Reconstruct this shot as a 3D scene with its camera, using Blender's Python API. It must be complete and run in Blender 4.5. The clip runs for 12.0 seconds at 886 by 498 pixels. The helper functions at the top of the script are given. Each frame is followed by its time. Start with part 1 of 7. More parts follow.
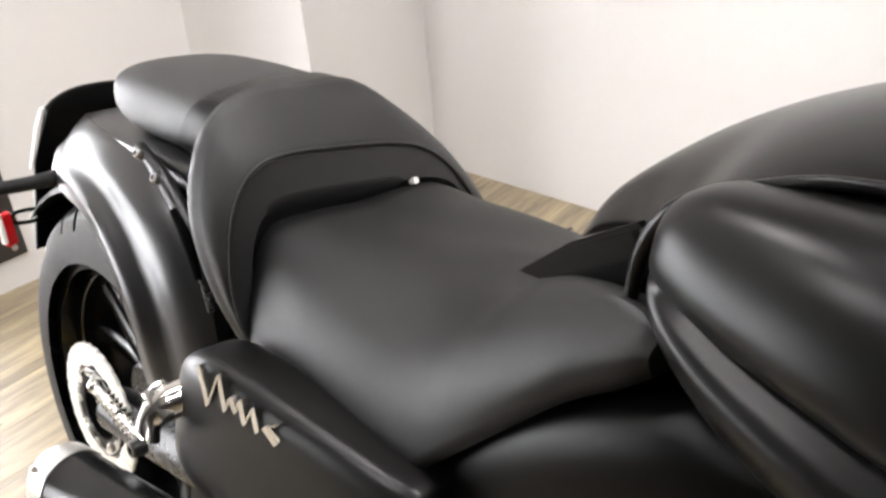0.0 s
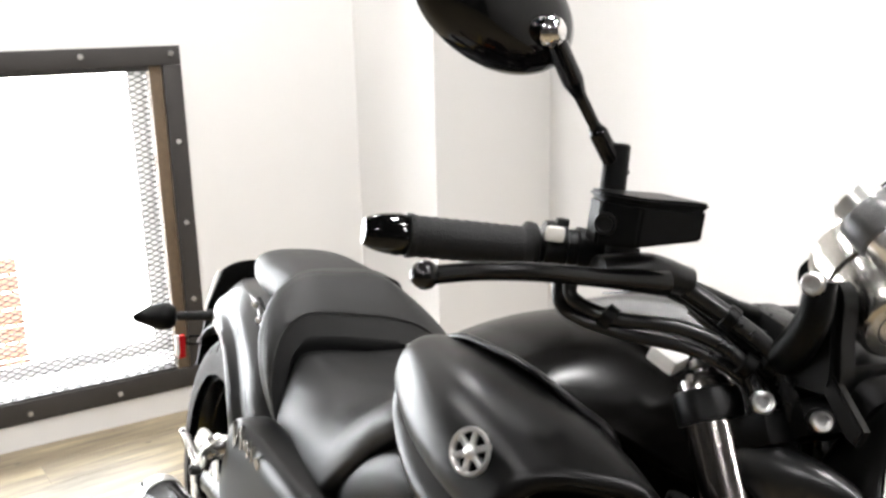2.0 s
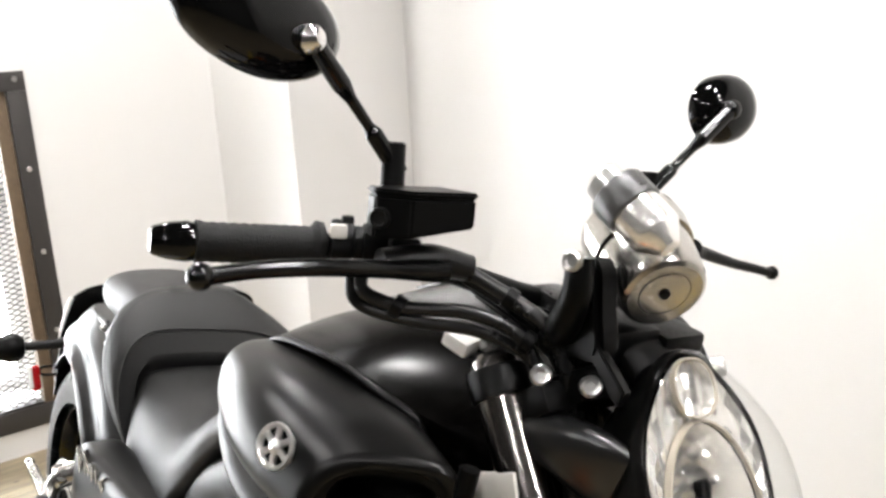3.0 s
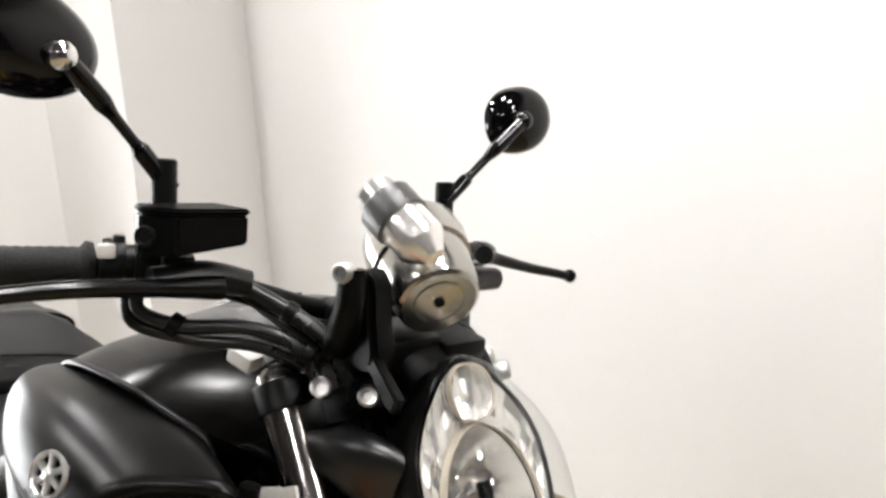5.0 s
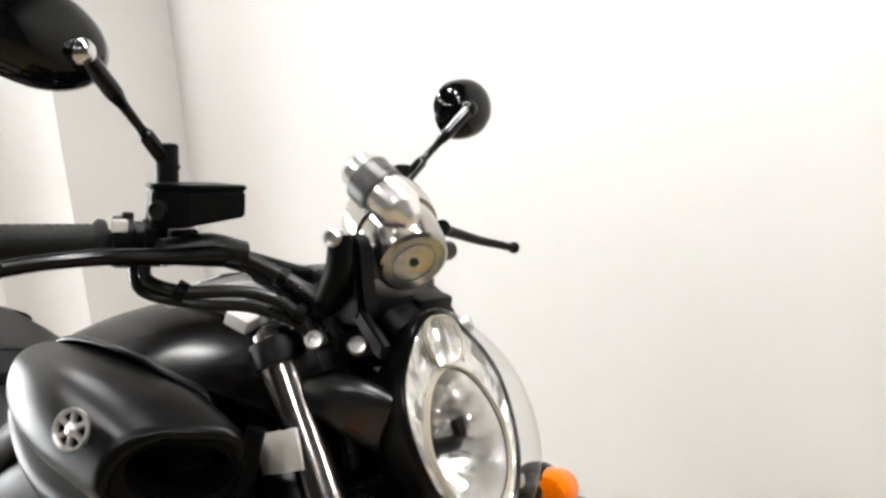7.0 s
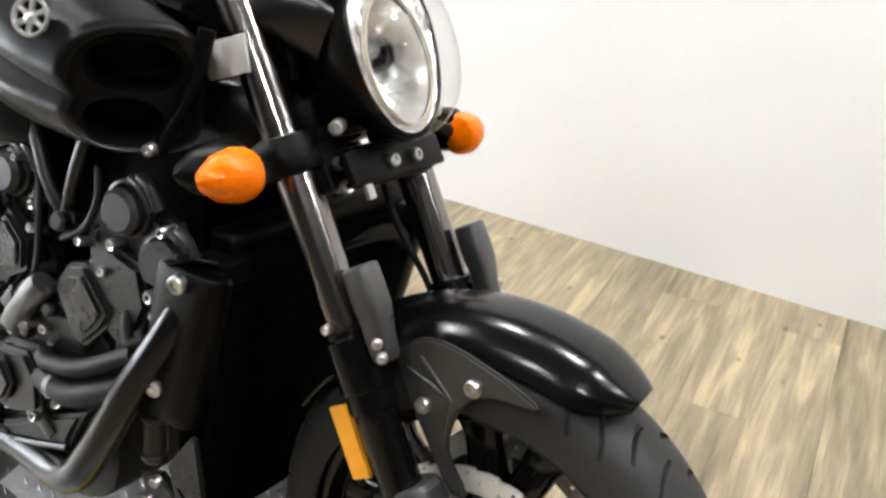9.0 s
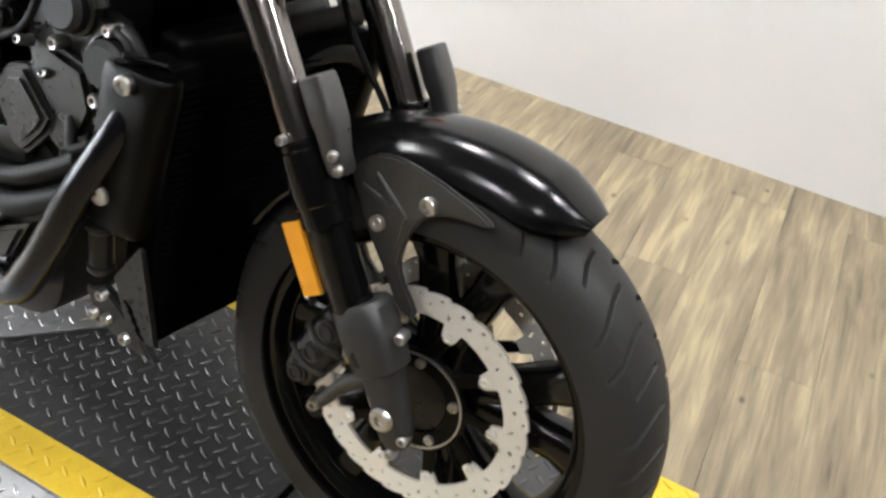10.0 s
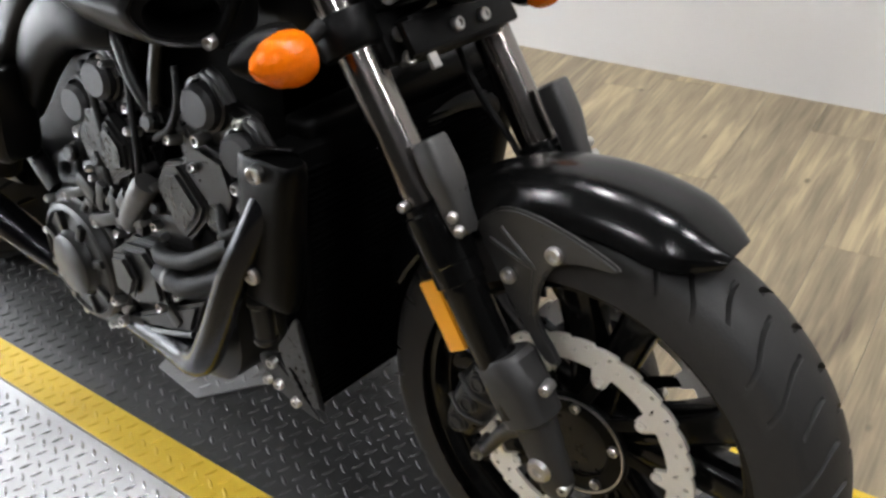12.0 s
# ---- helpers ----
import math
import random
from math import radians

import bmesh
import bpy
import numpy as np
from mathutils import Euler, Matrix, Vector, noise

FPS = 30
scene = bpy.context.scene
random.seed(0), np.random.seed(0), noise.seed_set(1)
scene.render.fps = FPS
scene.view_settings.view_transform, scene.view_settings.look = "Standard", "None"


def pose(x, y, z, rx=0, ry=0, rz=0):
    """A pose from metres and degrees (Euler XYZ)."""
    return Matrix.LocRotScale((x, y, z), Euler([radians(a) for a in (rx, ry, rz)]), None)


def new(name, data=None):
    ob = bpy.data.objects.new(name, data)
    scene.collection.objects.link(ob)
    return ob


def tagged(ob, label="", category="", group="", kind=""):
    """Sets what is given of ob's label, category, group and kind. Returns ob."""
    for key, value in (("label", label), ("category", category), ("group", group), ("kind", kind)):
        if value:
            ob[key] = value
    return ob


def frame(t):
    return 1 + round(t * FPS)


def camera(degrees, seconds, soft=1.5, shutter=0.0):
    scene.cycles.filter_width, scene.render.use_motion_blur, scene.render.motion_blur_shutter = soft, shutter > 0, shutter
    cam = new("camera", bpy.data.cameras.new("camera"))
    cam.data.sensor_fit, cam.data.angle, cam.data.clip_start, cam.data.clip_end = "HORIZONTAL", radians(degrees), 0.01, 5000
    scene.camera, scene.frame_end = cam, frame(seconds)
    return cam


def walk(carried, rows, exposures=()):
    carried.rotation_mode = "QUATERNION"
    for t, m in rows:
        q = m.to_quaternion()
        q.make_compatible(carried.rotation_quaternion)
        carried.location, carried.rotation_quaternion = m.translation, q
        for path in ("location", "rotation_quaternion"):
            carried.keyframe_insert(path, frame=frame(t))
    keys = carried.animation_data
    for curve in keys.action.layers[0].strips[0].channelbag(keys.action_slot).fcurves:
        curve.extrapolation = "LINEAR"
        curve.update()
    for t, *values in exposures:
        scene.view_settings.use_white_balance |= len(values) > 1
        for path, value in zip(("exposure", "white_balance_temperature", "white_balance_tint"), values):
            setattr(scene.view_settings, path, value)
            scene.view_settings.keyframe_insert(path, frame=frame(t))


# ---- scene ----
# the camera and its walk
LENS = 52.46
PATH = [
    (0.0, pose(1.146, -0.447, 1.215, 60.47, 4.67, 42.34)),
    (0.2, pose(1.147, -0.445, 1.226, 61.40, 7.00, 44.45)),
    (0.4, pose(1.175, -0.466, 1.242, 63.43, 7.75, 46.39)),
    (0.5, pose(1.198, -0.477, 1.251, 64.42, 7.51, 46.82)),
    (0.8, pose(1.318, -0.548, 1.286, 68.84, 6.48, 49.92)),
    (1.0, pose(1.402, -0.583, 1.304, 69.11, 4.49, 50.59)),
    (1.5, pose(1.628, -0.584, 1.344, 72.33, 2.71, 56.05)),
    (2.0, pose(1.805, -0.518, 1.351, 75.29, 1.14, 58.65)),
    (2.5, pose(1.870, -0.486, 1.350, 76.27, 3.25, 55.31)),
    (3.0, pose(1.895, -0.462, 1.344, 75.76, 3.21, 51.27)),
    (3.5, pose(1.916, -0.441, 1.334, 74.67, 2.93, 49.18)),
    (5.5, pose(1.977, -0.393, 1.347, 76.26, 3.45, 42.10)),
    (6.0, pose(1.988, -0.392, 1.345, 76.24, 3.83, 41.77)),
    (6.5, pose(1.995, -0.432, 1.339, 76.44, 3.89, 40.66)),
    (7.0, pose(2.007, -0.538, 1.339, 75.89, 3.82, 37.43)),
    (7.2, pose(2.007, -0.584, 1.334, 74.64, 2.95, 36.92)),
    (8.8, pose(2.052, -0.707, 1.247, 63.04, -1.54, 32.02)),
    (9.0, pose(2.060, -0.713, 1.230, 61.10, -1.90, 31.68)),
    (9.5, pose(2.066, -0.721, 1.189, 56.92, -4.29, 31.37)),
    (10.0, pose(2.066, -0.733, 1.163, 53.30, -5.80, 30.38)),
    (10.5, pose(2.076, -0.756, 1.126, 49.50, -6.45, 30.66)),
    (11.0, pose(2.081, -0.790, 1.090, 47.55, -7.55, 30.44)),
    (11.5, pose(2.101, -0.757, 1.121, 48.25, -4.00, 28.95)),
    (12.0, pose(2.127, -0.630, 1.211, 52.89, 8.01, 37.79)),
]
EXPOSURES = [(0.0, 0.50, 6700, 14), (0.5, 0.53, 6700, 14), (1.0, 0.60, 6600, 12), (2.0, 0.61, 6600, 11), (3.5, 0.58, 6700, 11), (6.0, 0.42, 6700, 11), (7.2, 0.46, 6650, 10), (8.8, 0.70, 6450, 10), (9.5, 0.67, 6450, 9), (10.5, 0.43, 6450, 11), (11.0, 0.32, 6600, 12), (12.0, 0.14, 6400, 11)]
cam = camera(LENS, 12.0, soft=2.8)
walk(cam, PATH, EXPOSURES)

# ---- world and large lights ----
world = bpy.data.worlds.new("sky")
scene.world = world
world.use_nodes = True
_wn = world.node_tree.nodes
_sky = _wn.new("ShaderNodeTexSky")
_sky.sky_type, _sky.sun_disc = "NISHITA", False
_sky.sun_elevation, _sky.sun_rotation = radians(40), radians(250)
world.node_tree.links.new(_sky.outputs[0], _wn["Background"].inputs[0])
_wn["Background"].inputs[1].default_value = 0.12


# ---- materials ----
def nodes_of(m):
    m.use_nodes = True
    return m.node_tree.nodes, m.node_tree.links, m.node_tree.nodes["Principled BSDF"]


def material(name, color, rough=0.5, metal=0.0, var=0.12, scale=18.0, bump=0.0, bump_scale=220.0, rough_var=0.12, coat=0.0, spec=0.5,
             transmission=0.0, ior=1.45):
    """A surface with variation at two scales in tone and gloss, and fine relief."""
    m = bpy.data.materials.new(name)
    n, l, p = nodes_of(m)
    tc = n.new("ShaderNodeTexCoord")
    big, small = n.new("ShaderNodeTexNoise"), n.new("ShaderNodeTexNoise")
    big.inputs["Scale"].default_value, big.inputs["Detail"].default_value = scale * 0.25, 4
    small.inputs["Scale"].default_value, small.inputs["Detail"].default_value = scale * 5, 5
    for k in (big, small):
        l.new(tc.outputs["Object"], k.inputs["Vector"])
    add = n.new("ShaderNodeMath"); add.operation = "ADD"
    l.new(big.outputs["Fac"], add.inputs[0]); l.new(small.outputs["Fac"], add.inputs[1])
    mul = n.new("ShaderNodeMath"); mul.operation = "MULTIPLY"; mul.inputs[1].default_value = 0.5
    l.new(add.outputs[0], mul.inputs[0])
    ramp = n.new("ShaderNodeMix"); ramp.data_type = "RGBA"
    ramp.inputs["A"].default_value = (*[c * (1 - var) for c in color], 1)
    ramp.inputs["B"].default_value = (*[min(1, c * (1 + var)) for c in color], 1)
    l.new(mul.outputs[0], ramp.inputs["Factor"])
    l.new(ramp.outputs["Result"], p.inputs["Base Color"])
    mr = n.new("ShaderNodeMapRange")
    mr.inputs["From Min"].default_value, mr.inputs["From Max"].default_value = 0.3, 0.7
    mr.inputs["To Min"].default_value, mr.inputs["To Max"].default_value = max(0.01, rough * (1 - rough_var)), min(1, rough * (1 + rough_var))
    l.new(mul.outputs[0], mr.inputs["Value"]); l.new(mr.outputs[0], p.inputs["Roughness"])
    p.inputs["Metallic"].default_value = metal
    p.inputs["Specular IOR Level"].default_value = spec
    p.inputs["Coat Weight"].default_value = coat
    p.inputs["Coat Roughness"].default_value = 0.08
    p.inputs["Transmission Weight"].default_value = transmission
    p.inputs["IOR"].default_value = ior
    if bump:
        tex = n.new("ShaderNodeTexNoise"); tex.inputs["Scale"].default_value = bump_scale; tex.inputs["Detail"].default_value = 3
        l.new(tc.outputs["Object"], tex.inputs["Vector"])
        b = n.new("ShaderNodeBump"); b.inputs["Strength"].default_value = bump; b.inputs["Distance"].default_value = 0.002
        l.new(tex.outputs["Fac"], b.inputs["Height"]); l.new(b.outputs[0], p.inputs["Normal"])
    return m


SATIN = material("satin_black_paint", (0.0020, 0.0019, 0.0018), 0.34, spec=0.22, rough_var=0.02, var=0.06, scale=6)
TAILPAINT = material("satin_black_tail_paint", (0.004, 0.004, 0.0042), 0.32, spec=0.72, rough_var=0.03, var=0.06, scale=6)
POLISHED = material("polished_black_shell", (0.0016, 0.0016, 0.0016), 0.06, spec=0.32, var=0.05, rough_var=0.02, scale=6)
GLOSS = material("gloss_black_paint", (0.0020, 0.0020, 0.0020), 0.20, spec=0.40, var=0.05, rough_var=0.02, scale=6)
TANKPAINT = material("deep_black_tank_paint", (0.0016, 0.0014, 0.0012), 0.22, spec=0.11, rough_var=0.03, var=0.06, scale=6)
LUGCAST = material("grey_black_fork_casting", (0.022, 0.0216, 0.0212), 0.40, metal=0.1, spec=0.5, rough_var=0.06, bump=0.25, bump_scale=500)
CAPFACE = material("grey_cap_face", (0.018, 0.018, 0.019), 0.45, spec=0.45, rough_var=0.06, bump=0.2, bump_scale=600)
HOSE = material("smooth_rubber_hose", (0.004, 0.004, 0.0042), 0.28, spec=0.45, rough_var=0.08)
CASTALU = material("plain_cast_aluminium", (0.13, 0.127, 0.124), 0.38, metal=0.55, rough_var=0.1, bump=0.3, bump_scale=400)
PLASTIC = material("black_plastic", (0.0013, 0.0013, 0.0013), 0.34, spec=0.13, rough_var=0.05, bump=0.2, bump_scale=900)
DARKMETAL = material("dark_cast_metal", (0.005, 0.005, 0.005), 0.28, metal=0.1, spec=0.42, rough_var=0.06, bump=0.3, bump_scale=500)
GREYCAST = material("grey_engine_casting", (0.013, 0.0128, 0.0126), 0.33, metal=0.10, spec=0.38, rough_var=0.06, bump=0.07, bump_scale=450)
RUBBER = material("tyre_rubber", (0.020, 0.0195, 0.019), 0.50, spec=0.28, bump=0.25, bump_scale=350, var=0.25)
SIDEWALL = material("dusty_tyre_sidewall", (0.028, 0.0262, 0.0245), 0.60, spec=0.15, bump=0.2, bump_scale=350, var=0.3)
VINYL = material("seat_vinyl", (0.007, 0.0069, 0.0068), 0.48, bump=0.35, bump_scale=900, spec=0.32, rough_var=0.04)
# bolster and pillion vinyl, a lighter tone of the seat's black
BOLSTERVINYL = material("lighter_bolster_vinyl", (0.012, 0.0119, 0.0118), 0.46, bump=0.45, bump_scale=700, spec=0.42, rough_var=0.04)
GRIP = material("grip_rubber", (0.007, 0.007, 0.007), 0.52, spec=0.18, bump=0.5, bump_scale=500)
CHROME = material("chrome", (0.72, 0.71, 0.70), 0.09, metal=1.0, var=0.06)
STEEL = material("bolt_steel", (0.55, 0.54, 0.53), 0.30, metal=1.0, var=0.15)
TUBE = material("coated_fork_tube", (0.26, 0.24, 0.225), 0.17, metal=1.0, var=0.1)
DISC = material("brake_disc_steel", (0.74, 0.71, 0.65), 0.42, metal=0.25, var=0.12, scale=40)
ALU = material("brushed_aluminium", (0.66, 0.65, 0.63), 0.3, metal=0.9, var=0.12)
EXHAUST = material("blued_exhaust_steel", (0.018, 0.0182, 0.021), 0.22, metal=0.8, var=0.1, rough_var=0.03)
ORANGE = material("orange_lens", (0.74, 0.135, 0.001), 0.16, var=0.45, scale=30, spec=0.25, bump=0.5, bump_scale=130)
REFLECTOR = material("aluminised_reflector", (0.84, 0.82, 0.79), 0.24, metal=0.80, var=0.02)
LUG = material("polished_tread_lug", (0.55, 0.55, 0.55), 0.25, metal=0.8, var=0.15)
GREYPLASTIC = material("grey_black_plastic", (0.026, 0.0255, 0.025), 0.30, spec=0.85, bump=0.3, bump_scale=700)
NICKEL = material("brushed_nickel", (0.46, 0.44, 0.41), 0.20, metal=1.0, var=0.15, scale=60)
AMBER = material("amber_reflector", (0.85, 0.36, 0.02), 0.3, var=0.08, scale=200)
RED = material("red_lens", (0.45, 0.01, 0.012), 0.2, coat=0.4)
WHITE = material("white_reflector", (0.8, 0.78, 0.75), 0.3)
LAMPRING = material("cream_lamp_ring", (0.42, 0.37, 0.30), 0.30, spec=0.5)
LABEL = material("pale_label", (0.5, 0.48, 0.44), 0.5)
RADCORE = material("radiator_core", (0.0015, 0.0015, 0.0015), 0.8, spec=0.02, bump=0.5, bump_scale=700)
GLASS = bpy.data.materials.new("clear_lens")
_n, _l, _p = nodes_of(GLASS)
_clear, _shine, _fres, _mix = _n.new("ShaderNodeBsdfTransparent"), _n.new("ShaderNodeBsdfGlossy"), _n.new("ShaderNodeLayerWeight"), _n.new("ShaderNodeMixShader")
_clear.inputs["Color"].default_value = (0.95, 0.955, 0.95, 1)
_shine.inputs["Roughness"].default_value = 0.03
_pow = _n.new("ShaderNodeMath"); _pow.operation = "POWER"; _pow.inputs[1].default_value = 4.0
_gain = _n.new("ShaderNodeMath"); _gain.operation = "MULTIPLY_ADD"; _gain.inputs[1].default_value = 0.7; _gain.inputs[2].default_value = 0.04
_fres.inputs["Blend"].default_value = 0.5
_l.new(_fres.outputs["Facing"], _pow.inputs[0]); _l.new(_pow.outputs[0], _gain.inputs[0])
_l.new(_gain.outputs[0], _mix.inputs[0]); _l.new(_clear.outputs[0], _mix.inputs[1]); _l.new(_shine.outputs[0], _mix.inputs[2])
_l.new(_mix.outputs[0], _n["Material Output"].inputs["Surface"])
MIRROR = material("mirror_glass", (0.85, 0.85, 0.85), 0.02, metal=1.0, var=0.01)
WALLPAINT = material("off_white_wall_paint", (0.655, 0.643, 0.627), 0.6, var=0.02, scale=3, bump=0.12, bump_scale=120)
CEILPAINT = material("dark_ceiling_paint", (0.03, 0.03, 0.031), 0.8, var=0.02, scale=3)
# far walls out of view, coloured dark to hold back bounce and reflections
FARPAINT = material("dark_unseen_wall_paint", (0.07, 0.07, 0.07), 0.7, var=0.06, scale=3)
IRON = material("painted_window_iron", (0.03, 0.027, 0.025), 0.45, bump=0.3, bump_scale=300, var=0.3)
TIMBER = material("raw_timber", (0.10, 0.068, 0.040), 0.7, var=0.75, scale=14, bump=0.4, bump_scale=200)
MATBLACK = material("black_rubber_mat", (0.030, 0.0296, 0.0292), 0.42, var=0.6, spec=0.65, scale=14, bump=0.3, bump_scale=400)
MATLUG = material("worn_black_lug", (0.055, 0.0545, 0.054), 0.38, var=0.6, spec=0.45, scale=30)
MATYELLOW = material("yellow_painted_plate", (0.62, 0.42, 0.025), 0.5, var=0.16, scale=22, bump=0.2, bump_scale=300)
PLATE = material("aluminium_tread_plate", (0.37, 0.37, 0.372), 0.42, metal=0.45, var=0.16, scale=20)
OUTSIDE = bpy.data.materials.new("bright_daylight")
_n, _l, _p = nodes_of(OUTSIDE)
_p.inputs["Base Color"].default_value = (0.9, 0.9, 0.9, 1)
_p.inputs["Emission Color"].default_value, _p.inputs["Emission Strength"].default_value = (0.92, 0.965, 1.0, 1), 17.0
# brick colour emits: the sunlight on it is put in as glow
FARBRICK = bpy.data.materials.new("glowing_brick_backdrop")
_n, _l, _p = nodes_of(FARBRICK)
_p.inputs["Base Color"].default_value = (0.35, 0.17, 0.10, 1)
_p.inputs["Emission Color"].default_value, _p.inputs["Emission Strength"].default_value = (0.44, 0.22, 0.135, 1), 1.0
TUBELIGHT = bpy.data.materials.new("lit_diffuser")
_n, _l, _p = nodes_of(TUBELIGHT)
_p.inputs["Emission Color"].default_value, _p.inputs["Emission Strength"].default_value = (0.985, 0.985, 0.99, 1), 165.0


def plank_material():
    """Weathered oak vinyl: grain along the board, boards unlike one another."""
    m = bpy.data.materials.new("weathered_oak_vinyl")
    n, l, p = nodes_of(m)
    tc, info = n.new("ShaderNodeTexCoord"), n.new("ShaderNodeObjectInfo")
    off = n.new("ShaderNodeVectorMath"); off.operation = "MULTIPLY_ADD"
    comb = n.new("ShaderNodeCombineXYZ")
    sc = n.new("ShaderNodeMath"); sc.operation = "MULTIPLY"; sc.inputs[1].default_value = 37.0
    l.new(info.outputs["Random"], sc.inputs[0]); l.new(sc.outputs[0], comb.inputs[0]); l.new(sc.outputs[0], comb.inputs[1])
    off.inputs[1].default_value = (1, 1, 1)
    l.new(tc.outputs["Object"], off.inputs[0]); l.new(comb.outputs[0], off.inputs[2])
    def grain(sx, sy, detail):
        mp = n.new("ShaderNodeMapping"); mp.inputs["Scale"].default_value = (sx, sy, 1)
        l.new(off.outputs[0], mp.inputs["Vector"])
        t = n.new("ShaderNodeTexNoise"); t.inputs["Scale"].default_value = 1; t.inputs["Detail"].default_value = detail
        t.inputs["Distortion"].default_value = 1.0
        l.new(mp.outputs[0], t.inputs["Vector"])
        return t
    g1, g2, g3 = grain(30, 3.0, 5), grain(120, 6, 4), grain(11, 1.7, 4)
    # small knots
    kmap = n.new("ShaderNodeMapping"); kmap.inputs["Scale"].default_value = (11, 6.5, 1)
    l.new(off.outputs[0], kmap.inputs["Vector"])
    knot = n.new("ShaderNodeTexVoronoi"); knot.inputs["Scale"].default_value = 1.0
    l.new(kmap.outputs[0], knot.inputs["Vector"])
    kr = n.new("ShaderNodeMapRange"); kr.inputs["From Min"].default_value, kr.inputs["From Max"].default_value = 0.02, 0.095
    kr.inputs["To Min"].default_value, kr.inputs["To Max"].default_value = 0.30, 1.0
    l.new(knot.outputs["Distance"], kr.inputs["Value"])
    r1 = n.new("ShaderNodeValToRGB")
    e = r1.color_ramp.elements
    e[0].position, e[0].color = 0.345, (0.095, 0.073, 0.047, 1)
    e[1].position, e[1].color = 0.65, (0.385, 0.306, 0.182, 1)
    for at, col in ((0.42, (0.158, 0.125, 0.081)), (0.49, (0.205, 0.165, 0.107)), (0.56, (0.262, 0.211, 0.133))):
        k = e.new(at); k.color = (*col, 1)
    mix = n.new("ShaderNodeMath"); mix.operation = "MULTIPLY_ADD"; mix.inputs[1].default_value = 0.22
    l.new(g2.outputs["Fac"], mix.inputs[0])
    s2 = n.new("ShaderNodeMath"); s2.operation = "MULTIPLY_ADD"; s2.inputs[1].default_value = 0.46
    l.new(g1.outputs["Fac"], s2.inputs[0])
    s3 = n.new("ShaderNodeMath"); s3.operation = "MULTIPLY"; s3.inputs[1].default_value = 0.42
    l.new(g3.outputs["Fac"], s3.inputs[0]); l.new(s3.outputs[0], s2.inputs[2])
    l.new(s2.outputs[0], mix.inputs[2])
    rnd = n.new("ShaderNodeMath"); rnd.operation = "MULTIPLY_ADD"; rnd.inputs[1].default_value = 0.05; rnd.inputs[2].default_value = -0.060
    l.new(info.outputs["Random"], rnd.inputs[0])
    tot = n.new("ShaderNodeMath"); tot.operation = "ADD"
    l.new(mix.outputs[0], tot.inputs[0]); l.new(rnd.outputs[0], tot.inputs[1])
    l.new(tot.outputs[0], r1.inputs["Fac"]); dark = n.new("ShaderNodeVectorMath"); dark.operation = "SCALE"
    l.new(r1.outputs[0], dark.inputs[0]); l.new(kr.outputs[0], dark.inputs["Scale"]); l.new(dark.outputs[0], p.inputs["Base Color"])
    p.inputs["Roughness"].default_value = 0.40
    b = n.new("ShaderNodeBump"); b.inputs["Strength"].default_value = 0.25; b.inputs["Distance"].default_value = 0.001
    l.new(g2.outputs["Fac"], b.inputs["Height"]); l.new(b.outputs[0], p.inputs["Normal"])
    return m


OAK = plank_material()


# ---- mesh helpers ----
V = Vector


def finish(bm, name, sharp=38):
    bmesh.ops.recalc_face_normals(bm, faces=bm.faces[:])
    me = bpy.data.meshes.new(name)
    bm.to_mesh(me)
    bm.free()
    for f in me.polygons:
        f.use_smooth = True
    me.set_sharp_from_angle(angle=radians(sharp))
    return me


def part(name, bm, mat, parent=None, label="", sharp=38, kind="", recalc=True):
    me = finish(bm, name, sharp)
    me.materials.append(mat)
    ob = new(name, me)
    ob.parent = parent
    if label or kind:
        tagged(ob, label, kind=kind)
    return ob


def thing(name, label, category, m=None, group="", kind=""):
    ob = new(name)
    if m is not None:
        ob.matrix_basis = m
    return tagged(ob, label, category, group, kind)


def ring_faces(bm, rings, closed=True, cap=True, loop=False):
    n = len(rings[0])
    vs = [[bm.verts.new(p) for p in r] for r in rings]
    m = len(vs)
    for a in range(m if loop else m - 1):
        r0, r1 = vs[a], vs[(a + 1) % m]
        for i in range(n if closed else n - 1):
            j = (i + 1) % n
            bm.faces.new((r0[i], r0[j], r1[j], r1[i]))
    if cap and not loop and closed:
        bm.faces.new(vs[0][::-1])
        bm.faces.new(vs[-1])
    return vs


def spline(pts, per=6):
    """Smooth line through points (Catmull-Rom)."""
    P = [V(p) for p in pts]
    P = [P[0] * 2 - P[1]] + P + [P[-1] * 2 - P[-2]]
    out = []
    for i in range(1, len(P) - 2):
        a, b, c, d = P[i - 1:i + 3]
        for k in range(per):
            t = k / per
            out.append(0.5 * ((2 * b) + (c - a) * t + (2 * a - 5 * b + 4 * c - d) * t * t + (3 * b - a - 3 * c + d) * t ** 3))
    out.append(P[-2])
    return out


def frames(path):
    up = V((0.13, 0.21, 0.97)).normalized()
    for i, p in enumerate(path):
        d = (path[min(i + 1, len(path) - 1)] - path[max(i - 1, 0)]).normalized()
        s = d.cross(up)
        if s.length < 1e-3:
            s = d.cross(V((1, 0, 0)))
        s.normalize()
        up = s.cross(d).normalized()
        yield p, s, up


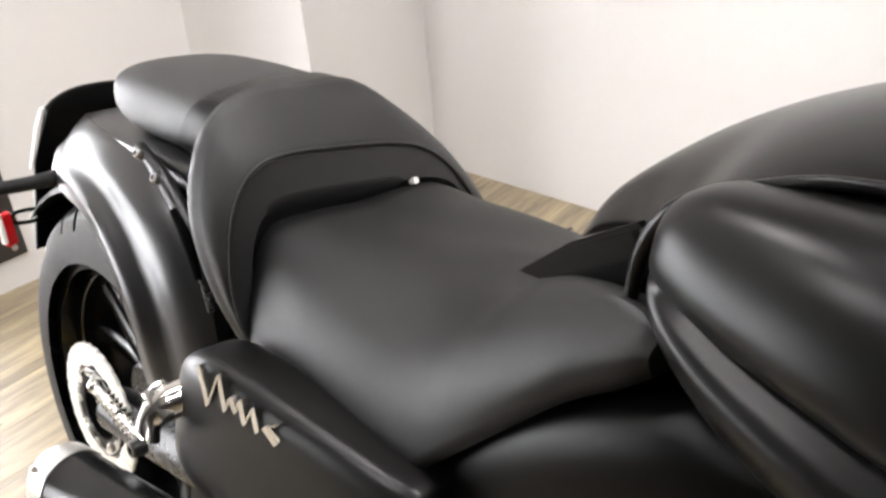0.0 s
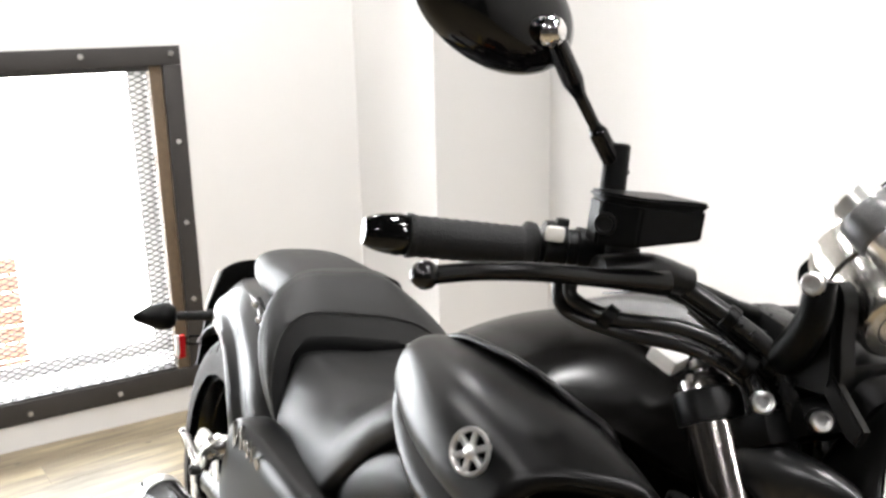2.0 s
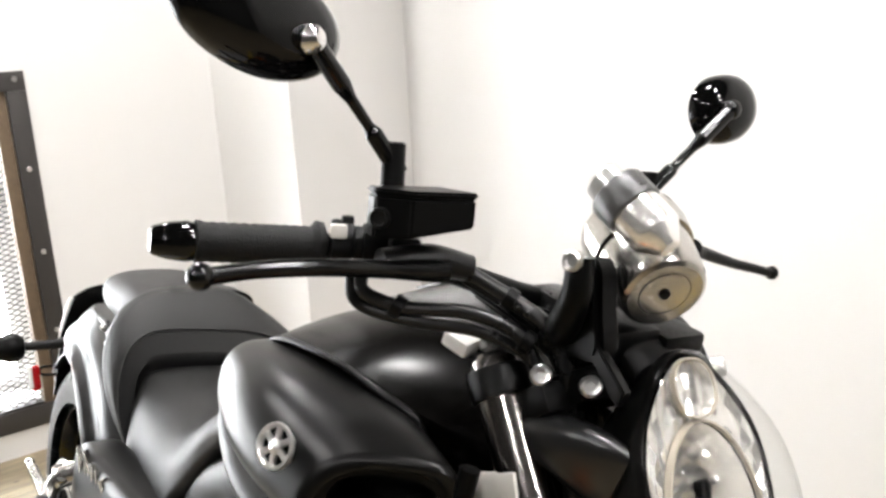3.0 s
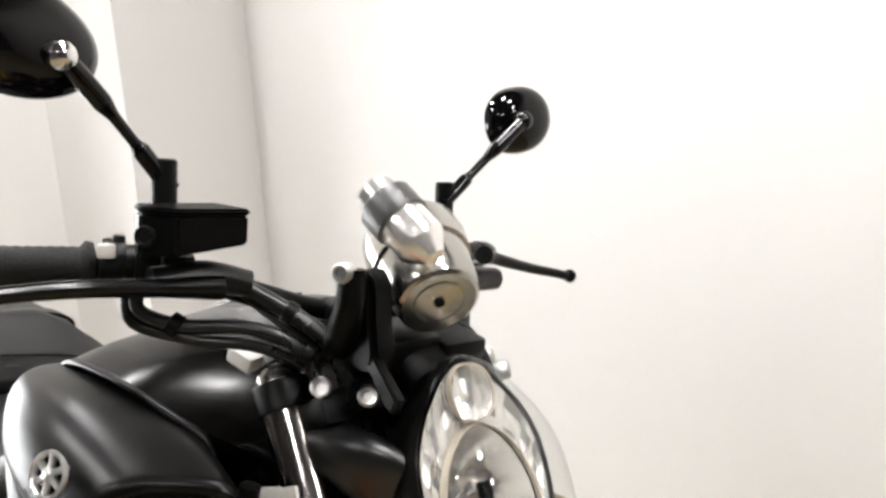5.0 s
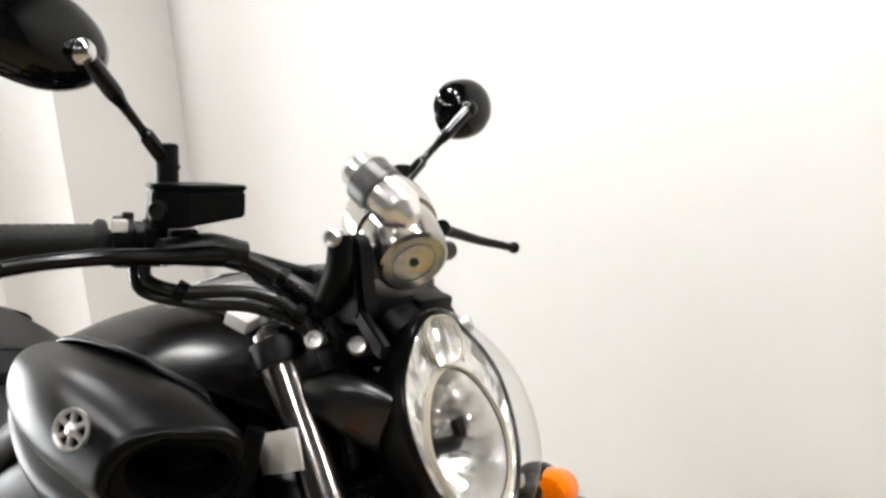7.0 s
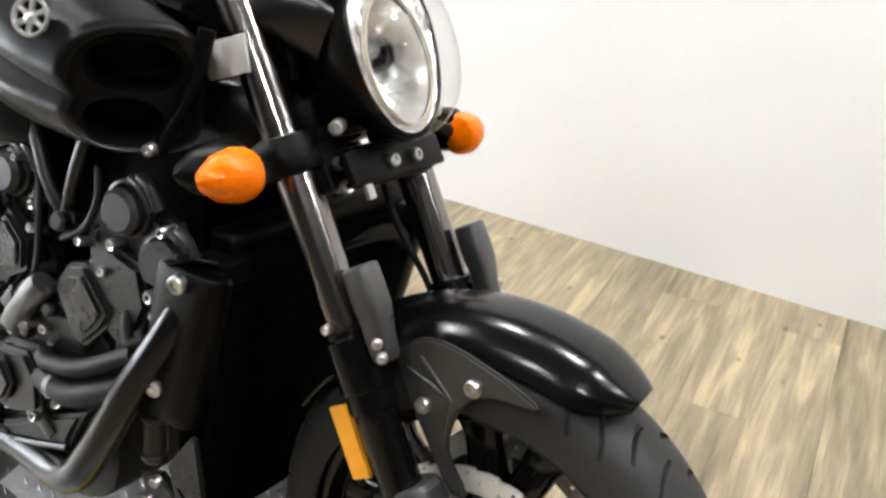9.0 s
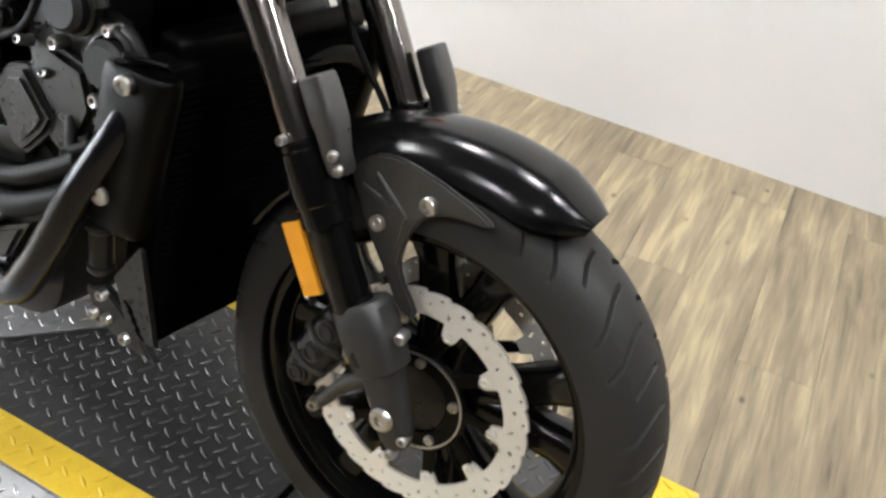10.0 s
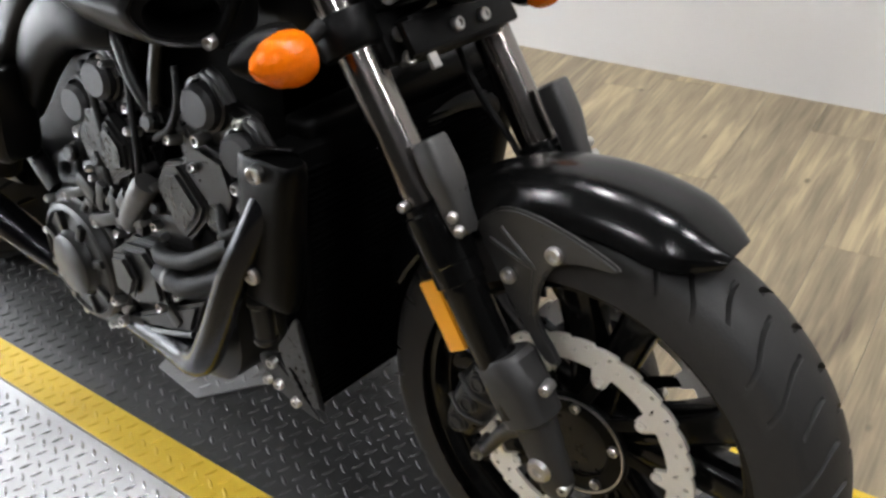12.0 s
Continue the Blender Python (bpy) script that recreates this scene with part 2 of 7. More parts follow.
def tube(bm, pts, r, seg=14, per=6, cap=True):
    """A round bar along a smooth line; r: one radius or one per point."""
    path = spline(pts, per) if per > 1 else [V(p) for p in pts]
    n = len(path)
    rs = r if isinstance(r, (list, tuple)) else [r] * len(pts)
    rings = []
    for k, (p, s, u) in enumerate(frames(path)):
        f = k / (n - 1) * (len(rs) - 1)
        i = min(int(f), len(rs) - 2)
        rr = rs[i] + (rs[i + 1] - rs[i]) * (f - i)
        rings.append([p + s * (rr * math.cos(2 * math.pi * a / seg)) + u * (rr * math.sin(2 * math.pi * a / seg)) for a in range(seg)])
    ring_faces(bm, rings, cap=cap)
    return bm


def lathe(bm, profile, centre, axis=(0, 1, 0), seg=48, closed=False):
    """Turns (radius, along) pairs about an axis through centre. closed: the profile is a ring, joined end to end."""
    ax = V(axis).normalized()
    s = ax.orthogonal().normalized()
    u = ax.cross(s)
    c = V(centre)
    rings = []
    for k in range(seg):
        a = 2 * math.pi * k / seg
        d = s * math.cos(a) + u * math.sin(a)
        rings.append([c + d * max(r, 1e-4) + ax * h for r, h in profile])
    vs = ring_faces(bm, rings, closed=closed, cap=False, loop=True)
    if not closed:
        for j in (0, -1):
            if profile[j][0] > 2e-4:
                bm.faces.new([vs[k][j] for k in range(seg)])
    bmesh.ops.remove_doubles(bm, verts=bm.verts[:], dist=1e-5)
    return bm


def cyl(bm, p0, p1, r0, r1=None, seg=20, bevel=0.0):
    p0, p1 = V(p0), V(p1)
    r1 = r0 if r1 is None else r1
    h = (p1 - p0).length
    b = min(bevel, h * 0.4, r0 * 0.5, r1 * 0.5 if r1 > 0 else bevel)
    prof = [(0, 0), (r0, 0), (r1, h), (0, h)] if not b else [(0, 0), (r0 - b, 0), (r0, b), (r1, h - b), (r1 - b, h), (0, h)]
    return lathe(bm, prof, p0, p1 - p0, seg)


def box(bm, centre, size, turn=(0, 0, 0), bevel=0.003, taper=1.0, seg=2):
    b2 = bmesh.new()
    bmesh.ops.create_cube(b2, size=1)
    for v in b2.verts:
        k = taper if v.co.z > 0 else 1.0
        v.co = V((v.co.x * size[0] * k, v.co.y * size[1] * k, v.co.z * size[2]))
    if bevel:
        bmesh.ops.bevel(b2, geom=b2.edges[:], offset=min(bevel, min(size) * 0.45), segments=seg, affect="EDGES", profile=0.6)
    m = pose(*centre, *turn)
    return merge(bm, b2, m)


def merge(bm, b2, m=None):
    me = bpy.data.meshes.new("tmp")
    b2.to_mesh(me)
    b2.free()
    if m is not None:
        me.transform(m)
    bm.from_mesh(me)
    bpy.data.meshes.remove(me)
    return bm


def plate(bm, outline, y0, y1, bevel=0.003, smooth=0):
    """A plate of an outline in x and z, from y0 to y1."""
    pts = [(p[0], p[1]) for p in outline]
    if smooth:
        q = spline([(x, 0, z) for x, z in pts + pts[:1]], smooth)[:-1]
        pts = [(p.x, p.z) for p in q]
    b2 = bmesh.new()
    f = b2.faces.new([b2.verts.new((x, y0, z)) for x, z in pts])
    r = bmesh.ops.extrude_face_region(b2, geom=[f])
    bmesh.ops.translate(b2, verts=[v for v in r["geom"] if isinstance(v, bmesh.types.BMVert)], vec=(0, y1 - y0, 0))
    if bevel:
        rim = [e for e in b2.edges if abs(e.verts[0].co.y - e.verts[1].co.y) < 1e-6]
        bmesh.ops.bevel(b2, geom=rim, offset=min(bevel, abs(y1 - y0) * 0.45), segments=2, affect="EDGES")
    return merge(bm, b2)


def oval(c, s, u, a, b, n=24, power=2.0, phase=0.0):
    """A rounded ring about c in the plane of s and u."""
    out = []
    for k in range(n):
        t = 2 * math.pi * k / n + phase
        x, y = math.cos(t), math.sin(t)
        x, y = math.copysign(abs(x) ** (2 / power), x), math.copysign(abs(y) ** (2 / power), y)
        out.append(V(c) + V(s) * (a * x) + V(u) * (b * y))
    return out


def blend_rows(rows, per=5):
    """Rows of numbers with smooth rows between them."""
    R = [np.array(r, float) for r in rows]
    R = [2 * R[0] - R[1]] + R + [2 * R[-1] - R[-2]]
    out = []
    for i in range(1, len(R) - 2):
        a, b, c, d = R[i - 1:i + 3]
        for k in range(per):
            t = k / per
            out.append(0.5 * (2 * b + (c - a) * t + (2 * a - 5 * b + 4 * c - d) * t * t + (3 * b - a - 3 * c + d) * t ** 3))
    out.append(R[-2])
    return out


def bolt(parent, at, way, r=0.007, h=0.006, mat=None, name="bolt"):
    """A socket-head screw with a hollow in its head."""
    bm = bmesh.new()
    lathe(bm, [(0, h * 0.45), (r * 0.45, h * 0.45), (r * 0.5, h * 0.95), (r * 0.8, h), (r, h * 0.75), (r * 1.02, -h)], at, way, 12)
    return part(name, bm, mat or STEEL, parent)


# ---- the room ----
WALL_Y, WALL_X, FLOOR, CEIL = 1.535, -1.264, -0.025, 3.0
X1, Y0 = 6.0, -5.0


def block(name, x0, x1, y0, y1, z0, z1, mat, kind="structure", label="", bevel=0.0, parent=None):
    bm = bmesh.new()
    box(bm, ((x0 + x1) / 2, (y0 + y1) / 2, (z0 + z1) / 2), (x1 - x0, y1 - y0, z1 - z0), bevel=bevel)
    return part(name, bm, mat, parent, label, kind=kind)


def build_room():
    block("floor", WALL_X - 0.3, X1 + 0.2, Y0 - 0.2, WALL_Y + 0.2, FLOOR - 0.15, FLOOR - 0.004, TIMBER, label="dark subfloor under the oak boards")
    block("ceiling", WALL_X - 0.3, X1 + 0.2, Y0 - 0.2, WALL_Y + 0.2, CEIL, CEIL + 0.15, CEILPAINT, label="dark open ceiling")
    block("wall_north", WALL_X - 0.3, X1, WALL_Y, WALL_Y + 0.2, FLOOR - 0.01, CEIL, WALLPAINT, label="smooth off-white painted wall beside the motorcycle")
    # both far walls are unseen; their dark colour keeps fill light down
    block("wall_east", X1, X1 + 0.2, Y0, WALL_Y + 0.2, FLOOR - 0.01, CEIL, FARPAINT, label="unseen far wall, coloured dark to cut bounce light")
    block("wall_south", WALL_X - 0.3, X1, Y0 - 0.2, Y0, FLOOR - 0.01, CEIL, FARPAINT, label="unseen far wall, coloured dark to cut bounce light")
    # rear wall with the window opening
    wy0, wy1, wz0, wz1 = -2.35, 0.262, 0.125, 1.205
    bm = bmesh.new()
    for (a, b, c, d) in ((Y0, wy0, FLOOR - 0.01, CEIL), (wy1, WALL_Y, FLOOR - 0.01, CEIL), (wy0, wy1, FLOOR - 0.01, wz0), (wy0, wy1, wz1, CEIL)):
        box(bm, (WALL_X - 0.15, (a + b) / 2, (c + d) / 2), (0.30, b - a, d - c), bevel=0)
    part("wall_west", bm, WALLPAINT, None, "cream painted wall with a low caged window", kind="structure")
    bm = bmesh.new()
    out = [(WALL_X, 0.965), (-0.690, 0.965), (-0.823, WALL_Y), (WALL_X, WALL_Y)]
    ring_faces(bm, [[V((x, y, z)) for x, y in out] for z in (FLOOR - 0.01, CEIL)])
    part("pier", bm, WALLPAINT, None, "boxed-out cream painted wall pier", kind="structure", sharp=10)
    # window with angle-iron surround, timber lining and expanded mesh
    win = thing("window_1", "black iron window cage with timber lining and expanded mesh", "window", kind="structure")
    fy0, fy1, fz0, fz1 = -2.42, 0.322, 0.066, 1.265
    fw = 0.062
    x0, x1 = WALL_X + 0.001, WALL_X + 0.007
    for n, (a, b, c, d) in enumerate(((fy0, fy1, fz1 - fw, fz1), (fy0, fy1, fz0, fz0 + fw + 0.012), (fy1 - fw, fy1, fz0 + fw + 0.0125, fz1 - fw - 0.0005), (fy0, fy0 + fw, fz0 + fw + 0.0125, fz1 - fw - 0.0005))):
        bm = bmesh.new()
        box(bm, ((x0 + x1) / 2, (a + b) / 2, (c + d) / 2), (x1 - x0, b - a, d - c), bevel=0.0015)
        part("frame_rail", bm, IRON, win)
    for (a, b, c, d) in ((fy1 - fw - 0.042, fy1 - fw - 0.001, wz0, wz1), (wy0, fy1 - fw - 0.043, wz0, wz0 + 0.022), (wy0, fy1 - fw - 0.043, wz1 - 0.02, wz1 - 0.001)):
        bm = bmesh.new()
        box(bm, (WALL_X - 0.03, (a + b) / 2, (c + d) / 2), (0.055, b - a, d - c), bevel=0.002)
        part("lining_board", bm, TIMBER if a > 0 else IRON, win, "weathered timber strip" if a > 0 else "")
    bolts = [(0.291, z) for z in (0.095, 0.391, 0.668, 0.948, 1.24)] + [(0.008 - 0.288 * k, z) for k in range(9) for z in (1.24, 0.095)]
    for y, z in bolts:
        bolt(win, (x1, y, z), (1, 0, 0), 0.0085, 0.006)
    bm = bmesh.new()
    ya, yb, za, zb = wy0, fy1 - fw - 0.044, wz0 + 0.023, wz1 - 0.021
    px, pz, r = 0.040, 0.019, 0.0018
    xm = WALL_X - 0.008
    slope = pz / px
    for sgn in (1, -1):
        start = ya - (zb - za) / slope if sgn > 0 else ya
        end = yb if sgn > 0 else yb + (zb - za) / slope
        y = start
        while y < end:
            # strand from the lower edge upward
            p0, p1 = V((xm + 0.001 * sgn, y, za)), V((xm + 0.001 * sgn, y + sgn * (zb - za) / slope, zb))
            d = p1 - p0
            t0, t1 = 0.0, 1.0
            for bound, s in ((ya, 1), (yb, -1)):
                if abs(d.y) > 1e-9:
                    t = (bound - p0.y) / d.y
                    if (d.y > 0) == (s > 0):
                        t0 = max(t0, t)
                    else:
                        t1 = min(t1, t)
            if t1 - t0 > 0.002:
                a, b = p0 + d * t0, p0 + d * t1
                u = V((0, -d.z, d.y)).normalized() * r
                w = V((r, 0, 0))
                q = [bm.verts.new(c + e) for c in (a, b) for e in (u + w, w - u, -u - w, u - w)]
                for i in range(4):
                    bm.faces.new((q[i], q[(i + 1) % 4], q[4 + (i + 1) % 4], q[4 + i]))
            y += px
    part("mesh_screen", bm, IRON, win, "expanded metal mesh over the window", kind="stuff")
    # what stands outside: pale reveal, brickwork lit by its own glow, glowing sheet as daylight
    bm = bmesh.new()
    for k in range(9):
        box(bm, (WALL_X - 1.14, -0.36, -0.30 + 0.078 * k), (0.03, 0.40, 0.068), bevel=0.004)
    part("backdrop_bricks", bm, FARBRICK, None, "orange brickwork outside the window, its sunlight put in as glow", kind="structure")
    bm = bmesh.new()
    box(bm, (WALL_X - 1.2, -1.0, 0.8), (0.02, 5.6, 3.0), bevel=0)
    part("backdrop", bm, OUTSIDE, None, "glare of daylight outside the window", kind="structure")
    # outer leaf of the window wall
    bm = bmesh.new()
    xo = WALL_X - 0.29
    for (a, b, c, d) in ((0.205, 0.60, -0.2, 1.5), (-2.7, 0.205, -0.2, 0.165), (-2.7, 0.205, 1.19, 1.5), (-2.7, -2.3, 0.165, 1.19)):
        box(bm, (xo, (a + b) / 2, (c + d) / 2), (0.02, b - a, d - c), bevel=0)
    part("window_reveal", bm, WALLPAINT, None, "pale outer leaf round the window opening", kind="structure")
    # small round ceiling lights
    for (x, y) in ((-0.62, 0.32), (-0.40, -1.0), (0.9, 0.45), (2.0, 0.45), (3.2, 0.45), (4.4, 0.45), (1.2, -2.2), (3.0, -1.9)):
        lamp = thing("ceiling_light", "lit round lamp under the dark ceiling", "ceiling light", group="round ceiling lights")
        bm = bmesh.new()
        lathe(bm, [(0.0, 0.0), (0.14, 0.0), (0.15, -0.01), (0.16, -0.09), (0.152, -0.095), (0.146, -0.06), (0.0, -0.055)], (x, y, CEIL), (0, 0, 1), 32)
        part("housing", bm, CEILPAINT, lamp)
        bm = bmesh.new()
        lathe(bm, [(0.0, -0.066), (0.125, -0.066), (0.135, -0.062), (0.135, -0.057)], (x, y, CEIL), (0, 0, 1), 24)
        part("diffuser", bm, TUBELIGHT, lamp, "glowing diffuser")


def lug_mesh(cells, z, length=0.028, width=0.0066, height=0.0024):
    """Raised tread lugs, joined: rows of (x, y, turn)."""
    verts, faces = [], []
    for x, y, a in cells:
        c, s = math.cos(a), math.sin(a)
        k = len(verts)
        for u, v, h in ((-0.5, 0, 0), (-0.18, -0.5, 0), (0.18, -0.5, 0), (0.5, 0, 0), (0.18, 0.5, 0), (-0.18, 0.5, 0),
                        (-0.3, 0, 1), (-0.12, -0.2, 1), (0.12, -0.2, 1), (0.3, 0, 1), (0.12, 0.2, 1), (-0.12, 0.2, 1)):
            p, q = u * length, v * width
            verts.append((x + p * c - q * s, y + p * s + q * c, z + h * height))
        faces += [(k + i, k + (i + 1) % 6, k + 6 + (i + 1) % 6, k + 6 + i) for i in range(6)] + [tuple(k + 6 + i for i in range(6))]
    return verts, faces


def lugs(name, cells, z, mat, parent, label):
    me = bpy.data.meshes.new(name)
    v, f = lug_mesh(cells, z)
    me.from_pydata(v, [], f)
    me.materials.append(mat)
    ob = new(name, me)
    ob.parent = parent
    return tagged(ob, label, kind="stuff")


def near_edge(x):
    return -0.262 + 0.033 * x


def far_edge(x):
    return 0.298 + 0.031 * x


def end_edge(y):
    return 2.092 - 0.10 * y


def grid_cells(inside, x0, x1, y0, y1, pitch=0.0375, turn=0.033):
    """Places of tread lugs: two square lattices, each filling the other's gaps, their lugs at right angles."""
    out = []
    for i in range(int((x1 - x0) / pitch) + 1):
        for j in range(int((y1 - y0) / pitch) + 1):
            for half, way in ((0.0, 62.0), (0.5, -28.0)):
                u, v = x0 + (i + half) * pitch, y0 + (j + half) * pitch * 0.96
                x, y = u - turn * v, v + turn * u
                if inside(x, y):
                    out.append((x, y, radians(way)))
    return out


def build_platform():
    """Low display platform: a round tread-plate turntable crossed by a black and yellow track of two plates."""
    plat = thing("display_platform", "low display turntable of aluminium tread plate with a black track", "platform")
    cx, cy, R = 0.70, 0.36, 0.925
    bm = bmesh.new()
    # the part of the disc that shows beside the track, cut along the track's edge
    rim = [(cx + R * math.cos(2 * math.pi * k / 1600), cy + R * math.sin(2 * math.pi * k / 1600)) for k in range(1600)]
    arc = [p for p in rim if p[1] < near_edge(p[0]) - 0.001]
    arc.sort(key=lambda p: p[0])
    arc = arc[::12] + arc[-1:]
    ring_faces(bm, [[V((cx + (x - cx) * k, cy + (y - cy) * k if k > 1 else y, z)) for x, y in arc] for k, z in ((1.012, -0.0245), (1.003, -0.004), (1.0, -0.003))])
    part("turntable", bm, PLATE, plat, "round aluminium tread plate")
    bm = bmesh.new()
    for i, k in enumerate(range(0, 1600, 8)):
        a = 2 * math.pi * k / 1600
        x, y = cx + R * 1.0075 * math.cos(a), cy + R * 1.0075 * math.sin(a)
        if y < near_edge(x) - 0.02 and x > -0.1:
            box(bm, (x, y, -0.0140), (0.0036, 0.019, 0.0055), (35 if i % 2 else -35, 0, math.degrees(a)), bevel=0.0014, seg=1)
    part("rim_relief", bm, LUG, plat, "raised lugs round the turntable edge", kind="stuff")
    band = 0.074
    seam = 1.500
    def on_disc(x, y):
        return (x - cx) ** 2 + (y - cy) ** 2 < (R - 0.02) ** 2 and y < near_edge(x) - 0.014
    lugs("tread_relief", grid_cells(on_disc, -0.4, 1.8, -0.7, 1.4), -0.003, LUG, plat, "raised lugs of the aluminium tread plate")
    # black strip under the joint of the two track plates, colouring in its shade
    b = bmesh.new()
    lowr = [b.verts.new((x, y, z)) for z in (-0.0235, -0.007) for x, y in ((seam - 0.0078, near_edge(seam) + 0.001), (seam + 0.0078, near_edge(seam) + 0.001), (seam + 0.0078, far_edge(seam) - 0.001), (seam - 0.0078, far_edge(seam) - 0.001))]
    b.faces.new(lowr[:4][::-1]); b.faces.new(lowr[4:])
    for i in range(4):
        b.faces.new((lowr[i], lowr[(i + 1) % 4], lowr[4 + (i + 1) % 4], lowr[4 + i]))
    part("joint_shade", b, RADCORE, plat, "black strip colouring in the shade of the plate joint")
    # rim upright of the turntable
    for x0, x1, nm in ((-0.14, seam - 0.008, "rear_track_plate"), (seam + 0.008, None, "front_track_plate")):
        def strip(lo, hi, z0, z1, inset):
            a0, b0 = lo(x0), hi(x0)
            if x1:
                pts = [(x0, a0), (x1, lo(x1)), (x1, hi(x1)), (x0, b0)]
            else:
                xa = end_edge(lo(2.05)) - inset
                xb = end_edge(hi(2.05)) - inset
                pts = [(x0, a0), (xa, lo(xa)), (xb, hi(xb)), (x0, b0)]
            b = bmesh.new()
            lowr = [b.verts.new((x, y, z0)) for x, y in pts]
            topr = [b.verts.new((x, y, z1)) for x, y in pts]
            for i in range(4):
                b.faces.new((lowr[i], lowr[(i + 1) % 4], topr[(i + 1) % 4], topr[i]))
            b.faces.new(topr); b.faces.new(lowr[::-1])
            return b
        base = part(nm, strip(near_edge, far_edge, -0.0248, -0.0012, 0.0), PLATE, plat, "tread plate with a folded edge")
        part("black_field", strip(lambda x: near_edge(x) + band, lambda x: far_edge(x) - band, -0.0012, 0.0, 0.001), MATBLACK, base, "black tread plate field")
        part("yellow_band", strip(lambda x: near_edge(x) + 0.001, lambda x: near_edge(x) + band - 0.0002, -0.0012, 0.0, 0.001), MATYELLOW, base, "yellow painted edge band")
        part("yellow_band", strip(lambda x: far_edge(x) - band + 0.0002, lambda x: far_edge(x) - 0.001, -0.0012, 0.0, 0.001), MATYELLOW, base, "yellow painted edge band")
        hi = x1 or 2.2
        def black(x, y):
            return x0 + 0.012 < x < min(hi, end_edge(y)) - 0.012 and near_edge(x) + band + 0.006 < y < far_edge(x) - band - 0.006
        def yellow(x, y):
            return x0 + 0.012 < x < min(hi, end_edge(y)) - 0.012 and (near_edge(x) + 0.01 < y < near_edge(x) + band - 0.004 or far_edge(x) - band + 0.004 < y < far_edge(x) - 0.01)
        lugs("tread_relief", grid_cells(black, max(x0, -0.3), hi, -0.35, 0.45), 0.0, MATLUG, base, "black raised tread lugs")
        lugs("tread_relief", grid_cells(yellow, max(x0, -0.3), hi, -0.35, 0.45), 0.0, MATYELLOW, base, "yellow raised tread lugs")
        # lugs on the upright near edge
        ev = []
        k = max(x0, 0.9)
        while k < (x1 or end_edge(-0.2)) - 0.01:
            ev.append(k)
            k += 0.03
        bm = bmesh.new()
        for i, x in enumerate(ev):
            box(bm, (x, near_edge(x) - 0.0008, -0.0125), (0.019, 0.0036, 0.0055), (0, 35 if i % 2 else -35, 2), bevel=0.0014, seg=1)
        part("edge_relief", bm, LUG, base, kind="stuff")


def build_bare_plate():
    """A piece of bare tread plate lying on the track under the engine."""
    pts = [(0.862, -0.066), (1.003, 0.081), (1.09, 0.172), (0.80, 0.185), (0.70, 0.05), (0.72, -0.05)]
    bm = bmesh.new()
    ring_faces(bm, [[V((x, y, z)) for x, y in pts] for z in (0.0018, 0.005)])
    pl = thing("tread_plate", "loose bare aluminium tread plate on the black track", "metal plate")
    base = part("sheet", bm, PLATE, pl)
    def inside(x, y):
        return x < 0.845 + (y + 0.066) * 0.96 and -0.04 < y < 0.165 and x > 0.74 + 0.3 * abs(y)
    lugs("tread_relief", grid_cells(inside, 0.7, 1.1, -0.1, 0.2), 0.005, PLATE, base, "raised lugs")


def build_boards():
    """Oak vinyl boards across the room, joints staggered."""
    w, L = 0.152, 1.22
    me = {}
    rnd = random.Random(5)
    floor = bpy.data.objects["floor"]
    turn = pose(1.8, 0.6, 0, 0, 0, 4.0)
    for i in range(-22, 30):
        off = rnd.random() * L
        for j in range(-6, 3):
            a, b = j * L + off - L / 2, j * L + off + L / 2
            x = 1.8 + i * w
            # cut at the walls
            hi = (WALL_Y - 0.6 + 0.022) / math.cos(radians(4)) - (i * w + w / 2) * math.tan(radians(4))
            a, b = max(a, Y0 - 0.55), min(b, hi)
            if b - a < 0.004:
                continue
            c = turn @ V((i * w, (a + b) / 2, 0))
            if not (WALL_X - 0.12 < c.x < X1 - 0.05):
                continue
            key = round(b - a, 3)
            if key not in me:
                bm = bmesh.new()
                box(bm, (0, 0, -0.002), (w - 0.0005, b - a - 0.0006, 0.004), bevel=0.0005, seg=1)
                me[key] = finish(bm, "board")
                me[key].materials.append(OAK)
            ob = new("board", me[key])
            ob.matrix_basis = turn @ pose(i * w, (a + b) / 2, FLOOR)
            ob.parent = floor


build_room()
build_platform()
build_bare_plate()


# ---- the motorcycle: x ahead, y to its left, z up, leaning on its side stand ----
LEAN = Matrix.Translation((1.5, 0, 0)) @ pose(0, 0, 0, 0, 0, -2.5) @ Matrix.Translation((-1.5, 0, 0)) @ pose(0, 0, 0, -10.0)
bike = thing("motorcycle", "satin black muscle motorcycle leaning on its side stand", "motorcycle", LEAN)
FW, RW = V((1.694, 0, 0.312)), V((-0.040, -0.045, 0.324))
FR, RR = 0.314, 0.335
STEER = Matrix.Translation(FW) @ pose(0, 0, 0, 0, 0, 2.8) @ Matrix.Translation(-FW)


def fork_x(z):
    return 1.292 + (0.984 - z) * 0.605


FORK = V((-0.605, 0, 1)).normalized()


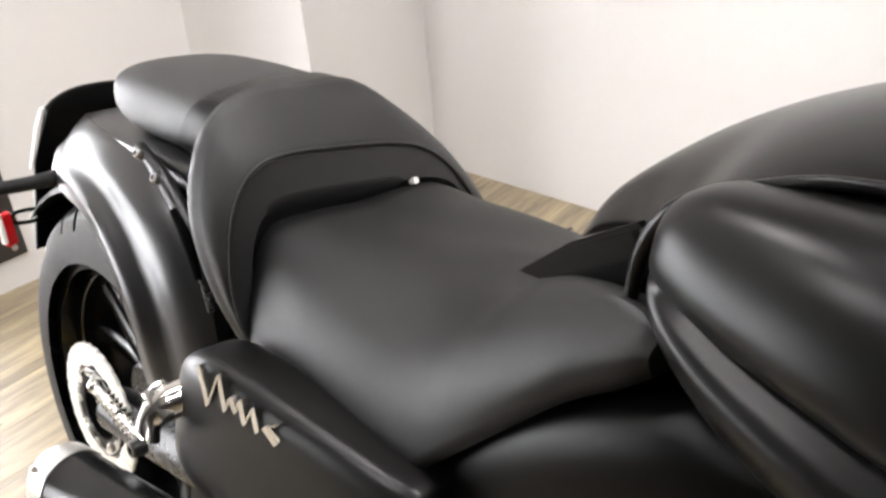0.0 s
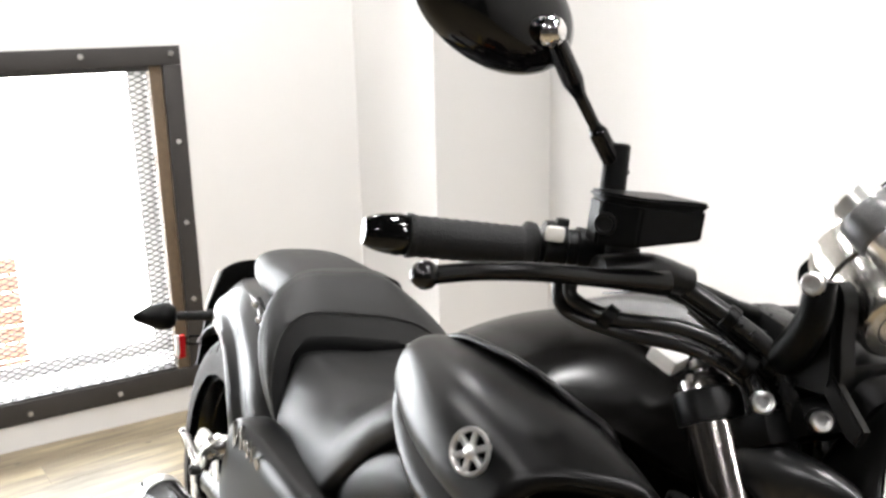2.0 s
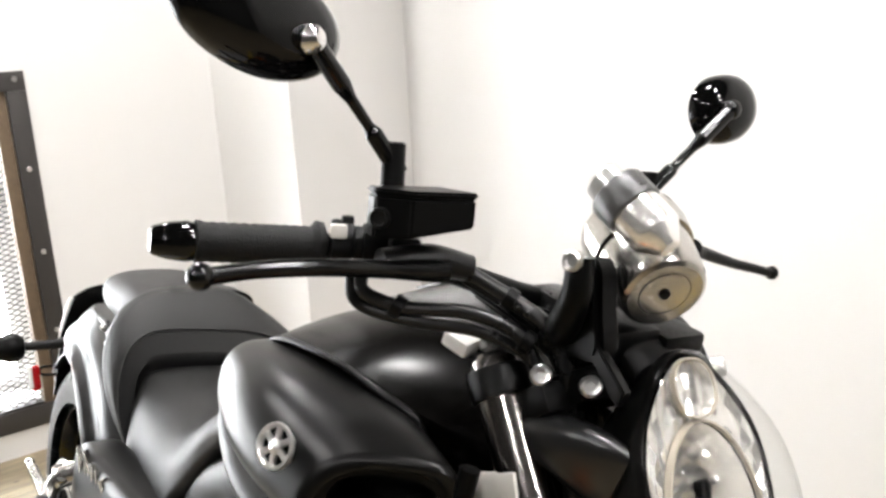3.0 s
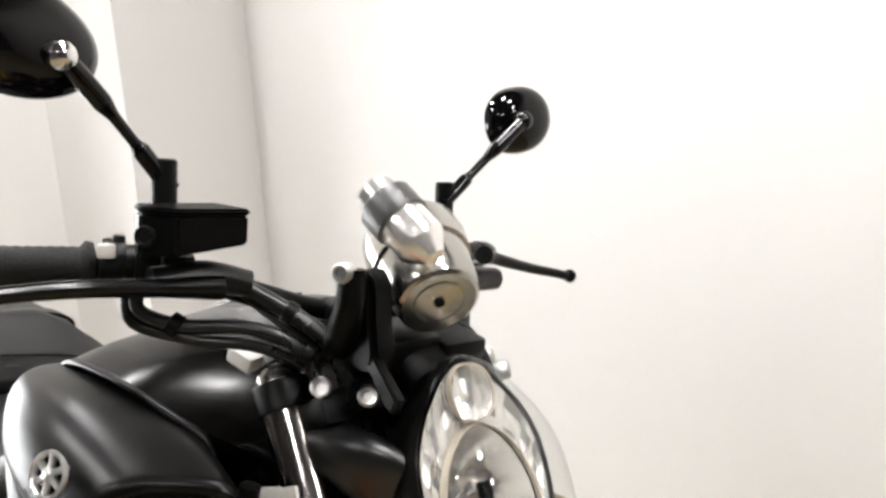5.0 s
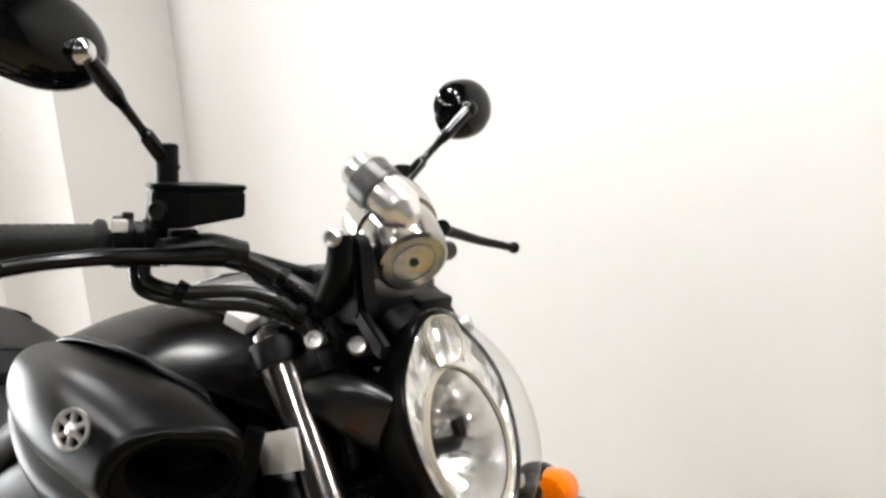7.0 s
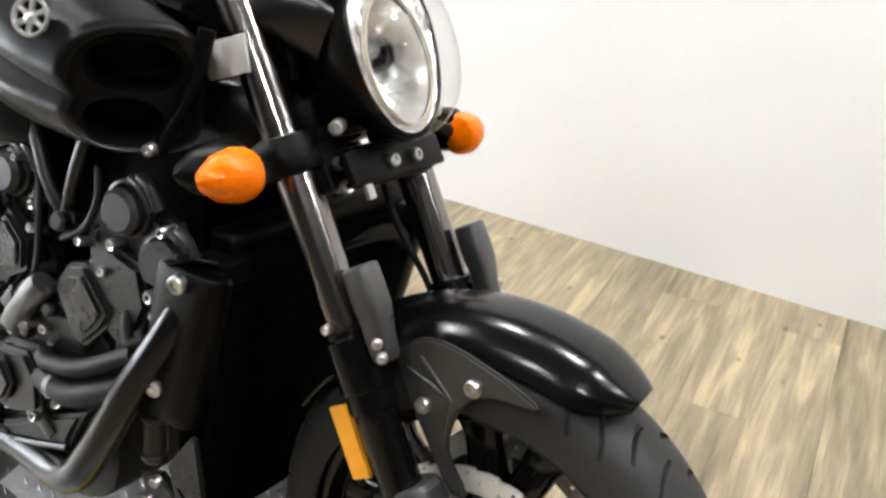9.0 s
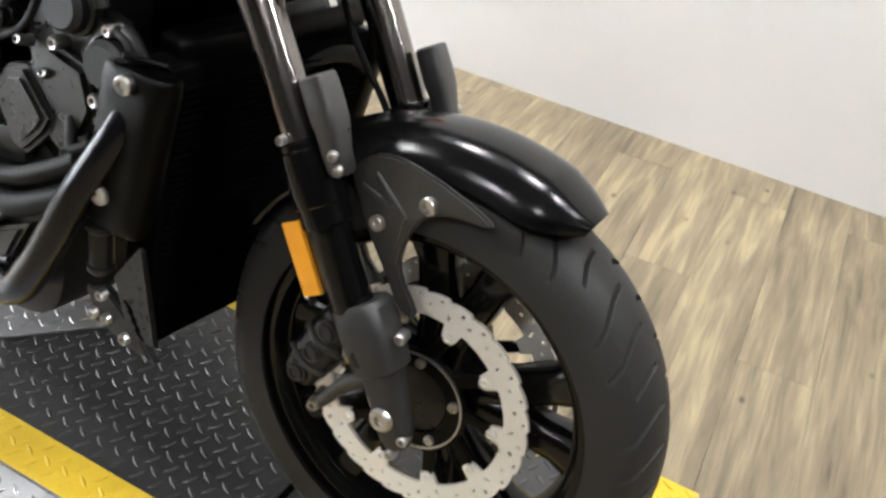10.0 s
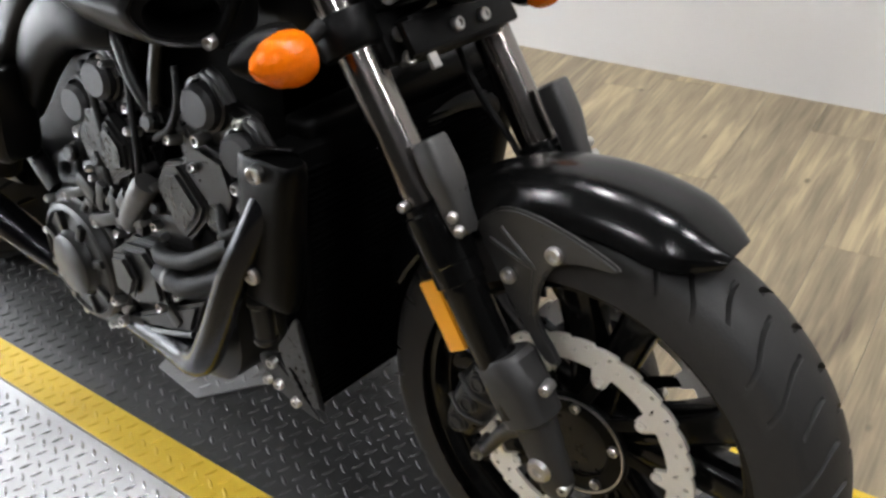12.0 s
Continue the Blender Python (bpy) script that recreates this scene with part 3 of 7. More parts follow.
def tyre_mesh(c, r, w, rim_r, grooves, seg=0):
    """A tyre with curved rain grooves pressed into its tread."""
    grooves = grooves * 3 // 2
    seg = seg or grooves * 18
    prof = []
    h = w / 2
    n = 30
    for k in range(n + 1):
        t = k / n * math.pi
        y = -h * math.cos(t)
        prof.append((y, t))
    bm = bmesh.new()
    rings = []
    cell = seg // grooves
    for s in range(seg):
        ring = []
        for y, t in prof:
            q = abs(y) / h
            # the mesh is sheared so that each groove runs along its lines
            a = 2 * math.pi * s / seg - (0.17 * q - 0.06 * math.sin(3 * q))
            rad = rim_r + (r - rim_r) * (math.sin(t) ** 0.62) if 0 < t < math.pi else rim_r
            rad = min(rad, r - 0.19 * w * q ** 2.4)
            if 0.74 < q < 0.97:
                rad += 0.0015 if 0.80 < q < 0.84 else 0.0
            long = 0.93 if (s // cell) % 3 else 0.70
            if 0.20 < q < long and (s - (0 if y > 0 else cell // 2)) % cell in (0, 1):
                rad -= 0.008
            ring.append(c + V((rad * math.cos(a), y, rad * math.sin(a))))
        rings.append(ring)
    ring_faces(bm, rings, closed=False, cap=False, loop=True)
    return bm


def wave_disc(c, r_out, r_in, lobes, y, thick=0.005, tabs=10, tab_r=0.110, phase=0.0):
    """A brake rotor with a scalloped rim, two rows of drilled holes and rounded ears on its inner edge."""
    per = 12
    seg = lobes * per
    nr = 7
    ear = 0.0100
    bm = bmesh.new()
    grid = []
    for s in range(seg):
        a = 2 * math.pi * s / seg
        ramp = (s % per) / per
        ro = r_out - 0.0050 * (ramp ** 3 if ramp < 0.92 else (1 - ramp) / 0.08)
        tp = ((a - phase) * tabs / (2 * math.pi) + 0.5) % 1.0 - 0.5
        off = abs(tp) * 2 * math.pi / tabs * tab_r
        ri = r_in
        if off < ear:
            ri = tab_r - math.sqrt(ear * ear - off * off)
        elif off < ear + 0.004:
            ri = r_in - 0.004 * (1 - (off - ear) / 0.004) ** 2
        grid.append([ri + (ro - ri) * k / nr for k in range(nr + 1)] if off >= ear else [ri + (r_in - ri) * min(1, k / 2) + max(0, k - 2) * (ro - r_in) / (nr - 2) for k in range(nr + 1)])
    top = [[bm.verts.new(c + V((rr * math.cos(2 * math.pi * s / seg), y - thick / 2, rr * math.sin(2 * math.pi * s / seg)))) for rr in grid[s]] for s in range(seg)]
    bot = [[bm.verts.new(v.co + V((0, thick, 0))) for v in row] for row in top]
    gone = set()
    for L in range(lobes):
        for off, k in ((2, 5), (8, 3)):
            gone |= {((L * per + off) % seg, k), ((L * per + off + 1) % seg, k)}
    for s in range(seg):
        t = (s + 1) % seg
        for k in range(nr):
            if (s, k) in gone:
                walls = [((s, k), (t, k)), ((t, k + 1), (s, k + 1))]
                walls += [((t, k), (t, k + 1))] if (t, k) not in gone else []
                walls += [((s, k + 1), (s, k))] if ((s - 1) % seg, k) not in gone else []
                for a, b in walls:
                    bm.faces.new((top[a[0]][a[1]], top[b[0]][b[1]], bot[b[0]][b[1]], bot[a[0]][a[1]]))
                continue
            bm.faces.new((top[s][k], top[t][k], top[t][k + 1], top[s][k + 1]))
            bm.faces.new((bot[s][k + 1], bot[t][k + 1], bot[t][k], bot[s][k]))
        bm.faces.new((top[s][nr], top[t][nr], bot[t][nr], bot[s][nr]))
        bm.faces.new((bot[s][0], bot[t][0], top[t][0], top[s][0]))
    return bm


def wheel(name, c, r, w, rim_r, grooves, discs, disc_r):
    bm = bmesh.new()
    h = w * 0.42
    lathe(bm, [(rim_r + 0.004, -h), (rim_r + 0.004, -h + 0.008), (rim_r - 0.004, -h + 0.012), (rim_r - 0.018, -h * 0.55), (rim_r - 0.024, 0),
               (rim_r - 0.018, h * 0.55), (rim_r - 0.004, h - 0.012), (rim_r + 0.004, h - 0.008), (rim_r + 0.004, h),
               (rim_r - 0.012, h - 0.001), (rim_r - 0.026, h * 0.5), (rim_r - 0.032, 0), (rim_r - 0.026, -h * 0.5), (rim_r - 0.012, -h + 0.001)], c, (0, 1, 0), 96, closed=True)
    wh = part(name, bm, GLOSS, bike, "gloss black cast wheel rim")
    for y, rr in ((-h + 0.004, rim_r - 0.010), (-h * 0.62, rim_r - 0.0235), (h - 0.004, rim_r - 0.010)):
        bm = bmesh.new()
        lathe(bm, [(rr + 0.0026 * math.cos(k * math.pi / 4), y + 0.0026 * math.sin(k * math.pi / 4)) for k in range(8)], c, (0, 1, 0), 96, closed=True)
        part("rim_bead", bm, GLOSS, wh)
    tyre = part("tyre", tyre_mesh(c, r, w, rim_r, grooves), RUBBER, wh, "black road tyre with curved rain grooves", sharp=30)
    tyre.data.materials.append(SIDEWALL)
    for f in tyre.data.polygons:
        if abs(f.center.y - c.y) > 0.44 * w:
            f.material_index = 1
    bm = bmesh.new()
    lathe(bm, [(0.012, -0.05), (0.045, -0.05), (0.05, -0.046), (0.05, -0.03), (0.037, -0.022), (0.037, 0.022), (0.05, 0.03), (0.05, 0.046), (0.045, 0.05), (0.012, 0.05)], c, (0, 1, 0), 40)
    part("hub", bm, DARKMETAL, wh)
    for k in range(5):
        a = 2 * math.pi * k / 5 + 0.25
        d, s = V((math.cos(a), 0, math.sin(a))), V((-math.sin(a), 0, math.cos(a)))
        # each spoke forks towards the rim
        bm = bmesh.new()
        for way in (-1, 1):
            rings = []
            for f, ww, tt, o in ((0.035, 0.026, 0.032, 0.010), (0.07, 0.026, 0.027, 0.012), (0.115, 0.026, 0.026, 0.021), (rim_r - 0.060, 0.027, 0.027, 0.040), (rim_r - 0.025, 0.036, 0.034, 0.056)):
                rings.append(oval(c + d * (f - 0.3 * o * o / f) + s * (way * o), s, (0, 1, 0), ww, tt, 16, 3.0))
            ring_faces(bm, rings)
        part("spoke", bm, GLOSS, wh)
    for y in discs:
        ph = radians(4)
        dk = part("brake_disc", wave_disc(c, disc_r, disc_r - 0.033, 30, y, phase=ph, tab_r=disc_r - 0.047), DISC, wh, "wavy drilled steel brake disc")
        bm = bmesh.new()
        lathe(bm, [(0.048, -0.003), (0.075, -0.003), (0.075, 0.003), (0.048, 0.003)], c + V((0, y, 0)), (0, 1, 0), 48, closed=True)
        for k in range(10):
            a = ph + 2 * math.pi * k / 10
            d = V((math.cos(a), 0, math.sin(a)))
            s = V((-d.z, 0, d.x))
            b2 = bmesh.new()
            sk = 0.012
            ring_faces(b2, [oval(c + d * 0.062 + s * sk + V((0, y, 0)), s, (0, 1, 0), 0.010, 0.003, 8, 4), oval(c + d * (disc_r - 0.048) + V((0, y, 0)), s, (0, 1, 0), 0.0085, 0.003, 8, 4)])
            part("carrier_arm", b2, PLASTIC, wh)
        part("disc_carrier", bm, PLASTIC, wh, "black spider carrying the brake disc")
        bm = bmesh.new()
        o = -0.0045 if y < 0 else 0.0045
        lathe(bm, [(0.0685, o - 0.0016), (0.0705, o - 0.0016), (0.0705, o + 0.0016), (0.0685, o + 0.0016)], c + V((0, y, 0)), (0, 1, 0), 56, closed=True)
        part("hub_ring", bm, ALU, wh, "thin bright machined ring")
        sg = -1 if y < 0 else 1
        for k in range(10):
            a = ph + 2 * math.pi * k / 10
            d = V((math.cos(a), 0, math.sin(a)))
            bolt(wh, c + d * (disc_r - 0.047) + V((0, y + sg * 0.002, 0)), (0, sg, 0), 0.0072, 0.004, DISC, "rivet")
        for k in range(5):
            a = ph + 0.25 + 2 * math.pi * k / 5
            d = V((math.cos(a), 0, math.sin(a)))
            bolt(wh, c + d * 0.0585 + V((0, y + sg * 0.003, 0)), (0, sg, 0), 0.007, 0.006)
    return wh


def loft_along(bm, rows, ring, per=5, cap=True):
    """Skins rings made from smoothly blended rows of numbers."""
    ring_faces(bm, [ring(r) for r in blend_rows(rows, per)], cap=cap)
    return bm


def build_wheels():
    wheel("front_wheel", FW, FR, 0.134, 0.236, 26, (-0.052, 0.052), 0.160).matrix_basis = STEER
    wheel("rear_wheel", RW, RR, 0.210, 0.232, 22, (-0.125,), 0.112)


def build_fork():
    for sg in (-1, 1):
        y = 0.113 * sg
        at = lambda z, dx=0.0, dy=0.0: V((fork_x(z) + dx, y + dy, z))
        bm = bmesh.new()
        cyl(bm, at(0.59), at(1.005), 0.026, seg=32)
        part("fork_tube", bm, TUBE, bike, "shiny dark-coated fork tube")
        bm = bmesh.new()
        lathe(bm, [(0, 0.014), (0.015, 0.014), (0.017, 0.010), (0.021, 0.009), (0.0235, 0.005), (0.0235, -0.010)], at(1.012), FORK, 32)
        cap = part("fork_cap", bm, TUBE, bike, "machined dark fork cap")
        bm = bmesh.new()
        lathe(bm, [(0, 0.034), (0.004, 0.034), (0.005, 0.024), (0.009, 0.023), (0.010, 0.016), (0.006, 0.015), (0.006, 0.008)], at(1.015), FORK, 20)
        part("adjuster", bm, STEEL, cap)
        bm = bmesh.new()
        L = (at(0.618) - at(0.40)).length
        lathe(bm, [(0.0, -0.02), (0.0265, -0.02), (0.0265, L * 0.55), (0.0275, L * 0.56), (0.0275, L * 0.6), (0.031, L * 0.61), (0.031, L * 0.70), (0.0335, L * 0.71), (0.0335, L * 0.96), (0.031, L * 0.97), (0.031, L), (0.0265, L + 0.003)], at(0.40), FORK, 36)
        part("fork_slider", bm, GLOSS, bike, "gloss black fork slider")
        # axle lug
        bm = bmesh.new()
        rows = [(0.452, 0.030, 0.028, 0.012), (0.446, 0.036, 0.031, 0.012), (0.41, 0.037, 0.031, 0.013), (0.378, 0.033, 0.030, 0.014), (0.372, 0.026, 0.022, 0.012), (0.335, 0.024, 0.018, 0.008), (0.295, 0.022, 0.016, 0.002), (0.280, 0.014, 0.012, 0.0)]
        ring_faces(bm, [oval(at(z, dx, sg * -0.004), (0.85, 0, 0.527), (0, 1, 0), a, b, 24, 3.2) for z, a, b, dx in rows])
        lug = part("axle_lug", bm, LUGCAST, bike, "dark cast axle clamp")
        bm = bmesh.new()
        lathe(bm, [(0.0, 0.010), (0.006, 0.010), (0.007, 0.014), (0.013, 0.014), (0.016, 0.010), (0.018, 0.0), (0.018, -0.01)], FW + V((0.0, sg * 0.118, 0.007)), (0, sg, 0), 6 if sg > 0 else 28)
        part("axle_end", bm, STEEL, lug, "bright axle end")
        for x, z in ((1.693, 0.436), (1.724, 0.300), (1.712, 0.272)):
            bolt(lug, (x, sg * 0.115, z), (0.2, sg, 0), 0.0075, 0.01)
        # stone guard over the seal
        bm = bmesh.new()
        rows = [(0.7035, 0.0150, 0.016), (0.701, 0.0172, 0.0190), (0.68, 0.0178, 0.0200), (0.660, 0.0172, 0.0200), (0.650, 0.0155, 0.0185), (0.626, 0.0145, 0.0155), (0.608, 0.013, 0.0140), (0.603, 0.010, 0.010)]
        rings = []
        for z, a, b in rows:
            c = at(z, 0.063 if z > 0.645 else 0.058, sg * 0.006)
            rings.append(oval(c, (0.85, 0, 0.527), (0, 1, 0), a, b, 28, 4.2))
        ring_faces(bm, rings)
        g = part("fork_guard", bm, GREYPLASTIC, bike, "grey-black plastic fork guard")
        for z in (0.628, 0.613):
            bolt(g, at(z, 0.066, sg * 0.022), (0.5, sg, 0), 0.0065, 0.007)
        bolt(g, at(0.625, 0.0, sg * 0.034), (0.2, sg, 0.1), 0.006, 0.006)
        # clamps
        bm = bmesh.new()
        lathe(bm, [(0.027, -0.024), (0.038, -0.022), (0.040, -0.018), (0.040, 0.018), (0.038, 0.022), (0.027, 0.024)], at(0.80), FORK, 32)
        box(bm, (fork_x(0.80) + 0.03, y - sg * 0.035, 0.79), (0.035, 0.05, 0.06), (0, -31.8, 0), 0.006)
        lc = part("lower_clamp", bm, PLASTIC, bike, "black fork clamp with bright pinch bolts")
        for z in (0.795, 0.770):
            bolt(lc, (1.447 + (0.795 - z) * 0.55, sg * 0.078, z + 0.003), (0.85, sg * 0.35, 0.35), 0.009, 0.012)
        bm = bmesh.new()
        lathe(bm, [(0.0262, -0.017), (0.0300, -0.016), (0.0300, 0.010), (0.0280, 0.013), (0.0235, 0.014)], at(1.000), FORK, 32)
        box(bm, (fork_x(0.985) + 0.035, y - sg * 0.028, 0.99), (0.06, 0.065, 0.03), (0, -31.8, 0), 0.006)
        tc = part("top_clamp", bm, PLASTIC, bike, "black upper fork clamp")
        bolt(tc, (1.338, sg * 0.112, 1.022), (0.7, sg * 0.6, 0.3), 0.010, 0.009)
        bolt(tc, (1.380, sg * 0.090, 1.021), (0.7, sg * 0.6, 0.3), 0.010, 0.009)
        # caliper behind the leg
        bm = bmesh.new()
        cx, cz = 1.560, 0.335
        ring_faces(bm, [oval((cx + 0.030 * t, sg * 0.066, cz + 0.066 * t), (0.91, 0, -0.41), (0, 1, 0), a, b, 18, 3.0) for t, a, b in ((-1.0, 0.015, 0.018), (-0.85, 0.026, 0.028), (-0.2, 0.032, 0.032), (0.3, 0.032, 0.032), (0.9, 0.026, 0.028), (1.05, 0.014, 0.016))])
        cal = part("brake_caliper", bm, DARKMETAL, bike, "dark grey six-piston brake caliper")
        for t in (-0.62, 0.0, 0.62):
            bm = bmesh.new()
            lathe(bm, [(0, 0.004), (0.0075, 0.004), (0.008, 0.0065), (0.011, 0.0065), (0.0125, 0.002), (0.0150, 0.002), (0.0158, -0.006)], (cx + 0.03 * t, sg * 0.098, cz + 0.066 * t), (0, sg, 0), 24)
            part("piston_cap", bm, LUGCAST, cal)
        for t in (-0.31, 0.31):
            bm = bmesh.new()
            tube(bm, [(cx + 0.03 * t - 0.028, sg * 0.088, cz + 0.066 * t + 0.012), (cx + 0.03 * t, sg * 0.100, cz + 0.066 * t), (cx + 0.03 * t + 0.028, sg * 0.088, cz + 0.066 * t - 0.012)], 0.005, 10)
            part("caliper_rib", bm, LUGCAST, cal)
        bm = bmesh.new()
        tube(bm, [(1.660, sg * 0.100, 0.352), (1.622, sg * 0.098, 0.322), (1.588, sg * 0.094, 0.272), (1.575, sg * 0.090, 0.260)], [0.013, 0.011, 0.009, 0.011], 14)
        part("caliper_arm", bm, LUGCAST, cal, "dark cast caliper arm")
        bolt(cal, (1.61, sg * 0.082, 0.355), (0, sg, 0), 0.009, 0.012)
        bolt(cal, (1.575, sg * 0.088, 0.262), (0.2, sg, 0), 0.009, 0.02)
        # brake hose
        bm = bmesh.new()
        tube(bm, [(1.545, sg * 0.09, 0.40), (1.530, sg * 0.098, 0.45), (1.510, sg * 0.098, 0.53), (1.49, sg * 0.10, 0.60), (1.43, sg * 0.075, 0.70), (1.36, sg * 0.06, 0.86)], 0.005, 10)
        part("brake_hose", bm, GRIP, bike)
        # reflector
        bm = bmesh.new()
        box(bm, (1.540, sg * 0.118, 0.474), (0.029, 0.008, 0.096), (0, -31, 0), 0.003)
        part("side_reflector", bm, AMBER, bike, "amber side reflector")
    bm = bmesh.new()
    box(bm, (1.455, 0, 0.79), (0.05, 0.16, 0.05), (0, -31.8, 0), 0.008)
    box(bm, (1.475, 0, 0.80), (0.012, 0.19, 0.04), (0, -31.8, 0), 0.004)
    yoke = part("lower_yoke", bm, PLASTIC, bike, "black lower yoke")
    for y in (-0.016, 0.032):
        bolt(yoke, (1.482, y, 0.802), (0.85, -0.1, 0.35), 0.0085, 0.008)
    bm = bmesh.new()
    box(bm, (1.476, -0.062, 0.790), (0.006, 0.014, 0.062), (0, -31.8, 0), 0.002)
    part("cable_guide", bm, STEEL, yoke, "bright steel cable guide")
    for y in (0.070, 0.084):
        bm = bmesh.new()
        box(bm, (1.4815, y, 0.797), (0.004, 0.006, 0.014), (0, -31.8, 0), 0.001)
        part("slot", bm, RADCORE, yoke, "dark slot")
    bm = bmesh.new()
    box(bm, (1.335, 0, 1.0), (0.07, 0.18, 0.035), (0, -31.8, 0), 0.01)
    cyl(bm, (1.30, 0, 0.985), (1.28, 0, 1.03), 0.025, seg=28, bevel=0.003)
    part("upper_yoke", bm, PLASTIC, bike)


def build_fender():
    """Front mudguard: an arched shell over the tyre with side stays."""
    bm = bmesh.new()
    outer, inner = [], []
    N = 60
    for k in range(N + 1):
        f = k / N
        a = radians(63.5 + (150 - 63.5) * f)
        w = 0.075 * (1 - max(0, (0.16 - f) / 0.16) ** 2.4 * 0.55)
        r0 = 0.357 + 0.005 * math.sin(f * 3.1) - 0.010 * max(0, 0.12 - f) / 0.12
        drop = 0.050 * (1 - 0.7 * max(0, (0.14 - f) / 0.14) ** 1.5)
        d = V((math.cos(a), 0, math.sin(a)))
        row_o, row_i = [], []
        M = 40
        for j in range(M + 1):
            q = -1 + 2 * j / M
            rad = r0 - drop * (0.45 * abs(q) ** 2.2 + 0.55 * abs(q) ** 5) + 0.002 * math.exp(-((abs(q) - 0.90) / 0.05) ** 2)
            row_o.append(FW + d * rad + V((0, q * w, 0)))
            row_i.append(FW + d * (rad - 0.004) + V((0, q * (w - 0.003), 0)))
        outer.append(row_o + row_i[::-1])
    ring_faces(bm, outer)
    part("front_mudguard", bm, GLOSS, bike, "gloss black front mudguard", sharp=50).matrix_basis = STEER
    for sg in (-1, 1):
        bm = bmesh.new()
        out = [(1.565, 0.598), (1.60, 0.628), (1.64, 0.634), (1.70, 0.624), (1.755, 0.606), (1.748, 0.597), (1.705, 0.592), (1.675, 0.575), (1.660, 0.545), (1.658, 0.50), (1.69, 0.455), (1.668, 0.448), (1.635, 0.49), (1.605, 0.53)]
        plate(bm, out, sg * 0.079, sg * 0.088, 0.003, 3)
        st = part("mudguard_stay", bm, GREYPLASTIC, bike, "black mudguard bracket")
        for a, b in (((1.604, 0.606), (1.652, 0.568)), ((1.588, 0.586), (1.652, 0.568)), ((1.652, 0.568), (1.650, 0.505))):
            b2 = bmesh.new()
            tube(b2, [(a[0], sg * 0.0850, a[1]), ((a[0] + b[0]) / 2, sg * 0.0860, (a[1] + b[1]) / 2), (b[0], sg * 0.0850, b[1])], 0.0045, 12)
            part("rib", b2, GREYPLASTIC, st)
        bolt(st, (1.680, sg * 0.088, 0.596), (0, sg, 0), 0.011, 0.008)
        bolt(st, (1.618, sg * 0.088, 0.548), (0, sg, 0), 0.010, 0.008)


def build_signals():
    for sg in (-1, 1):
        c = V((1.405 if sg < 0 else 1.43, sg * 0.185, 0.800))
        bm = bmesh.new()
        lathe(bm, [(0.012, -0.002), (0.026, 0.0), (0.031, 0.012), (0.032, 0.03), (0.025, 0.056), (0.012, 0.074), (0.0, 0.082)], c + V((-0.008, 0, 0)), (-0.25, sg, -0.05), 28)
        sig = part("turn_signal", bm, PLASTIC, bike, "front turn signal with an orange lens")
        bm = bmesh.new()
        lathe(bm, [(0.018, 0.003), (0.025, 0.006), (0.030, 0.016), (0.031, 0.03), (0.025, 0.053), (0.012, 0.070), (0.0, 0.076)], c + V((0.014, 0, -0.001)), (-0.14, sg, -0.05), 28)
        part("lens", bm, ORANGE, sig, "orange lens")
        bm = bmesh.new()
        tube(bm, [(1.40, sg * 0.15, 0.815), (c.x - 0.004, sg * 0.17, 0.808), (c.x - 0.001, sg * 0.192, 0.801)], [0.011, 0.009, 0.012], 14)
        part("stalk", bm, GRIP, sig)
        # rear signals
        c = V((-0.165, sg * 0.235, 0.668))
        bm = bmesh.new()
        lathe(bm, [(0.008, -0.004), (0.022, 0.0), (0.031, 0.014), (0.032, 0.030), (0.022, 0.062), (0.008, 0.088), (0, 0.094)], c, (-0.12, sg, -0.05), 26)
        rs = part("rear_turn_signal", bm, PLASTIC, bike, "smoked rear turn signal on a stalk")
        bm = bmesh.new()
        tube(bm, [(-0.12, sg * 0.135, 0.685), (-0.14, sg * 0.18, 0.676), (-0.165, sg * 0.24, 0.668)], [0.014, 0.011, 0.010], 14)
        part("stalk", bm, GRIP, rs)


build_wheels()
build_fork()
build_fender()
build_signals()


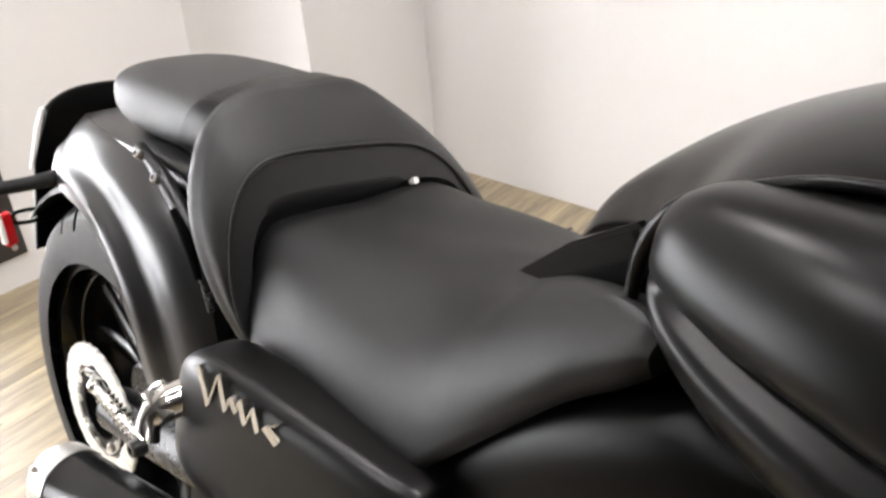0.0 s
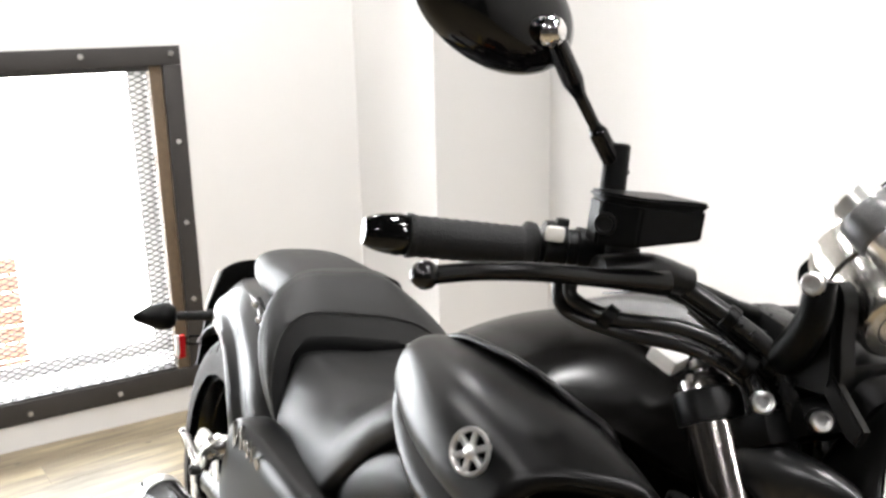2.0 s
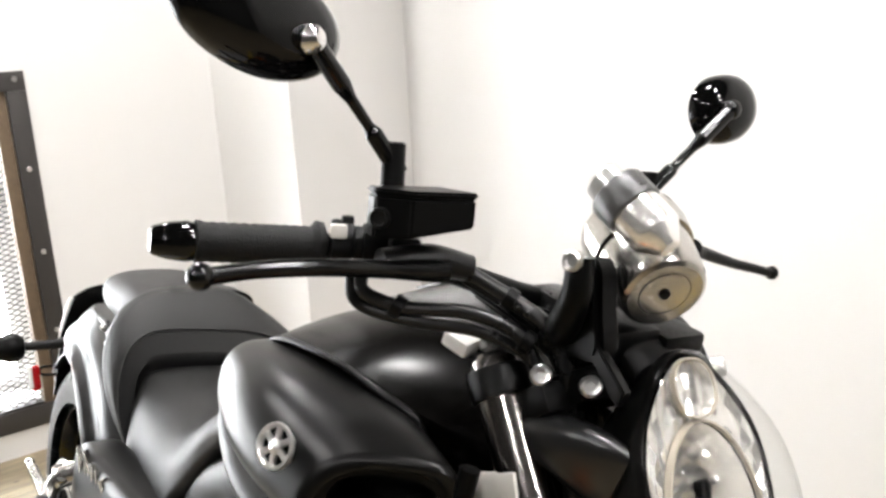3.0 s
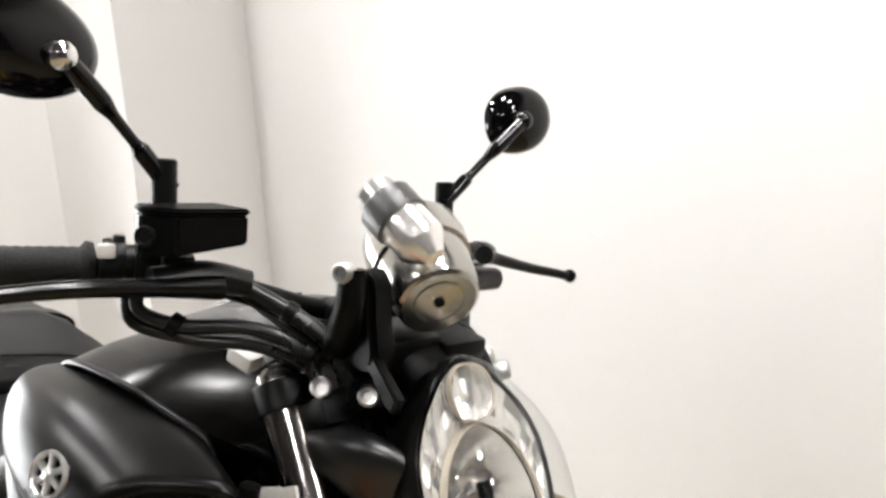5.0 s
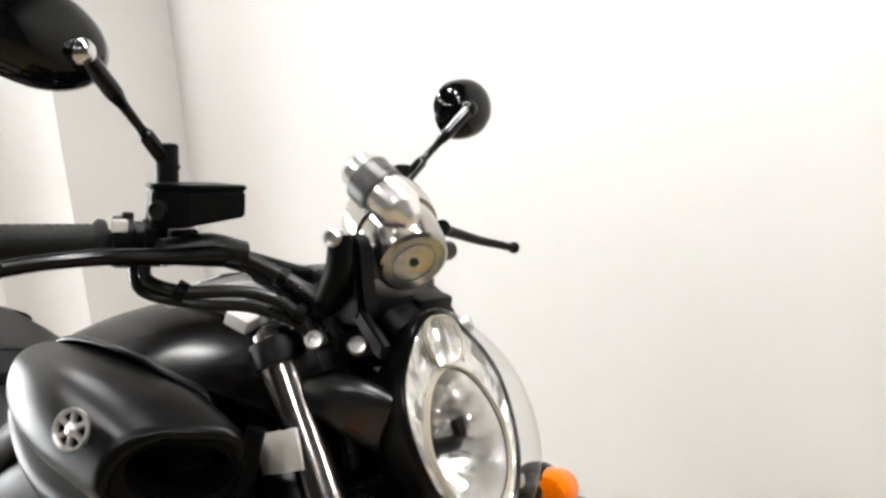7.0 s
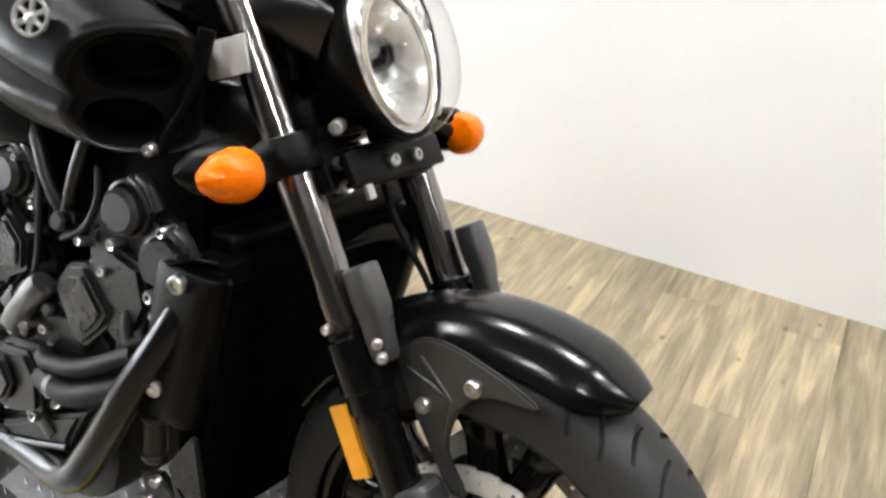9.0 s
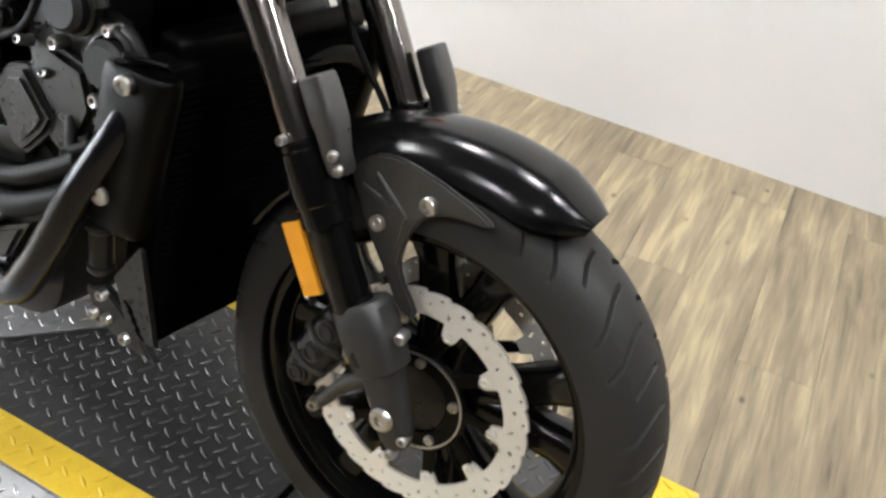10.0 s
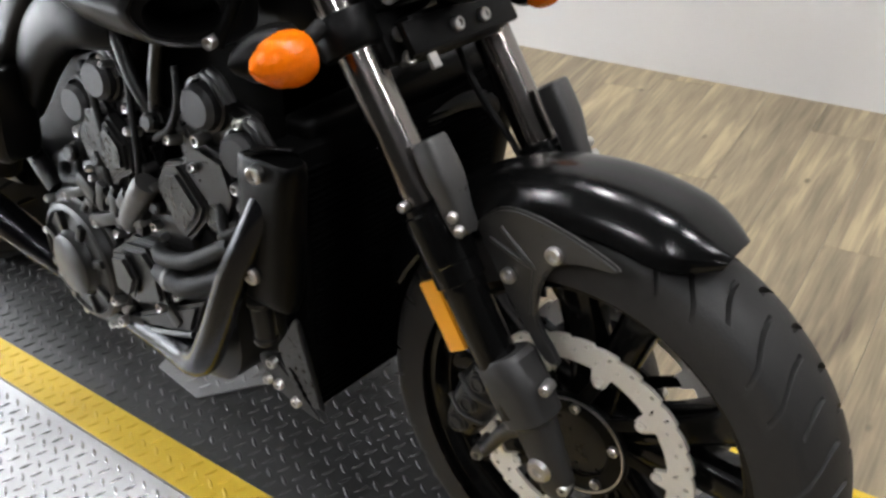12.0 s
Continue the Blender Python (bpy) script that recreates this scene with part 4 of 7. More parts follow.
def build_tank():
    # centre cover: x, top, half width and height of the rim; below the rim it turns under
    rows = [(0.715, 0.822, 0.020, 0.800), (0.75, 0.872, 0.050, 0.835), (0.82, 0.930, 0.100, 0.870), (0.877, 0.966, 0.160, 0.895), (0.93, 0.990, 0.190, 0.950), (0.993, 1.010, 0.199, 0.977), (1.07, 1.022, 0.201, 0.985),
            (1.13, 1.022, 0.195, 0.982), (1.18, 1.010, 0.177, 0.964), (1.225, 0.990, 0.145, 0.945), (1.275, 0.960, 0.095, 0.92)]
    def ring(r):
        x, top, hw, rim = r
        out = []
        for k in range(25):
            q = k / 12 - 1
            out.append(V((x, hw * q, rim + (top - rim) * (1 - abs(q) ** 2.3))))
        for q, dz in ((0.99, 0.008), (0.95, 0.014), (0.88, 0.022), (0.80, 0.05), (0.74, 0.09)):
            out.append(V((x, hw * q, rim - dz * min(1.0, hw / 0.12))))
        return out + [V((p.x, -p.y, p.z)) for p in out[:-6:-1]]
    bm = bmesh.new()
    loft_along(bm, rows, ring, 6)
    part("tank_cover", bm, TANKPAINT, bike, "satin black tank cover with a turned-under rim", sharp=45)
    for sg in (-1, 1):
        bm = bmesh.new()
        tube(bm, [(0.877, sg * 0.184, 0.862), (0.884, sg * 0.188, 0.90), (0.902, sg * 0.190, 0.932), (0.93, sg * 0.191, 0.950), (0.993, sg * 0.200, 0.976), (1.07, sg * 0.202, 0.984), (1.13, sg * 0.196, 0.981), (1.18, sg * 0.178, 0.963), (1.21, sg * 0.158, 0.945), (1.225, sg * 0.146, 0.915)], [0.005, 0.006, 0.006, 0.005, 0.004, 0.004, 0.004, 0.005, 0.006, 0.004], 12)
        part("cover_rim", bm, SATIN, bike, "raised rim of the tank cover")
        bm = bmesh.new()
        plate(bm, [(0.722, 0.808), (0.775, 0.852), (0.832, 0.885), (0.852, 0.865), (0.832, 0.808)], sg * 0.095, sg * 0.118, 0.006)
        part("knee_panel", bm, GLOSS, bike, "gloss black panel behind the tank cover")
    bm = bmesh.new()
    def hood(r):
        x, hw, top, low = r
        return [V((x, hw * q, low + (top - low) * (1 - abs(q) ** 5))) for q in [k / 9 - 1 for k in range(19)]] + [V((x, hw * q, low - 0.012)) for q in (0.96, 0.5, -0.5, -0.96)]
    loft_along(bm, [(1.008, 0.070, 1.0225, 1.020), (1.016, 0.082, 1.0275, 1.021), (1.07, 0.088, 1.047, 1.024), (1.13, 0.084, 1.062, 1.024), (1.178, 0.074, 1.062, 1.020), (1.196, 0.062, 1.050, 1.012)], hood, 5)
    dh = part("display_hood", bm, GREYPLASTIC, bike, "dark grey display housing on the tank")
    bm = bmesh.new()
    plate(bm, [(-0.045, 0.0), (0.045, 0.0), (0.045, 0.002), (-0.045, 0.002)], -0.026, 0.026, 0.001)
    bm.transform(Matrix.Translation((1.062, 0, 1.0458)) @ pose(0, 0, 0, 0, -17.5, 0) @ pose(0, 0, 0, 0, 0, 90))
    part("display_screen", bm, GLOSS, dh, "dark glossy display screen")
    # lower core of the frame, hidden deep between the covers
    bm = bmesh.new()
    rows = [(0.40, 0.56, 0.10, 0.40), (0.6, 0.60, 0.12, 0.36), (0.85, 0.80, 0.13, 0.36), (1.1, 0.86, 0.12, 0.40), (1.24, 0.88, 0.09, 0.45)]
    loft_along(bm, rows, lambda r: oval((r[0], 0, (r[1] + r[3]) / 2), (0, 1, 0), (0, 0, 1), r[2], (r[1] - r[3]) / 2, 28, 4), 3)
    part("frame_core", bm, PLASTIC, bike, "black frame and engine core")


def duct_ring(c, s, ry, rz, pinch, corner=0.0, n=64):
    """An upright rounded ring, drawn in where the two lobes of the intake meet."""
    out = []
    for k in range(n):
        t = 2 * math.pi * k / n
        x, y = math.cos(t), math.sin(t)
        e = 0.82 - (0.34 * corner if x > 0 else 0.0)
        x, y = math.copysign(abs(x) ** e, x), math.copysign(abs(y) ** e, y)
        f = 1.0
        if x < 0:
            f -= pinch * math.exp(-((y + 0.16) / 0.13) ** 2) * min(1, -x * 1.6)
        out.append(V(c) + V(s) * (ry * x * f) + V((0, 0, rz * y)))
    return out


def build_ducts():
    for sg in (-1, 1):
        # centre, half width, half height, slant of the section, crease
        rows = [(0.905, -0.193, 0.912, 0.018, 0.022, 0.0, 0.0), (0.918, -0.198, 0.909, 0.038, 0.042, 0.0, 0.16), (0.945, -0.204, 0.904, 0.050, 0.060, 0.02, 0.26), (0.99, -0.211, 0.896, 0.060, 0.075, 0.06, 0.31), (1.055, -0.217, 0.889, 0.072, 0.086, 0.16, 0.31),
                (1.12, -0.221, 0.882, 0.080, 0.090, 0.32, 0.27), (1.18, -0.223, 0.874, 0.084, 0.086, 0.48, 0.22), (1.235, -0.226, 0.866, 0.082, 0.079, 0.64, 0.17), (1.264, -0.228, 0.862, 0.080, 0.075, 0.72, 0.17)]
        rings = []
        for x, y, z, ry, rz, sl, pinch in blend_rows(rows, 5):
            a = math.atan(sl * 1.1)
            s = V((math.sin(a), math.cos(a), 0))
            rings.append([V((p.x, p.y * -sg, p.z)) for p in duct_ring((x, y, z), s, ry, rz, pinch, max(0.0, min(1.0, (x - 1.08) / 0.14)))])
        # lip, then the throat
        cx = sum(rings[-1], V()) / len(rings[-1])
        back = V((-0.10, -sg * 0.015, 0.004))
        lip = [cx + (p - cx) * 0.94 + V((0.007, 0, -0.002)) for p in rings[-1]]
        lip2 = [cx + (p - cx) * 0.87 + V((0.004, 0, -0.004)) for p in rings[-1]]
        sink = [cx + (p - cx) * 0.84 + V((-0.006, 0, -0.004)) for p in rings[-1]]
        bm = bmesh.new()
        ring_faces(bm, rings + [lip, lip2, sink], cap=False)
        d = part("intake_duct", bm, SATIN, bike, "satin black air intake with two round mouths", sharp=60)
        # panel in the mouth with an upper and a lower opening, each drawn into a throat
        a = math.atan(0.72 * 1.1)
        sx = V((math.sin(a), math.cos(a) * -sg, 0))
        mid = sum(sink, V()) / len(sink)
        nx = V((math.cos(a), sg * math.sin(a), 0))
        bm = bmesh.new()
        def loop(pts):
            vs = [bm.verts.new(p) for p in pts]
            return vs, [bm.edges.new((vs[k], vs[(k + 1) % len(vs)])) for k in range(len(vs))]
        holes = ((0.003, 0.028, 0.054, 0.030), (-0.008, -0.034, 0.044, 0.025))
        edges = loop(sink)[1]
        for ha, hb, ra, rb in holes:
            edges += loop(oval(mid + sx * ha + V((0, 0, hb)), sx, (0, 0, 1), ra, rb, 40, 2.3))[1]
        bmesh.ops.triangle_fill(bm, edges=edges, use_beauty=True)
        for ha, hb, ra, rb in holes:
            c0 = mid + sx * ha + V((0, 0, hb))
            ring_faces(bm, [oval(c0 + nx * o, sx, (0, 0, 1), ra * k, rb * k, 40, 2.3) for o, k in ((0.0, 1.0), (-0.008, 0.96), (-0.03, 0.88), (-0.08, 0.80))], cap=False)
            bm.faces.new([bm.verts.new(p) for p in oval(c0 - nx * 0.08, sx, (0, 0, 1), ra * 0.8, rb * 0.8, 40, 2.3)])
        bmesh.ops.remove_doubles(bm, verts=bm.verts[:], dist=1e-5)
        part("mouth_panel", bm, SATIN, d, "recessed panel with two intake mouths", sharp=35)
        bm = bmesh.new()
        tube(bm, [(1.322, sg * 0.172, 0.936), (1.314, sg * 0.182, 0.87), (1.290, sg * 0.214, 0.790)], [0.010, 0.009, 0.008], 12)
        part("strut", bm, PLASTIC, d)
        bolt(d, (1.292, sg * 0.223, 0.797), (0.4, sg, 0), 0.008, 0.008)
        # round emblem: bright ring with spokes, no lettering
        c = V((1.187, sg * 0.297, 0.929))
        w = V((0.33, sg, 0.30)).normalized()
        u = V((0, 0, 1)) - w * w.z
        u.normalize()
        s = w.cross(u)
        bm = bmesh.new()
        lathe(bm, [(0.0195, -0.004), (0.0228, 0.001), (0.0220, 0.0045), (0.0195, 0.0045), (0.0178, 0.002), (0.0178, -0.004)], c, w, 40)
        for k in range(3):
            a = math.pi / 3 * k + 0.5
            dirv = s * math.cos(a) + u * math.sin(a)
            ring_faces(bm, [oval(c + dirv * e, w, w.cross(dirv), 0.0035, 0.0032, 10, 3) for e in (-0.021, 0.021)])
        lathe(bm, [(0.0, 0.005), (0.005, 0.0045), (0.008, 0.002), (0.008, -0.003)], c, w, 20)
        part("emblem", bm, ALU, d, "round chrome emblem")
        bm = bmesh.new()
        lathe(bm, [(0.0, -0.001), (0.020, -0.001), (0.020, -0.005)], c, w, 30)
        part("emblem_field", bm, GLOSS, d)


def build_seat():
    # rows along the bike: x, then height and width of seven points from the middle over the shoulder to the hem
    rows = [(0.404, -0.03, 0.750, -0.09, 0.752, -0.145, 0.748, -0.160, 0.730, -0.168, 0.705, -0.175, 0.675, -0.180, 0.640),
            (0.416, -0.03, 0.767, -0.10, 0.771, -0.146, 0.768, -0.166, 0.750, -0.178, 0.715, -0.186, 0.680, -0.192, 0.635),
            (0.50, -0.03, 0.770, -0.10, 0.773, -0.152, 0.765, -0.182, 0.742, -0.198, 0.712, -0.206, 0.680, -0.212, 0.645),
            (0.58, -0.03, 0.775, -0.10, 0.776, -0.158, 0.764, -0.192, 0.738, -0.212, 0.708, -0.221, 0.680, -0.226, 0.650),
            (0.66, -0.03, 0.784, -0.08, 0.779, -0.150, 0.766, -0.195, 0.742, -0.220, 0.710, -0.230, 0.682, -0.234, 0.652),
            (0.715, -0.03, 0.790, -0.085, 0.792, -0.140, 0.786, -0.190, 0.764, -0.221, 0.730, -0.233, 0.698, -0.237, 0.662),
            (0.76, -0.03, 0.790, -0.105, 0.815, -0.150, 0.811, -0.195, 0.790, -0.222, 0.760, -0.233, 0.732, -0.236, 0.702),
            (0.81, -0.03, 0.790, -0.135, 0.838, -0.170, 0.835, -0.204, 0.818, -0.224, 0.795, -0.233, 0.773, -0.233, 0.750),
            (0.86, -0.03, 0.790, -0.165, 0.855, -0.190, 0.853, -0.213, 0.842, -0.227, 0.827, -0.231, 0.813, -0.229, 0.797),
            (0.90, -0.03, 0.790, -0.188, 0.862, -0.205, 0.860, -0.220, 0.852, -0.227, 0.843, -0.228, 0.835, -0.226, 0.825),
            (0.918, -0.03, 0.790, -0.200, 0.856, -0.211, 0.855, -0.218, 0.851, -0.221, 0.847, -0.221, 0.843, -0.219, 0.838)]
    bm = bmesh.new()
    rings = []
    for r in blend_rows(rows, 6):
        x, pts = r[0], [(r[k], r[k + 1]) for k in range(1, 15, 2)]
        near = [p for p in spline([(x, y, z) for y, z in pts], 4)]
        near += [V((x, near[-1].y + 0.006, near[-1].z - 0.010)), V((x, near[-1].y + 0.030, near[-1].z - 0.012))]
        rings.append(near[::-1] + [V((p.x, -0.06 - p.y, p.z)) for p in near[1:]])
    ring_faces(bm, rings)
    seat = part("rider_seat", bm, VINYL, bike, "black grained vinyl rider seat", sharp=50)
    bm = bmesh.new()
    box(bm, (0.46, 0, 0.645), (0.30, 0.26, 0.15), (0, 0, 0), 0.02)
    part("seat_base", bm, PLASTIC, seat, "black plastic seat base")
    bm = bmesh.new()
    cyl(bm, (0.416, 0.050, 0.775), (0.425, 0.050, 0.779), 0.0042, seg=10)
    part("seat_tag", bm, WHITE, seat, "tiny white tag")
    # lumbar bolster: nested horseshoes, near side to far side, from the outer ridge over the seam down into the gap behind the seat
    ridge = [(0.415, -0.180, 0.625), (0.398, -0.203, 0.69), (0.384, -0.215, 0.755), (0.372, -0.209, 0.81), (0.360, -0.182, 0.862), (0.351, -0.130, 0.890),
             (0.350, -0.058, 0.891), (0.350, 0.014, 0.887), (0.362, 0.080, 0.847), (0.374, 0.155, 0.783), (0.390, 0.210, 0.71), (0.412, 0.232, 0.63)]
    seam = [(0.428, -0.188, 0.62), (0.414, -0.203, 0.69), (0.410, -0.203, 0.755), (0.408, -0.188, 0.806), (0.408, -0.160, 0.832), (0.407, -0.12, 0.837),
            (0.405, -0.055, 0.832), (0.404, 0.03, 0.822), (0.405, 0.085, 0.804), (0.407, 0.135, 0.765), (0.414, 0.18, 0.70), (0.428, 0.20, 0.62)]
    gap = [(0.430, -0.165, 0.59), (0.420, -0.177, 0.656), (0.418, -0.178, 0.719), (0.420, -0.172, 0.762), (0.421, -0.151, 0.785), (0.421, -0.11, 0.788),
           (0.421, -0.055, 0.785), (0.421, 0.03, 0.778), (0.420, 0.085, 0.773), (0.417, 0.130, 0.753), (0.413, 0.175, 0.70), (0.428, 0.19, 0.61)]
    mid = V((0, -0.03, 0.70))
    rings = []
    for r, q, g in zip(spline(ridge, 6), spline(seam, 6), spline(gap, 6)):
        out = V((0, r.y - mid.y, max(0.0, r.z - mid.z)))
        out = out.normalized() if out.length > 1e-6 else V((0, 0, 1))
        up = (V((0.75, 0, 0)) + out * 0.66).normalized()
        f = r + V((-0.034, 0, 0)) - out * 0.010
        b = r + V((-0.050, 0, 0)) - out * 0.080
        row = [b, b.lerp(f, 0.6), f]
        row += [f.lerp(r, t) + out * (0.009 * math.sin(math.pi * t)) for t in (0.2, 0.45, 0.7, 0.88)]
        row += [r.lerp(q, t) + up * (0.005 * math.sin(math.pi * min(1, t + 0.10)) ** 0.7) for t in (0.0, 0.05, 0.12, 0.3, 0.5, 0.7, 0.88, 0.955)]
        row += [q - up * 0.0035]
        row += [q.lerp(g, t) + up * (0.002 - 0.004 * t) for t in (0.06, 0.3, 0.5, 0.75, 0.92)]
        row += [g - V((0.016, 0, 0.012)), g - V((0.020, 0, 0.034)), g + V((-0.03, -0.25 * (g.y - mid.y), -0.05)), b + V((0.04, -0.2 * (b.y - mid.y), -0.02))]
        rings.append(row)
    bm = bmesh.new()
    ring_faces(bm, rings)
    part("lumbar_bolster", bm, BOLSTERVINYL, seat, "raised lumbar bolster of black vinyl with a sewn seam", sharp=60)
    # welt sewn into the seam
    bm = bmesh.new()
    tube(bm, [(x + 0.003, y, z + 0.003) for x, y, z in seam], 0.0022, 8)
    part("piping", bm, BOLSTERVINYL, seat, "sewn piping along the bolster")
    # pillion pad
    rows3 = [(0.345, 0.872, 0.085, 0.80), (0.28, 0.874, 0.108, 0.785), (0.20, 0.876, 0.113, 0.772), (0.12, 0.876, 0.113, 0.768), (0.05, 0.873, 0.112, 0.770), (-0.005, 0.866, 0.102, 0.782), (-0.042, 0.853, 0.075, 0.798), (-0.055, 0.837, 0.03, 0.815)]
    bm = bmesh.new()
    loft_along(bm, rows3, lambda r: oval((r[0], -0.012, (r[1] + r[3]) / 2), (0, 1, 0), (0, 0, 1), r[2], (r[1] - r[3]) / 2, 34, 2.7), 5)
    pil = part("pillion_seat", bm, BOLSTERVINYL, bike, "black vinyl pillion pad with a strap")
    bm = bmesh.new()
    ring_faces(bm, [oval((x, -0.012, 0.824), (0, 1, 0), (0.62, 0, 1), 0.111 * k, 0.052 * k, 34, 2.7) for x, k in ((0.258, 1.0), (0.254, 1.075), (0.200, 1.075), (0.196, 1.0))])
    part("strap", bm, PLASTIC, pil, "black grab strap")


def build_tail():
    # tail cowl: broad arms that sweep from behind the pillion pad down beside the wheel
    for sg in (-1, 1):
        # upper edge (x, y, z), lower edge (x, y, z), swell
        rows = [(-0.235, 0.050, 0.742, -0.235, 0.105, 0.690, 0.004), (-0.19, 0.075, 0.752, -0.185, 0.140, 0.680, 0.010), (-0.10, 0.105, 0.762, -0.10, 0.166, 0.672, 0.016), (0.0, 0.122, 0.764, -0.015, 0.174, 0.662, 0.020),
                (0.095, 0.130, 0.752, 0.045, 0.178, 0.632, 0.024), (0.180, 0.136, 0.722, 0.088, 0.180, 0.585, 0.026), (0.242, 0.142, 0.672, 0.120, 0.180, 0.530, 0.026), (0.280, 0.148, 0.590, 0.140, 0.178, 0.470, 0.020), (0.296, 0.152, 0.505, 0.155, 0.174, 0.425, 0.010)]
        R = blend_rows(rows, 5)
        rings = []
        for r in R:
            a, b = V((r[0], sg * r[1], r[2])), V((r[3], sg * r[4], r[5]))
            out = V((0.35, sg, 0.35)).normalized()
            row = []
            for k in range(15):
                q = k / 14
                swell = r[6] * (math.sin(math.pi * q) ** 0.8 + 0.45 * math.exp(-((q - 0.74) / 0.10) ** 2) - 0.35 * math.exp(-((q - 0.50) / 0.12) ** 2))
                row.append(a.lerp(b, q) + out * swell)
            under = V((-0.1, -sg * 0.75, -0.3)) * 0.045
            row += [b + under * 0.6, b.lerp(a, 0.3) + under, b.lerp(a, 0.7) + under, a + under * 0.6]
            rings.append(row)
        bm = bmesh.new()
        ring_faces(bm, rings)
        part("tail_cowl", bm, TAILPAINT, bike, "satin black tail cowl with a long fold", sharp=50)
        # grab handle recess beside the pillion pad, with its two screws
        bm = bmesh.new()
        tube(bm, [(0.090, sg * 0.131, 0.774), (0.172, sg * 0.141, 0.748), (0.245, sg * 0.148, 0.694), (0.286, sg * 0.153, 0.615)], [0.008, 0.011, 0.011, 0.006], 12)
        gr = part("grab_rail", bm, DARKMETAL, bike, "dark grab rail beside the pillion pad")
        bm = bmesh.new()
        tube(bm, [(0.215, sg * 0.157, 0.728), (0.248, sg * 0.160, 0.698), (0.272, sg * 0.162, 0.655)], [0.005, 0.007, 0.004], 10)
        part("grip_slot", bm, RADCORE, gr, "dark slot in the rail")
        for at in ((0.115, 0.145, 0.772), (0.168, 0.152, 0.754)):
            bolt(gr, (at[0], sg * at[1], at[2]), (0.2, sg, 0.7), 0.006, 0.007)
        bm = bmesh.new()
        tube(bm, [(0.30, sg * 0.10, 0.72), (0.18, sg * 0.09, 0.735), (0.0, sg * 0.08, 0.735)], 0.022, 12)
        part("seat_rail", bm, PLASTIC, bike)
    # saddle of the cowl between the arms, behind the pillion pad
    bm = bmesh.new()
    loft_along(bm, [(0.20, 0.745, 0.12, 0.035), (0.08, 0.757, 0.128, 0.022), (-0.02, 0.757, 0.122, 0.018), (-0.12, 0.750, 0.105, 0.017), (-0.20, 0.738, 0.078, 0.015), (-0.24, 0.728, 0.05, 0.012)], lambda r: oval((r[0], 0, r[1]), (0, 1, 0), (0, 0, 1), r[2], r[3], 30, 3), 4)
    part("tail_saddle", bm, TAILPAINT, bike, "satin black saddle of the tail cowl")
    # upright number board and flap behind the cowl
    bm = bmesh.new()
    N = 14
    rows = []
    for k in range(N + 1):
        q = k / N * 2 - 1
        e = abs(q)
        x = -0.262 - 0.02 * (1 - e * e)
        top = 0.778 - 0.024 * e ** 3
        rows.append([V((x + 0.006, q * 0.108, top - 0.006)), V((x + 0.003, q * 0.109, top)), V((x - 0.003, q * 0.109, top)), V((x - 0.006, q * 0.108, top - 0.006)), V((x - 0.035, q * 0.125, 0.66)), V((x - 0.055, q * 0.135, 0.50)), V((x - 0.049, q * 0.135, 0.50)), V((x - 0.029, q * 0.125, 0.66))])
    ring_faces(bm, rows)
    part("rear_flap", bm, PLASTIC, bike, "black upright rear flap", sharp=50)
    # thin white strip down the near edge of the flap
    bm = bmesh.new()
    for sg in (-1,):
        tube(bm, [(-0.268, sg * 0.112, 0.752), (-0.280, sg * 0.117, 0.715), (-0.292, sg * 0.121, 0.680), (-0.304, sg * 0.127, 0.645)], [0.003, 0.006, 0.006, 0.003], 10)
    part("flap_edge_strip", bm, WHITE, bike, "pale strip along the edge of the rear flap")
    # rear mudguard arch
    bm = bmesh.new()
    rows = []
    for k in range(21):
        f = k / 20
        a = radians(70 + 66 * f)
        d = V((math.cos(a), 0, math.sin(a)))
        r = 0.375 + 0.005 * f
        w = 0.100
        c = RW + d * r
        row = [c + V((0, w * (q / 8 * 2 - 1), 0)) - d * (0.03 * abs(q / 8 * 2 - 1) ** 2.2) for q in range(9)]
        row += [p - d * 0.005 for p in row[::-1]]
        rows.append(row)
    ring_faces(bm, rows)
    part("rear_mudguard", bm, PLASTIC, bike, "black inner mudguard over the rear tyre")
    # side reflector on its wire loop
    bm = bmesh.new()
    box(bm, (-0.300, -0.180, 0.552), (0.014, 0.020, 0.060), (8, 0, 20), 0.005)
    rf = part("rear_reflector", bm, RED, bike, "red and white side reflector on a wire bracket")
    bm = bmesh.new()
    box(bm, (-0.294, -0.192, 0.556), (0.010, 0.008, 0.054), (8, 0, 20), 0.003)
    part("edge", bm, WHITE, rf)
    bm = bmesh.new()
    tube(bm, [(-0.30, -0.118, 0.576), (-0.30, -0.160, 0.578), (-0.30, -0.172, 0.568), (-0.30, -0.160, 0.558), (-0.30, -0.118, 0.556)], 0.0035, 8, 3)
    part("bracket", bm, PLASTIC, rf)


